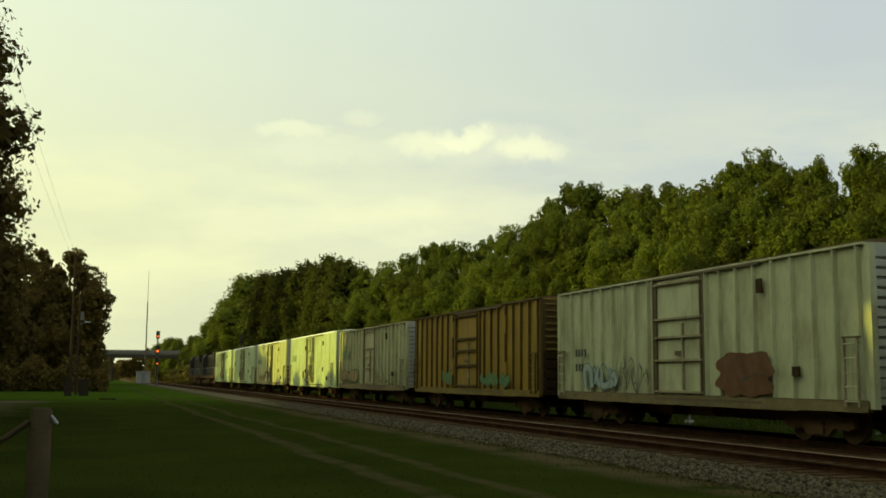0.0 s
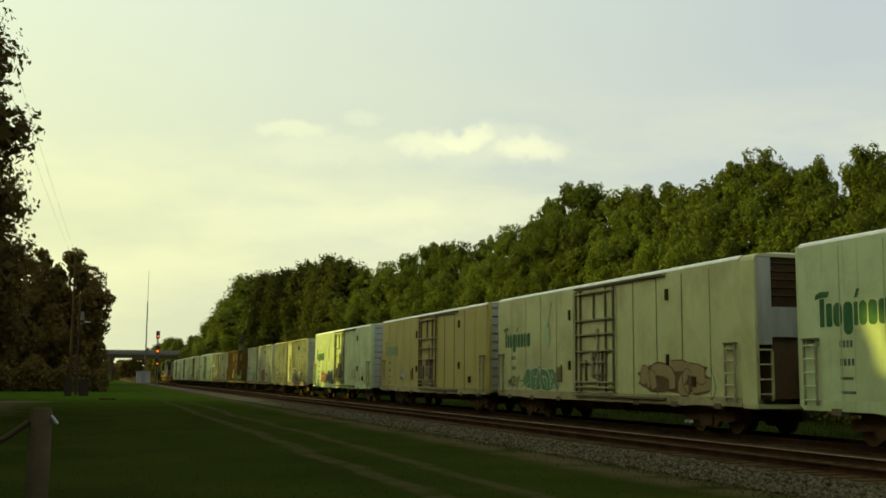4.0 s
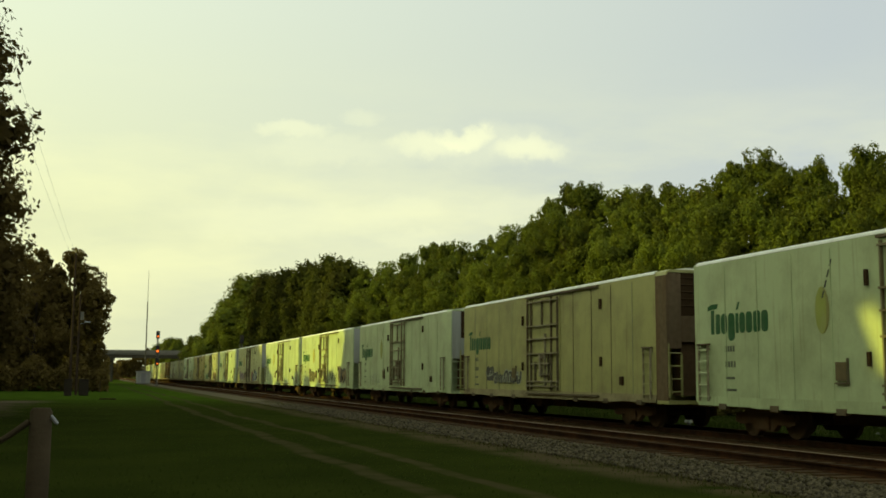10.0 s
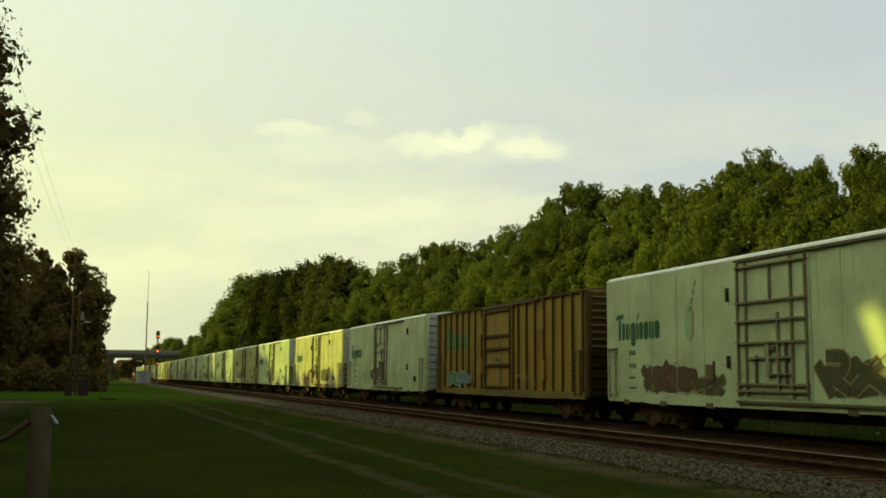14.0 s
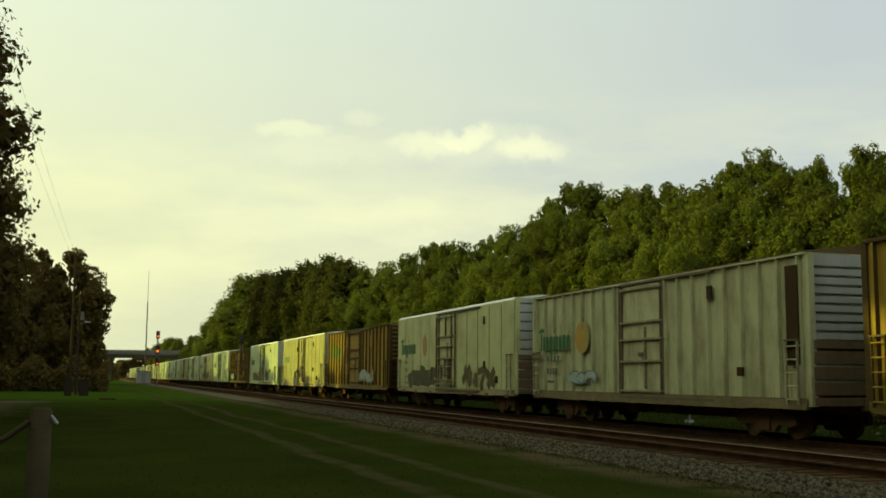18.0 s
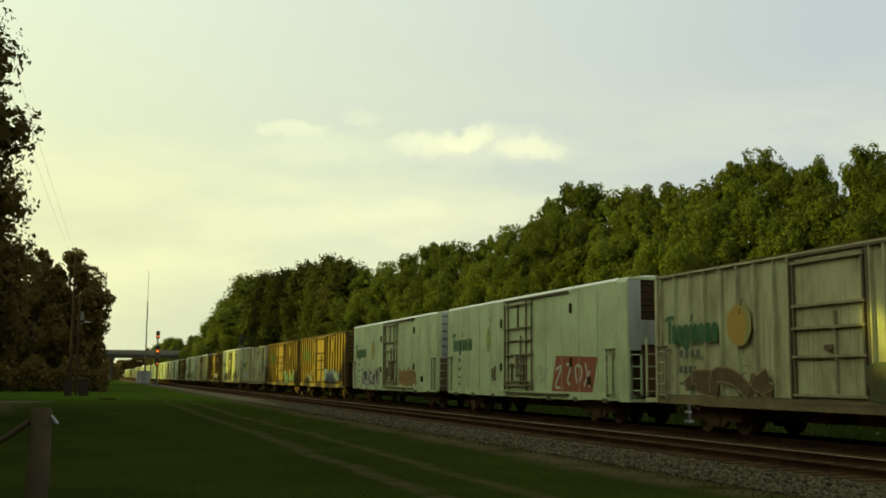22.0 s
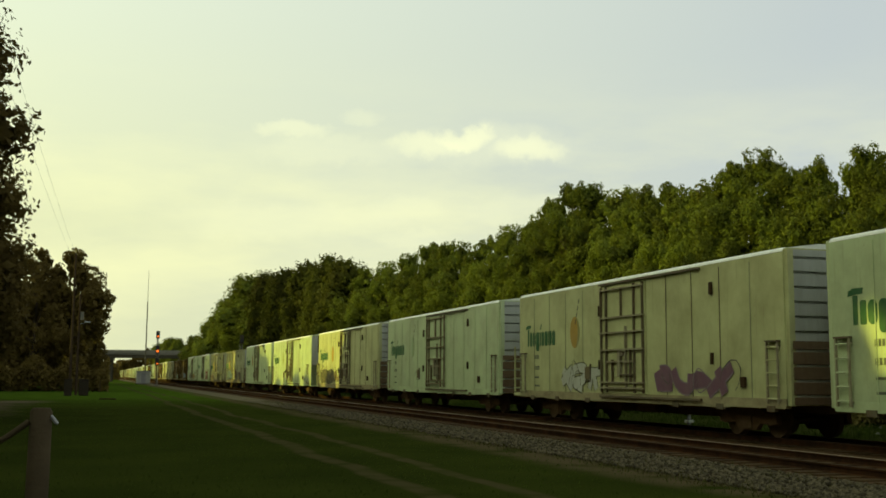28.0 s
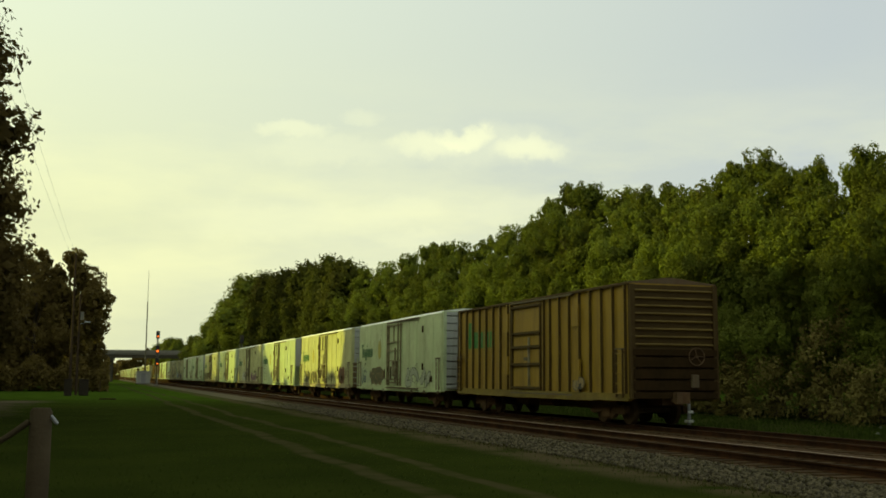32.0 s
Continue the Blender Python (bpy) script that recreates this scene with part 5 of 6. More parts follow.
def ribbon(pts, thick, x, taper=0.35):
    """One painted band of the given half width along the points, rising a hair so that it can cross itself."""
    s, n = Shape(), len(pts)
    for k, (y, z) in enumerate(pts):
        a, b = pts[max(0, k - 1)], pts[min(n - 1, k + 1)]
        d = Vector((b[0] - a[0], b[1] - a[1]))
        m = Vector((-d.y, d.x)).normalized() if d.length > 1e-4 else Vector((1, 0))
        w = thick * (1 - taper * abs(2 * k / (n - 1) - 1) ** 2)
        rise = x - 0.0001 * k
        for side, depth in ((1, 0.002), (-1, 0.002), (1, 0.0), (-1, 0.0)):
            s.v.append((rise - depth, y + side * m.x * w, z + side * m.y * w))
    for k in range(n - 1):
        a, b = 4 * k, 4 * k + 4
        s.f += [(a, b, b + 1, a + 1), (a + 2, a + 3, b + 3, b + 2), (a, a + 2, b + 2, b), (a + 1, b + 1, b + 3, a + 3)]
    e = 4 * (n - 1)
    s.f += [(0, 1, 3, 2), (e, e + 2, e + 3, e + 1)]
    return s


def join(s, other):
    """Adds the faces of another Shape to s."""
    b = len(s.v)
    s.v += other.v
    s.f += [tuple(b + k for k in f) for f in other.f]
    return s


def glyph(rng, c, step, z0, z1):
    """Bent fat strokes in a cell round y = c: arches, bowls, hooks and crossings, like no letter in particular."""
    a, b, mid, lean = c + step * 0.30, c - step * 0.30, (z0 + z1) / 2, rng.uniform(-0.12, 0.12) * (z1 - z0)
    lines = rng.choice(([[(a, z0), (a, z1), (b, z1), (b, z0)]], [[(a, z0), (a, z1)], [(a, z1), (b, z1), (b, mid), (a, mid), (b, z0)]], [[(a, z1), (b, z1), (a, z0), (b, z0)]],
                        [[(a, z1), (a, z0), (b, z0), (b, z1)]], [[(a, z1), (b, z0)], [(b, z1), (a, z0)]], [[(a, z0), (a, z1)], [(c, z0), (b, z1), (b, z0)]], [[(a, z0), (c, z1), (b, z0)], [(a, mid), (b, mid)]]))
    out = []
    for pts in lines:
        pts = [(y + lean * (z - mid) / (z1 - z0) + rng.uniform(-0.2, 0.2) * step, min(z1, max(z0, z + rng.uniform(-0.3, 0.3) * (z1 - z0)))) for y, z in pts]
        for _ in range(2):
            cut = [pts[0]]
            for (y0, w0), (y1, w1) in zip(pts, pts[1:]):
                cut += [(0.75 * y0 + 0.25 * y1, 0.75 * w0 + 0.25 * w1), (0.25 * y0 + 0.75 * y1, 0.25 * w0 + 0.75 * w1)]
            pts = cut + [pts[-1]]
        out.append(pts)
    return out


def cloud_outline(rng, y0, y1, z0, z1, grow=0.0):
    """A swollen uneven patch of paint between y0 and y1 with a lumpy top and a straighter foot."""
    c, h, m, t = (y0 + y1) / 2, abs(y0 - y1) / 2, (z0 + z1) / 2, (z1 - z0) / 2
    n, ph, lumps, o = 44, rng.uniform(0, 6), rng.choice((3, 4, 5, 7)), []
    for j in range(n):
        a = 2 * math.pi * j / n
        sq = min(1.22, 1.0 / max(abs(math.cos(a)), abs(math.sin(a))))
        lump = 1 + (0.22 * abs(math.sin(lumps * a + ph)) - 0.12 if math.sin(a) > -0.5 else -0.04) + 0.07 * math.sin(9 * a + 2 * ph)
        o.append((c + (h + grow) * math.cos(a) * sq * 0.92 * lump, m + (t + grow) * math.sin(a) * sq * 0.86 * lump))
    return o


def graffiti(car, length, x, seed, d0, d1, z0, z1, letters, fill, edge=None, style="block"):
    """Spray paint between d0 and d1 metres behind the front, z0 to z1 above the rails."""
    rng = random.Random(seed)
    y0, y1 = length / 2 - d0, length / 2 - d1
    step = (y0 - y1) / letters
    if style == "panel":
        slant = 0.45
        panel = part("graffiti_panel", flat([[(y0, z0), (y1 + slant, z0), (y1, z1 - 0.1), (y0 - slant, z1)]], x), SPRAY[fill], car, "slanting %s spray-painted panel" % fill)
        for k in range(letters):
            c = y0 - slant * 0.6 - (k + 0.5) * (y0 - y1 - slant * 1.2) / letters
            for n, pts in enumerate(glyph(rng, c, step * 0.8, z0 + 0.25, z1 - 0.3)):
                part("stroke", ribbon(pts, 0.05, x - 0.004 - 0.0015 * n, 0.1), SPRAY[edge], panel)
        return
    if style == "block" and letters == 1:
        patch = part("graffiti_patch", flat([cloud_outline(rng, y1, y0, z0, z1)], x), SPRAY[fill], car, "%s patch of spray paint" % fill)
        part("stroke", ribbon(scribble(rng, (y0 + y1) / 2, step * 0.8, z0 + 0.15, z1 - 0.15, 6), 0.02, x - 0.006), SPRAY["black" if fill != "black" else "grey"], patch)
        return
    if style == "block":
        dark = ("black", "olive", "brown", "plum")
        bright, rim = fill, "tan" if fill in dark and edge in dark else edge or ("black" if fill not in ("black", "olive", "brown") else "tan")
        ground = rim if fill in ("white", "ice", "blue", "grey", "tan") else fill
        if rng.random() < 0.6:
            part("graffiti_patch", flat([cloud_outline(rng, y1 + 0.1, y0 - 0.1, z0 + 0.08, z1 - 0.18)], x + 0.002), SPRAY[ground], car, "%s spray paint patch with uneven edges" % ground)
        for k in range(letters):
            c = y0 - (k + 0.5) * step
            hi, lo = z1 - rng.uniform(0, 0.18) * (z1 - z0), z0 + rng.uniform(0, 0.10) * (z1 - z0)
            thick, off = min(0.17, step * rng.uniform(0.13, 0.18)), 0.007 * (k % 2)
            inner, outer = Shape(), Shape()
            for n, pts in enumerate(glyph(rng, c, step * 1.4, lo + thick, hi - thick)):
                join(inner, ribbon(pts, thick, x - 0.004 - off - 0.0012 * n, 0.1))
                join(outer, ribbon(pts, thick + rng.uniform(0.03, 0.05), x - 0.002 - off - 0.0003 * n, 0.08))
            letter = part("graffiti_letter", inner, SPRAY[bright], car, "fat %s letter shape in spray paint" % bright)
            part("outline", outer, SPRAY[rim], letter, "%s outline" % rim)
        for k in range(letters):
            part("graffiti_scrawl", ribbon(arc(rng, y0 - rng.random() * (y0 - y1), step, z0, z1), 0.014, x - 0.016), SPRAY["black" if k % 2 else rim], car, "thin scrawl in spray paint")
        return
    for k in range(letters):
        c = y0 - (k + 0.5) * step
        hi, lo = z1 - rng.uniform(0, 0.25) * (z1 - z0), z0 + rng.uniform(0, 0.12) * (z1 - z0)
        for n in range(3):
            pts = arc(rng, c, step * 1.3, lo, hi) if rng.random() < 0.72 else scribble(rng, c, step, lo, hi, 3, 0.9)
            part("graffiti_scrawl", ribbon(pts, rng.uniform(0.009, 0.024), x - 0.0018 * n), SPRAY[fill], car, "thin %s scrawl in spray paint" % fill)


def number_bars(car, length, x, d, z, material, rows=((0.46, 0.15), (0.50, 0.15), (0.42, 0.06), (0.48, 0.06))):
    """Rows of small printed blocks that stand for stencilled marks."""
    for wide, h in rows:
        n = 4 if h > 0.1 else 1
        w = wide / n
        key = ("stencil_mark", wide, h, x, material.name)
        me = kept(key, lambda: flat([[(-w * k, 0), (-w * k - w * (0.66 if n > 1 else 1), 0), (-w * k - w * (0.66 if n > 1 else 1), -h), (-w * k, -h)] for k in range(n)], x), material)
        part("stencil_mark", me, material, car, m=pose(0, length / 2 - d, z))
        z -= h + 0.24


def add_door(car, kind, paint, length, centre, width):
    """The plug or sliding door on both sides with its bars and tracks."""
    top = EAVE[kind]
    zlo, zhi = SILL + 0.26, top - (0.22 if kind == "smooth" else 0.14)
    pale = paint == "white"
    for side in (-1, 1):
        m = pose(side * (HALF - (0.03 if kind == "smooth" else 0.10)), centre, 0, 0, 0, 0 if side < 0 else 180)
        door = part("door", kept(("door", kind, paint), lambda: door_leaf(kind, width, zlo, zhi), PAINT[paint]), None, car, m=m)
        if kind == "smooth":
            ys, zs = [-0.46, -0.28, 0.34, 0.46], [0.05, 0.10, 0.40, 0.56, 0.70, 0.965]
            part("centre_bar", kept(("centre_bar", pale), lambda: bar_box(0, zlo + 0.84 * (zhi - zlo), 0.04, 0.26 * (zhi - zlo)), PALEBAR if pale else DOORBAR), None, door)
            part("short_bar", kept(("short_bar", pale), lambda: bar_box(0.02 * width, zlo + 0.29 * (zhi - zlo), 0.58 * width, 0.045, 0.085), PALEBAR if pale else WORNBAR), None, door)
            part("lock_case", kept(("lock_case",), lambda: bar_box(0.03 * width, zlo + 0.27 * (zhi - zlo), 0.14, 0.24 * (zhi - zlo), 0.10), WORNBAR), None, door, "narrow worn lock case")
            for q, z, h in ((-0.20, 0.24, 0.30), (0.20, 0.20, 0.22)):
                part("lock_rod", kept(("lock_rod", q), lambda: bar_box(q * width, zlo + z * (zhi - zlo), 0.035, h * (zhi - zlo), 0.08), DOORBAR), None, door)
            part("short_bar", kept(("short_bar", "low"), lambda: bar_box(-0.10 * width, zlo + 0.17 * (zhi - zlo), 0.30 * width, 0.04, 0.085), DOORBAR), None, door)
        else:
            ys, zs = [-0.46, 0.46], [0.03, 0.30, 0.50, 0.66, 0.97]
        edge = {"smooth": 0.048, "rib": 0.06, "box": 0.09}[kind]
        for k in ys:
            part("upright_bar", kept(("upright_bar", kind, k, pale), lambda k=k: bar_box(k * width, (zlo + zhi) / 2, edge, zhi - zlo - 0.04), PALEBAR if pale else DOORBAR if kind != "box" else BOX_END), None, door)
        for k in zs:
            part("cross_bar", kept(("cross_bar", kind, k, pale), lambda k=k: bar_box(0, zlo + k * (zhi - zlo), width * 0.96, edge, 0.09), PALEBAR if pale else WORNBAR if kind != "box" else BOX_END), None, door)
        part("lock_rod", kept(("lock_rod", kind), lambda: bar_box(-0.10 * width, zlo + 0.33 * (zhi - zlo), 0.055, 0.56 * (zhi - zlo), 0.08), WORNBAR), None, door)
        part("latch", kept(("latch", kind), lambda: bar_box(-0.02 * width, zlo + 0.36 * (zhi - zlo), 0.30, 0.12, 0.09), DOORBAR), None, door)
        reach = width + (3.0 if kind == "smooth" else 2.6)
        for z, h in ((zhi + 0.07, 0.06), (zlo - 0.10, 0.06)):
            ends = (-reach + width / 2, width / 2) if side < 0 else (-width / 2, reach - width / 2)
            part("door_track", kept(("door_track", kind, z, side), lambda: Shape().box(-0.11, 0.0, *ends, z - h / 2, z + h / 2), DOORBAR), None, car, m=m)


def corner_rungs(car, q, y0, y1, paint, tall):
    """Grab irons at one corner: two posts on the end and rungs between them."""
    w = HALF - 0.04
    irons = part("corner_ladder", Shape().box(*sorted((q * (w - 0.05), q * w)), y0, y1, SILL + 0.2, SILL + tall).box(*sorted((q * (w - 0.46), q * (w - 0.41))), y0, y1, SILL + 0.2, SILL + tall * 0.82), PAINT[paint], car)
    for k in range(4 if q < 0 else 0):
        z = SILL + 0.35 + k * 0.36
        part("rung", Shape().bar((q * w, (y0 + y1) / 2, z), (q * (w - 0.44), (y0 + y1) / 2, z), 0.022, 6), PAINT[paint], irons)


def mech_end(car, kind, length, paint):
    """The open machinery end of a refrigerated car: dark louvre above, pale cover, machinery and corner ladders below."""
    pale, skin = (ENDDIRT, ENDDIRT) if paint == "cream" else (GREY_END, PAINT[paint])
    top, y, deep = EAVE[kind], -length / 2, 0.62
    w = HALF - 0.02
    for q in (-1, 1):
        part("corner_panel", Shape().box(*sorted((q * (HALF - 0.07), q * (HALF - 0.012))), y - deep, y, SILL + 0.10, top - 0.16), skin, car)
        corner_rungs(car, q, y - deep - 0.02, y - deep + 0.04, paint, 1.7)
    e = HALF - 0.012
    part("roof_hood", Shape().prism([(-e, top - 0.16), (-e + 0.03, top - 0.16), (-e + 0.07, top - 0.08), (e - 0.07, top - 0.08), (e - 0.03, top - 0.16), (e, top - 0.16), (e - 0.04, top - 0.06),
                                     (e - 0.14, top), (-e + 0.14, top), (-e + 0.04, top - 0.06)], "y", y - deep, y), PAINT[paint], car)
    for q in (-1, 1):
        part("corner_column", Shape().box(*sorted((q * (HALF - 0.50), q * (HALF - 0.072))), y - deep + 0.01, y - deep + 0.20, SILL + 1.55, top - 0.09).mesh("corner_column", bevel=0.02), pale, car, "brown dirty corner column" if paint == "cream" else "pale grey corner column")
    for k in range(5):
        part("slat", Shape().prism([(y - deep + 0.05, 0.0), (y - deep + 0.02, -0.03), (y - deep + 0.05, -0.06)], "x", -HALF + 0.52, HALF - 0.52), DARK, car, m=pose(0, 0, top - 0.2 - 0.2 * k))
    part("louvre_panel", Shape().box(-w + 0.07, w - 0.07, y - deep + 0.05, y - deep + 0.15, top - 1.3, top - 0.075), DARK, car, "dark louvred vent panel")
    part("cover_panel", Shape().box(-w + 0.07, w - 0.07, y - deep + 0.03, y - deep + 0.15, top - 2.05, top - 1.31), pale, car, "machinery cover")
    part("machinery", Shape().box(-w + 0.5, w - 0.5, y - deep + 0.12, y - 0.02, SILL + 0.24, top - 2.06), UNDER, car, "dark machinery in the open end")
    part("fan_housing", Shape().bar((0.1, y - deep + 0.12, SILL + 0.85), (0.1, y - deep + 0.02, SILL + 0.85), 0.38, 16), DARK, car, "round dark fan housing")
    part("end_sill", Shape().box(-w, w, y - deep - 0.04, y - 0.003, SILL, SILL + 0.098), PAINT[paint], car)


def front_platform(car, kind, length, paint):
    y, w = length / 2, HALF - 0.05
    part("end_platform", Shape().box(-w, w, y, y + 0.75, SILL + 0.05, SILL + 0.16), PAINT[paint], car)
    for q in (-1, 1):
        corner_rungs(car, q, y + 0.66, y + 0.72, paint, 1.9)


def freight_car(spec):
    """One car: (kind, paint, front, rear, end, fruit, marks, sprays, gap behind, gap ahead)."""
    kind, paint, front, rear, end, fruit, print_, sprays, ahead, behind = spec
    length = round(front - rear, 1)
    words = {"smooth": {"white": "white refrigerator car", "offwhite": "grubby off-white refrigerator car", "cream": "dirty cream refrigerator car", "ochre": "dull ochre refrigerator car"},
             "rib": {"ribwhite": "weathered white ribbed refrigerator car", "ribpale": "chalky white ribbed refrigerator car"}, "box": {"yellow": "faded yellow ribbed boxcar"}}[kind][paint]
    if fruit:
        words += " with %s fruit shape" % {"orange": "orange", "red": "red-orange", "lemon": "yellow", "lime": "lime", "leaf": "pale green"}[fruit]
    if sprays:
        words += " and %s graffiti" % sprays[0][5]
    else:
        words += ", fairly clean sides"
    car = thing("refrigerator_car" if kind != "box" else "boxcar", words, "freight car", group="cars of the freight train")
    p, top = PAINT[paint], EAVE[kind]
    part("body", kept(("body", kind, paint, length), lambda: body_shape(kind, length), p), p, car)
    roof = GALV if kind == "smooth" else BROWN_ROOF
    part("roof", kept(("roof", kind, length), lambda: roof_shape(kind, length), roof), roof, car)
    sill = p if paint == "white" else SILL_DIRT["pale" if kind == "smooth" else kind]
    if kind == "smooth":
        w = HALF - 0.012
        for side in (-1, 1):
            edge = [(side * (w + 0.006), top - 0.09), (side * (w - 0.018), top - 0.032), (side * (w - 0.09), top + 0.012), (side * (w - 0.11), top - 0.004), (side * (w - 0.04), top - 0.05), (side * (w - 0.01), top - 0.10)]
            part("roof_edge", kept(("roof_edge", length, side), lambda: Shape().prism(edge, "y", -length / 2 + 0.01, length / 2 - 0.01), GALV), GALV, car, "white painted roof edge")
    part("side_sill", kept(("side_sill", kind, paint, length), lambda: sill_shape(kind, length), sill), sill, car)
    part("underframe", kept(("underframe", length), lambda: underironsshape(length), UNDER), UNDER, car)
    width = {"smooth": 2.95, "rib": 2.6, "box": 3.0}[kind]
    centre = length / 2 - {"smooth": 8.72, "rib": 8.0, "box": 7.9}[kind] * length / {"smooth": 16.9, "rib": 15.6, "box": 16.0}[kind]
    if front in DOOR_AT:
        centre = length / 2 - DOOR_AT[front]
    add_door(car, kind, paint, length, centre, width)
    gap = (centre + width / 2, centre - width / 2)
    x = -HALF + 0.0085
    if kind == "smooth":
        for k in range(1, 12):
            y = length / 2 - k * length / 12
            if not gap[1] - 0.2 < y < gap[0] + 0.2:
                seam = p if paint == "white" else DOORBAR if gap[1] - 4.6 < y < gap[1] else SEAM
                part("side_seam", kept(("side_seam", seam.name), lambda: seam_shape(kind), seam), seam, car, m=pose(-HALF, y, 0))
    else:
        x = -HALF - 0.012
        for side in (-1, 1):
            spots, n = [], 20 if kind == "box" else 21
            for k in range(n):
                y = length / 2 - 0.25 - k * (length - 0.5) / (n - 1)
                if not gap[1] - 0.12 < y < gap[0] + 0.12:
                    spots.append(y)
            spots += [gap[0] + 0.1, gap[1] - 0.1]
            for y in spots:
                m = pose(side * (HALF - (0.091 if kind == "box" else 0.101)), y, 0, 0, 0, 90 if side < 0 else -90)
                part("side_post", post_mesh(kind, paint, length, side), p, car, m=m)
            part("top_rail", kept(("top_rail", kind, length, side, paint), lambda: Shape().box(*sorted((side * (HALF - 0.16), side * (HALF - 0.0))), -length / 2, length / 2, top - 0.05, top), BOX_END if kind == "box" else p), None, car)
    for y, turn in ((-length / 2, 0), (length / 2, 180)):
        if end == "mech" and turn == 0:
            continue
        # boxcar ends get a darker brown than the sides, shade included
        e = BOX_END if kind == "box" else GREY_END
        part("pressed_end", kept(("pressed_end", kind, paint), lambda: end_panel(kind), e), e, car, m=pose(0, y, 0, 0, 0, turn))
        for k in range(8 if kind == "box" else 0):
            part("end_ridge", kept(("end_ridge", paint), end_ridge, BOX_RIDGE), BOX_RIDGE, car, "pressed ridge painted lighter as if catching the sky", m=pose(0, y, 0, 0, 0, turn) @ pose(0, -0.04, SILL + 1.75 + 0.235 * k))
        if front not in CLEAN_ENDS and (kind != "rib" or front < 0):
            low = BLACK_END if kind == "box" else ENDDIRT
            part("lower_end", kept(("lower_end", low.name), lambda: lower_end(kind), low), low, car, "dirty brown lower end, near black on boxcars", m=pose(0, y, 0, 0, 0, turn))
        for q in (0, HALF * 2 - 0.245):
            post = BOX_END if kind == "box" else p
            part("corner_post", kept(("corner_post", kind, paint), lambda: corner_post(kind), post), post, car, m=pose(0, y, 0, 0, 0, turn) @ pose(-q, 0, 0))
    if end == "mech":
        mech_end(car, kind, length, paint)
    if ahead > 2.4:
        front_platform(car, kind, length, paint)
    bar = BOX_END if kind == "box" else WORNBAR
    for y in (length / 2 - 0.42, -length / 2 + 0.42):
        for side in (-1, 1):
            ladder = part("ladder", kept(("ladder", kind), lambda: ladder_shape(0.42, 1.45), bar), bar, car, m=pose(side * (HALF - 0.01), y, SILL + 0.14, 0, 0, 0 if side < 0 else 180))
            for k in range(5 if side < 0 else 0):
                part("rung", kept(("rung", paint), lambda: Shape().bar((-0.085, -0.21, 0), (-0.085, 0.21, 0), 0.02, 6), p), p, ladder, m=pose(0, 0, 0.12 + k * 0.3025))
            part("ladder_cap", kept(("ladder_cap",), lambda: Shape().box(-0.12, 0.0, -0.24, 0.24, 1.45, 1.49), DOORBAR), DOORBAR, ladder)
    wheel = Shape().bar((0.7, -length / 2 - 0.05, 2.1), (0.7, -length / 2 - 0.22, 2.1), 0.04, 8)
    rim = [(0.7 + 0.27 * math.cos(0.449 * k), -length / 2 - 0.20, 2.1 + 0.27 * math.sin(0.449 * k)) for k in range(14)]
    for k in range(14):
        wheel.bar(rim[k], rim[(k + 1) % 14], 0.018, 6)
    for k in range(0, 14, 4):
        wheel.bar((0.7, -length / 2 - 0.20, 2.1), rim[k], 0.014, 6)
    part("brake_wheel", kept(("brake_wheel", length), lambda: wheel, UNDER), UNDER, car)
    for y, s, g in ((length / 2, 1, ahead), (-length / 2, -1, behind)):
        reach = max(0.3, g / 2)
        part("coupler", kept(("coupler", round(reach, 2)), lambda: coupler_shape(round(reach, 2)), UNDER), UNDER, car, m=pose(0, y, 0, 0, 0, 0 if s > 0 else 180))
    for y in (length / 2 - 2.3, -length / 2 + 2.3):
        add_truck(car, y)
    # small plates and pads on the camera's side
    if kind == "smooth":
        for k, (d, z, w, h) in enumerate(((13.3, 3.78, 0.11, 0.32), (13.3, 1.95, 0.09, 0.30), (14.7, 1.35, 0.20, 0.26), (6.75, 3.55, 0.09, 0.34), (6.75, 1.85, 0.09, 0.30))):
            a = length / 2 - d
            part("plate", kept(("plate", k), lambda: Shape().box(-HALF - 0.05, -HALF + 0.01, -w / 2, w / 2, z - h / 2, z + h / 2), DARK), DARK, car, m=pose(0, a, 0))
        board = part("placard_board", kept(("placard_board",), lambda: Shape().box(-HALF - 0.035, -HALF + 0.01, -0.17, 0.17, 1.40, 1.80), PLACARD), PLACARD, car, "dark weathered placard board", m=pose(0, length / 2 - 5.85, 0))
        for k, (u0, u1, z0, z1) in enumerate(((-0.23, -0.20, 1.33, 1.88), (-0.20, 0.20, 1.33, 1.358))):
            part("board_edge", kept(("board_edge", k), lambda: Shape().box(-HALF - 0.045, -HALF + 0.01, u0, u1, z0, z1), DOORBAR), DOORBAR, board)
        for d in (1.2, 3.4, 5.8, 11.4, 13.6, 15.8):
            part("jacking_pad", kept(("jacking_pad",), lambda: Shape().box(-HALF - 0.02, -HALF + 0.1, -0.16, 0.16, SILL - 0.05, SILL + 0.09), DOORBAR), DOORBAR, car, m=pose(0, length / 2 - d, 0))
    if kind == "box":
        for d, z in ((5.9, 3.55), (12.3, 3.5), (5.9, 1.9), (12.4, 1.7)):
            part("placard_board", kept(("placard_board", z), lambda: Shape().box(-HALF - 0.03, -HALF + 0.03, -0.25, 0.25, z - 0.35, z + 0.35), p), p, car, m=pose(0, length / 2 - d, 0))
    if kind == "rib":
        part("sill_seam", kept(("sill_seam", length), lambda: Shape().box(-HALF - 0.004, -HALF + 0.05, -length / 2 + 0.05, length / 2 - 0.05, SILL + 0.262, SILL + 0.285), DOORBAR), DOORBAR, car)
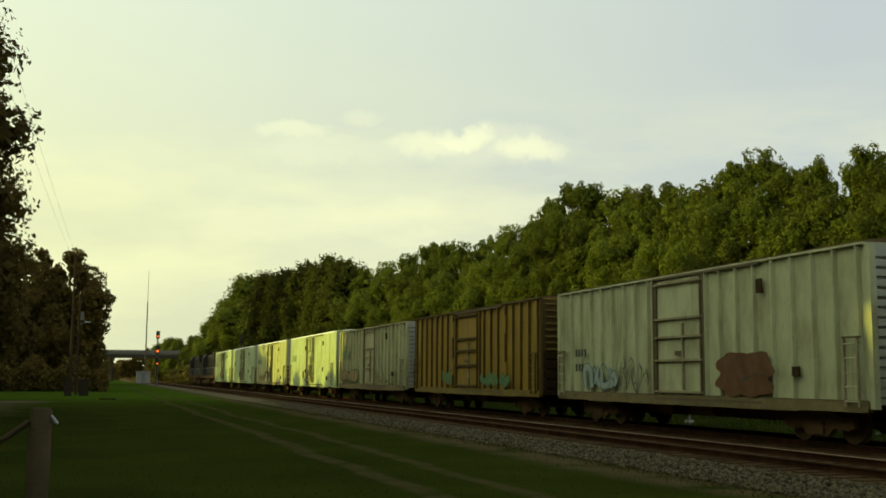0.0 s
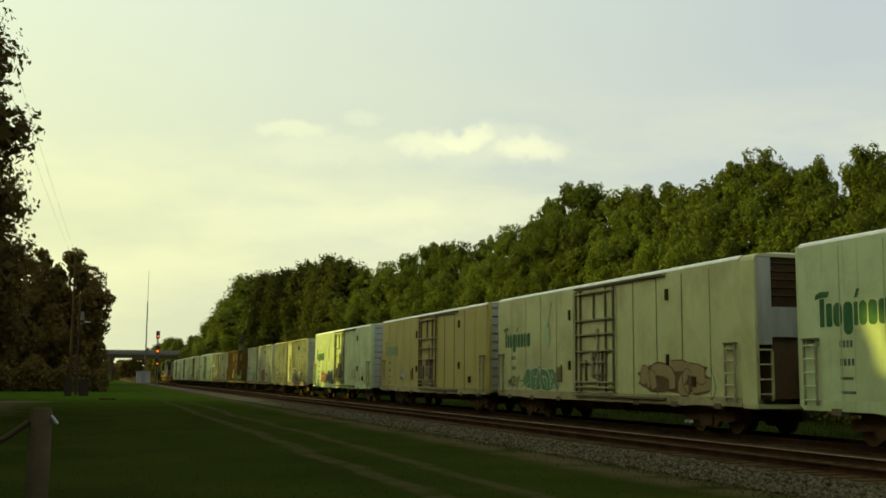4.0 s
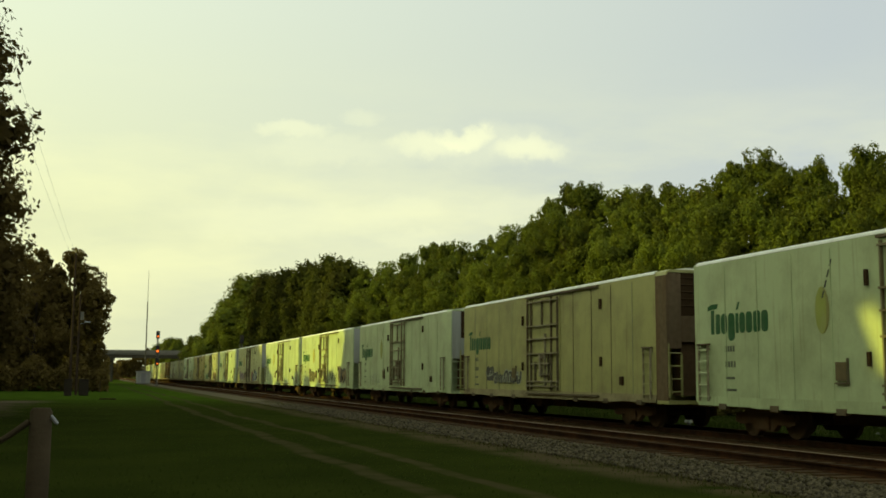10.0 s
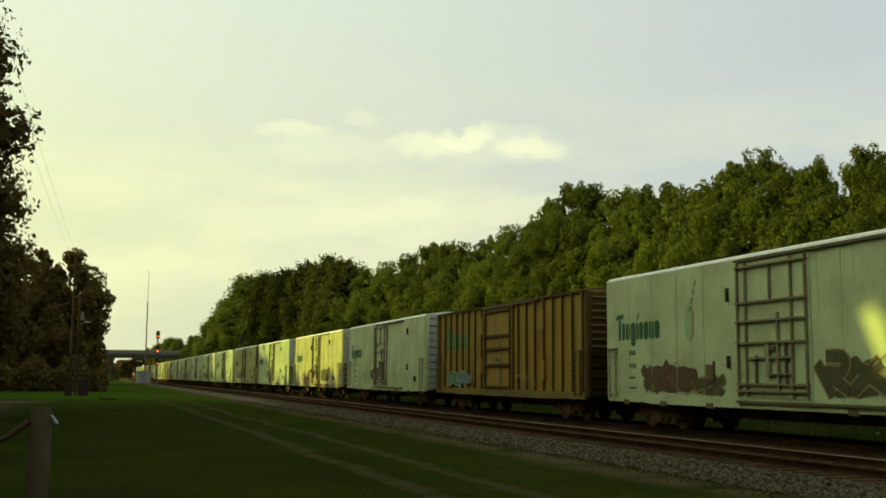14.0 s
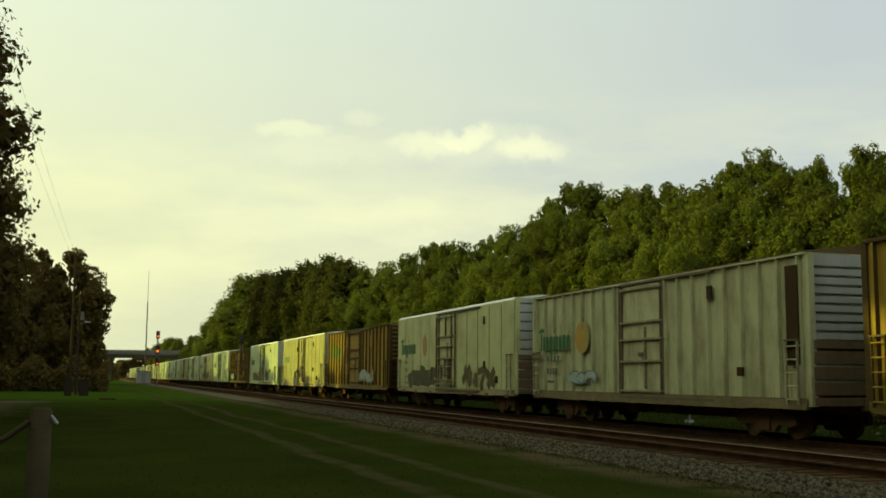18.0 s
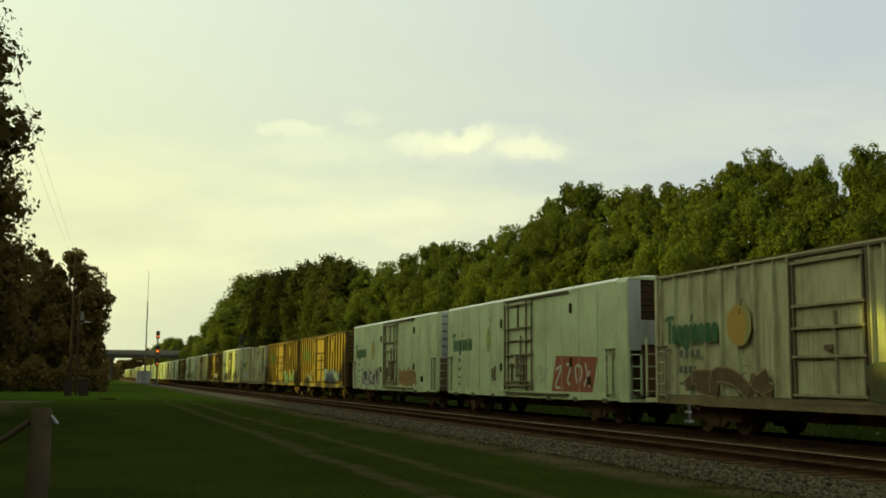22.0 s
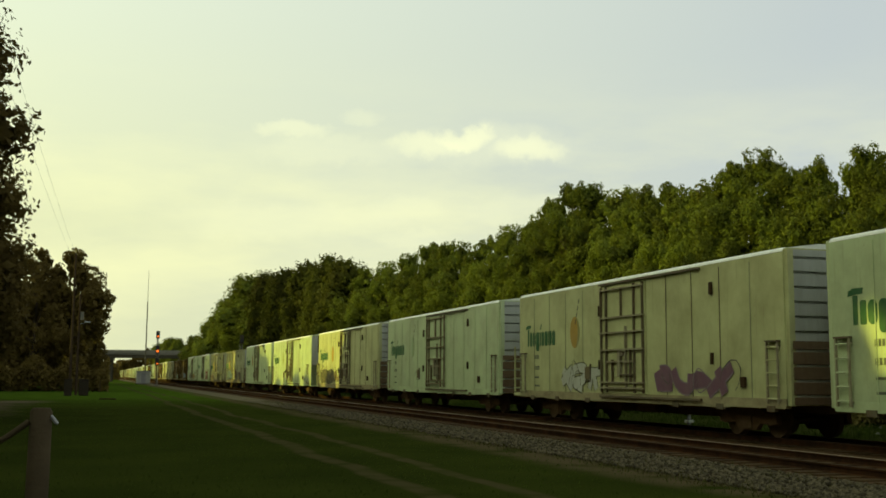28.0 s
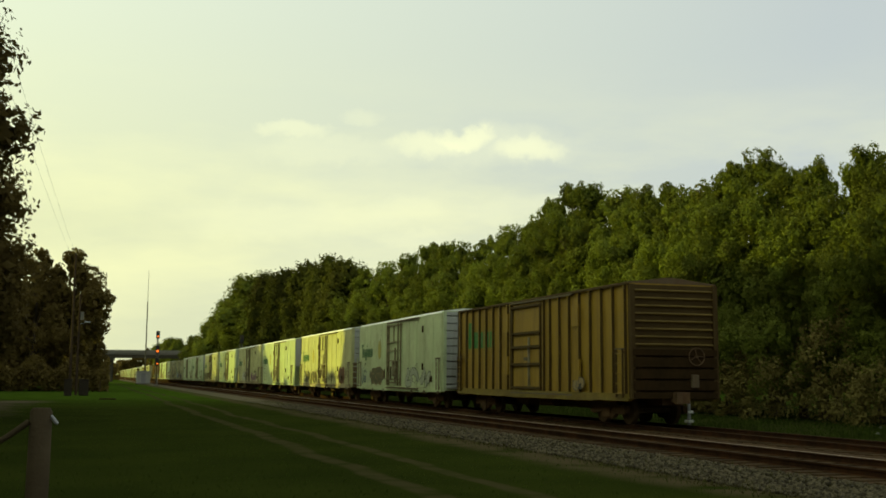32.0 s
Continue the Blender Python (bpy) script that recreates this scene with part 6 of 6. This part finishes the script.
        for q in (gap[0] + 0.04, gap[1] - 0.04):
            part("door_post", kept(("door_post", kind), lambda: Shape().box(-HALF - 0.012, -HALF + 0.08, -0.03, 0.03, SILL + 0.25, top - 0.05), DOORBAR), DOORBAR, car, m=pose(0, q, 0))
        part("plate", kept(("plate", "rib"), lambda: Shape().box(-HALF - 0.03, -HALF + 0.03, -0.10, 0.10, 3.5, 3.85), DARK), DARK, car, m=pose(0, length / 2 - 11.95, 0))
        part("plate", kept(("plate", "ribl"), lambda: Shape().box(-HALF - 0.03, -HALF + 0.03, -0.12, 0.12, 1.5, 1.72), DARK), DARK, car, m=pose(0, length / 2 - 13.3, 0))
    if front in (-325.59, -416.7):
        part("vent_panel", Shape().box(-HALF - 0.02, -HALF + 0.06, -length / 2 + 0.22, -length / 2 + 0.66, 1.75, 4.05), DARK, car, "tall dark vent panel")
    # printing
    if print_ == "brand" or print_ == "faint":
        mat = GREEN if print_ == "brand" else FADED
        part("brand_print", flat(brand_outlines(length / 2 - 0.6, top - 1.94, 0.78), x), mat, car, "dark green printed lettering" if print_ == "brand" else "faded green printed lettering")
        if kind == "rib":
            number_bars(car, length, x, 1.30, top - 2.12, GREYPRINT, ((1.15, 0.19), (0.95, 0.19), (0.6, 0.08)))
        else:
            number_bars(car, length, x, 1.35, top - 2.25, GREYPRINT)
    elif print_ == "marks":
        number_bars(car, length, x, 1.45, top - 1.95, DARKPRINT, ((0.9, 0.24), (0.9, 0.24)))
    elif print_ == "bold":
        for k in range(3):
            a = length / 2 - 12.25 - k * 0.68
            mark = part("print_block", flat([lozenge(a, a - 0.40, 3.12, 3.62, 0.3)], x), DARKPRINT, car, "large dark printed block")
            part("underline", flat([[(a, 2.94), (a - 0.40, 2.94), (a - 0.40, 3.01), (a, 3.01)]], x), DARKPRINT, mark)
        number_bars(car, length, x, 1.2, top - 2.2, DARKPRINT, ((0.9, 0.2), (0.9, 0.2)))
    elif print_ == "boxgreen":
        o = []
        for k in range(5):
            a = length / 2 - 1.2 - k * 0.66
            hi = 3.75 if k == 0 else 3.35
            o.append([(a, 2.66), (a - 0.56, 2.64), (a - 0.56, hi - 0.02 * k), (a - 0.02, hi)])
        part("green_print", flat(o, -HALF + 0.087), TEAL, car, "faded green lettering between the posts")
    elif print_ == "plainblocks":
        part("green_print", flat([[(length / 2 - 1.0 - k * 0.5, 2.6), (length / 2 - 1.38 - k * 0.5, 2.6), (length / 2 - 1.38 - k * 0.5, 3.1), (length / 2 - 1.0 - k * 0.5, 3.1)] for k in range(4)], x), FADED, car)
    if fruit:
        fy = length / 2 - (4.2 if kind != "smooth" else 5.25 if fruit == "lime" and end == "mech" else 4.85)
        lean = 0.26 if fruit in ("lime", "leaf") else 0.40 if kind == "smooth" else 0.58
        print_ = part("fruit_print", flat([disc(fy, top - 1.56, lean * 0.94, 0.53)], x), FRUIT[fruit], car, "round printed fruit")
        ring = disc(fy, top - 1.56, lean * 0.93, 0.52, 24)
        near = [a for a in ring if a[0] < fy + 0.02]
        part("shaded_rim", flat([[near[k], near[k + 1], (near[k + 1][0] * 0.55 + fy * 0.45 - 0.02, near[k + 1][1] * 0.96 + (top - 1.5) * 0.04), (near[k][0] * 0.55 + fy * 0.45 - 0.02, near[k][1] * 0.96 + (top - 1.5) * 0.04)] for k in range(len(near) - 1)], x - 0.003), FRUIT_RIM, print_, "greenish printed shading")
        for k in range(2 if kind == "rib" else 4):
            a, b = 0.36 * k - 0.4, 0.36 * k - 0.15
            straw = [(fy - 0.1 - 0.26 * a, top - 1.04 + 0.63 * a), (fy - 0.15 - 0.26 * a, top - 1.04 + 0.63 * a), (fy - 0.15 - 0.26 * b, top - 1.04 + 0.63 * b), (fy - 0.1 - 0.26 * b, top - 1.04 + 0.63 * b)]
            part("straw_print", flat([straw], x - 0.005), DARKPRINT, print_, "dark printed dash")
    for k, (d0, d1, z0, z1, letters, fill, edge, style) in enumerate(sprays):
        over = kind == "smooth" and length / 2 - d0 > gap[1] and length / 2 - d1 < gap[0]
        graffiti(car, length, (-HALF - 0.022 if over else x) - 0.004 * k - 0.004, hash_of(front, k), d0, d1, z0, z1, letters, fill, edge, style)
    return car


def hash_of(a, k):
    return int(abs(a) * 100) * 31 + k * 7 + 3


B, ST = "block", "stroke"
CLEAN_ENDS = (-1.95, -21.26, -214.15, -588.35)  # fronts of the cars whose ends are pale right down
# cars whose door does not stand at the usual distance behind the front
DOOR_AT = {-1.95: 8.33, -530.65: 8.3, -307.05: 8.27, -569.00: 8.5, -588.35: 8.1, -214.15: 8.0, -416.7: 7.6, -453.31: 8.05}
CARS = [
    ("smooth", "white", 145.5, 128.6, "rib", None, "plainblocks", [], 2.0, 2.2),
    ("smooth", "white", 126.4, 109.5, "rib", None, "plainblocks", [], 2.2, 2.2),
    ("smooth", "offwhite", 107.3, 90.4, "rib", None, "faint", [(1.5, 5.5, 0.95, 1.7, 4, "tan", "brown", B)], 2.2, 2.3),
    ("smooth", "white", 88.1, 71.2, "mech", None, "plainblocks", [], 2.3, 1.73),
    ("rib", "ribwhite", 69.47, 53.81, "rib", None, "plainblocks", [(0.6, 5.2, 1.0, 2.0, 5, "tan", "olive", B), (9.6, 14.5, 1.0, 2.0, 6, "olive", None, ST)], 1.73, 1.91),
    ("box", "yellow", 51.90, 36.05, "rib", None, "", [(4.6, 6.0, 1.0, 2.0, 2, "green", None, B), (9.8, 13.0, 1.0, 1.8, 4, "green", "olive", B)], 1.91, 1.72),
    ("rib", "ribpale", 34.32, 18.65, "rib", None, "marks", [(2.2, 4.6, 1.0, 1.9, 4, "ice", "blue", B), (4.4, 6.4, 1.0, 2.2, 6, "black", None, ST), (10.0, 12.5, 0.9, 2.15, 1, "rust", None, B)], 1.72, 2.35),
    ("rib", "ribwhite", 16.60, 1.45, "rib", None, "bold", [(1.8, 6.0, 1.1, 1.9, 8, "black", None, ST), (9.3, 13.2, 1.0, 2.2, 5, "black", "grey", B), (14.0, 15.2, 3.1, 3.9, 2, "olive", None, ST)], 2.35, 2.65),
    ("smooth", "white", -1.95, -18.52, "rib", "lime", "brand", [(2.3, 4.2, 0.85, 1.9, 3, "red", "rust", B), (4.0, 6.5, 0.85, 1.85, 3, "forest", "blue", B), (6.95, 9.8, 0.95, 1.95, 3, "forest", "olive", B),
                                                             (11.0, 16.0, 1.0, 2.1, 9, "tan", None, ST)], 2.65, 2.46),
    ("smooth", "ochre", -21.26, -38.08, "rib", None, "faint", [(3.7, 4.6, 1.2, 1.9, 2, "white", None, B)], 2.46, 1.37),
    ("smooth", "offwhite", -39.45, -56.40, "mech", "leaf", "brand", [(2.6, 5.9, 0.85, 1.95, 4, "green", "white", B), (0.9, 2.4, 0.95, 1.7, 4, "olive", None, ST), (11.5, 15.5, 0.9, 2.0, 4, "tan", "brown", B)], 1.37, 2.31),
    ("smooth", "white", -58.72, -75.57, "mech", "orange", "brand", [], 2.31, 2.58),
    ("smooth", "offwhite", -78.15, -94.96, "mech", "orange", "brand", [(2.0, 5.3, 0.9, 2.05, 3, "purple", "plum", B), (5.2, 6.6, 0.9, 1.9, 2, "tan", "brown", B), (10.8, 11.9, 0.9, 2.0, 1, "red", "white", B),
                                                                    (11.8, 14.9, 0.85, 2.1, 4, "blue", "white", B)], 2.58, 3.41),
    ("smooth", "white", -98.36, -115.39, "rib", "lemon", "brand", [(3.1, 5.0, 1.1, 1.8, 4, "grey", None, ST)], 3.41, 1.47),
    ("smooth", "white", -116.86, -133.67, "mech", "lemon", "brand", [(3.2, 5.4, 0.95, 2.05, 2, "olive", None, B), (10.3, 13.0, 1.0, 1.9, 7, "black", None, ST), (13.2, 15.6, 0.9, 2.2, 3, "tan", None, B)], 1.47, 2.34),
    ("smooth", "white", -136.02, -153.05, "mech", "lime", "brand", [(2.5, 5.2, 1.0, 1.7, 5, "grey", None, ST)], 2.34, 2.51),
    ("smooth", "cream", -155.56, -172.38, "mech", None, "brand", [(2.7, 3.7, 1.25, 1.9, 1, "black", None, B), (3.6, 6.6, 1.15, 1.75, 7, "black", "grey", B)], 2.51, 2.19),
    ("smooth", "white", -174.57, -191.30, "mech", "lime", "brand", [(10.4, 14.6, 0.95, 2.0, 9, "grey", None, ST)], 2.19, 3.55),
    ("smooth", "offwhite", -194.85, -211.87, "rib", "lemon", "brand", [(3.3, 6.7, 0.85, 2.0, 4, "tan", "brown", B), (10.4, 13.3, 1.05, 2.0, 1, "olive", None, B)], 3.55, 2.43),
    ("smooth", "white", -214.15, -230.45, "rib", None, "brand", [(2.2, 6.4, 1.0, 1.9, 8, "grey", None, ST), (10.6, 14.4, 1.05, 1.9, 8, "grey", None, ST)], 2.43, 1.76),
    ("box", "yellow", -232.50, -248.50, "rib", None, "boxgreen", [(1.6, 3.6, 1.0, 1.75, 3, "green", "ice", B), (3.6, 5.0, 1.0, 1.75, 2, "blue", "ice", B), (10.0, 12.0, 1.0, 1.7, 5, "tan", None, ST)], 1.76, 1.21),
    ("smooth", "white", -250.22, -266.90, "mech", "leaf", "brand", [(2.1, 5.2, 0.9, 2.0, 4, "brown", "rust", B), (5.0, 6.6, 0.9, 1.6, 2, "olive", "tan", B), (10.4, 12.4, 0.9, 2.1, 2, "olive", "brown", B),
                                                                 (14.6, 16.4, 0.9, 2.1, 2, "blue", "ice", B)], 1.21, 3.64),
    ("smooth", "cream", -270.54, -287.45, "rib", None, "faint", [(10.4, 16.0, 0.95, 1.6, 7, "olive", None, ST)], 3.64, 1.52),
    ("box", "yellow", -288.97, -304.94, "rib", None, "boxgreen", [(9.4, 13.0, 1.0, 2.0, 5, "ice", "grey", B)], 1.52, 2.19),
    ("smooth", "offwhite", -307.05, -323.70, "rib", "red", "brand", [(1.9, 6.7, 0.85, 2.0, 5, "olive", "forest", B), (10.5, 14.4, 0.85, 2.1, 4, "olive", "brown", B)], 2.19, 1.65),
    ("rib", "ribwhite", -325.59, -341.45, "rib", "orange", "brand", [(3.2, 5.2, 1.15, 1.7, 3, "ice", "blue", B)], 1.65, 2.09),
    ("box", "yellow", -343.54, -359.10, "rib", None, "boxgreen", [(10.0, 14.8, 0.95, 1.9, 5, "green", "ice", B)], 2.09, 1.05),
    ("box", "yellow", -360.45, -376.62, "rib", None, "boxgreen", [(2.5, 5.4, 1.0, 1.9, 5, "grey", None, ST), (9.6, 14.6, 0.95, 2.0, 6, "blue", "black", B)], 0.66, 2.2),
    ("smooth", "white", -378.83, -395.9, "rib", "lemon", "brand", [(2.0, 6.6, 0.85, 2.0, 6, "white", "black", B), (10.5, 13.7, 0.85, 2.0, 6, "amber", "brown", B)], 2.09, 1.59),
    ("smooth", "white", -397.62, -414.28, "mech", "lime", "brand", [(11.6, 15.3, 0.85, 2.2, 4, "scarlet", "white", "panel"), (10.4, 11.3, 1.2, 2.0, 2, "grey", None, ST)], 1.59, 2.97),
    ("rib", "ribwhite", -416.7, -432.5, "rib", "orange", "brand", [(1.8, 5.6, 0.9, 1.8, 3, "brown", "olive", B), (8.9, 11.9, 0.85, 2.05, 3, "olive", "forest", B)], 2.97, 1.88),
    ("rib", "ribwhite", -434.69, -450.47, "rib", "orange", "brand", [(2.5, 6.9, 0.9, 2.25, 5, "blue", "forest", B), (9.4, 10.7, 1.2, 2.2, 1, "rust", None, B), (10.9, 14.4, 0.85, 2.0, 4, "black", "rust", B)], 1.88, 2.83),
    ("smooth", "white", -453.31, -470.00, "rib", "red", "brand", [], 2.83, 1.53),
    ("smooth", "white", -471.53, -488.65, "mech", "lime", "brand", [(5.7, 6.4, 1.35, 1.75, 2, "grey", None, ST)], 1.53, 3.43),
    ("smooth", "offwhite", -492.08, -509.06, "rib", "orange", "brand", [(0.8, 5.6, 0.85, 2.15, 4, "olive", "brown", B), (5.5, 6.8, 1.0, 1.7, 2, "tan", None, B)], 3.43, 2.24),
    ("smooth", "white", -511.30, -528.34, "rib", "leaf", "brand", [(5.2, 6.3, 1.3, 1.8, 2, "grey", None, ST)], 2.24, 2.42),
    ("smooth", "offwhite", -530.65, -547.00, "rib", "orange", "brand", [(3.8, 6.6, 0.9, 2.0, 3, "white", "olive", B), (10.3, 14.2, 0.9, 1.9, 4, "plum", "purple", B)], 2.42, 1.57),
    ("smooth", "white", -548.72, -565.50, "mech", "lemon", "brand", [], 1.57, 3.50),
    ("smooth", "offwhite", -569.00, -586.03, "rib", "lemon", "brand", [(1.8, 6.6, 0.85, 1.95, 5, "olive", "brown", B), (10.2, 12.6, 1.0, 1.9, 5, "olive", None, ST), (12.7, 16.2, 1.1, 2.15, 5, "black", None, ST), (13.5, 15.4, 0.9, 2.1, 1, "rust", None, B)], 3.50, 2.47),
    ("smooth", "white", -588.35, -604.65, "rib", "lemon", "brand", [(0.6, 1.9, 0.9, 2.3, 4, "blue", None, ST), (2.0, 2.8, 0.9, 1.9, 3, "white", None, ST), (2.9, 5.8, 0.85, 2.2, 2, "olive", "brown", B), (10.3, 14.6, 0.9, 2.1, 4, "grey", "black", B)], 2.47, 1.67),
    ("box", "yellow", -606.96, -622.98, "rib", None, "boxgreen", [(12.0, 13.0, 0.95, 1.6, 2, "tan", None, B)], 1.67, 1.2),
]


def run(t):
    """Metres that the train has gone at t seconds."""
    return 19.84259 * t + 0.01345123 * t * t + 0.000105390 * t ** 3


def locomotive(front, length=21.5):
    loco = thing("locomotive", "dark diesel locomotive at the head of the train", "locomotive", group="locomotives")
    blue = surface("dark_engine_paint", (0.022, 0.020, 0.018), 0.6, gloss=0.1, dirt=GRIME, dirt_amount=0.5)
    h = length / 2
    part("frame", Shape().box(-1.5, 1.5, -h + 0.8, h - 0.8, 1.15, 1.55), UNDER, loco)
    part("hood", Shape().prism([(-0.95, 1.55), (0.95, 1.55), (0.95, 4.2), (0.7, 4.5), (-0.7, 4.5), (-0.95, 4.2)], "y", -h + 1.4, h - 5.4), blue, loco)
    cab = part("cab", Shape().prism([(-1.5, 1.55), (1.5, 1.55), (1.5, 4.1), (1.1, 4.6), (-1.1, 4.6), (-1.5, 4.1)], "y", h - 5.4, h - 3.0), blue, loco)
    part("window", Shape().box(-1.53, -1.5, h - 4.9, h - 3.6, 3.2, 4.0), BLACK, cab)
    part("nose", Shape().box(-0.9, 0.9, h - 3.0, h - 1.2, 1.55, 3.2).mesh("nose", bevel=0.15), blue, loco)
    part("radiator", Shape().box(-1.45, 1.45, -h + 1.5, -h + 5.0, 3.6, 4.65), blue, loco)
    part("fuel_tank", Shape().box(-1.35, 1.35, -2.8, 2.8, 0.35, 1.15).mesh("fuel_tank", bevel=0.12), UNDER, loco)
    rail = Shape()
    for side in (-1.42, 1.42):
        rail.bar((side, -h + 1, 2.6), (side, h - 5.6, 2.6), 0.025, 6)
        for k in range(9):
            y = -h + 1 + k * (length - 6.6) / 8
            rail.bar((side, y, 1.55), (side, y, 2.6), 0.02, 6)
    part("handrail", rail, METAL, loco)
    for y in (-h + 4.0, h - 4.0):
        t = part("truck", Shape().box(-1.25, -1.05, y - 2.4, y + 2.4, 0.45, 0.85).box(1.05, 1.25, y - 2.4, y + 2.4, 0.45, 0.85).box(-1.1, 1.1, y - 0.4, y + 0.4, 0.5, 1.15), UNDER, loco)
        for dy in (-1.9, 0, 1.9):
            for q in (-0.7525, 0.7525):
                part("wheel", kept(("wheel", q), lambda q=q: wheel_shape(q), WHEEL), WHEEL, t, m=pose(0, y + dy, 0.45) @ Matrix.Diagonal((1, 1.07, 1.07, 1)))
    for y, s in ((h - 0.8, 0), (-h + 0.8, 180)):
        part("coupler", kept(("coupler", 1.0), lambda: coupler_shape(1.0), UNDER), UNDER, loco, m=pose(0, y, 0, 0, 0, s))
    return loco, front - h


MOVING = []
for front in (190.0, 168.2):
    loco, middle = locomotive(front)
    MOVING.append((loco, middle))
for spec in CARS:
    MOVING.append((freight_car(spec), (spec[2] + spec[3]) / 2))

lamp_box = MOVING[-1][0]
part("end_marker", Shape().box(0.5, 0.75, -8.25, -8.08, 1.15, 1.55).mesh("end_marker", bevel=0.02), DOORBAR, lamp_box, "small grey end-of-train box")


def motions():
    times = [2.0 * k for k in range(17)]
    for ob, start in MOVING:
        walk(ob, [(t, pose(FAR_X, start + run(t), RAIL_Z)) for t in times])


motions()
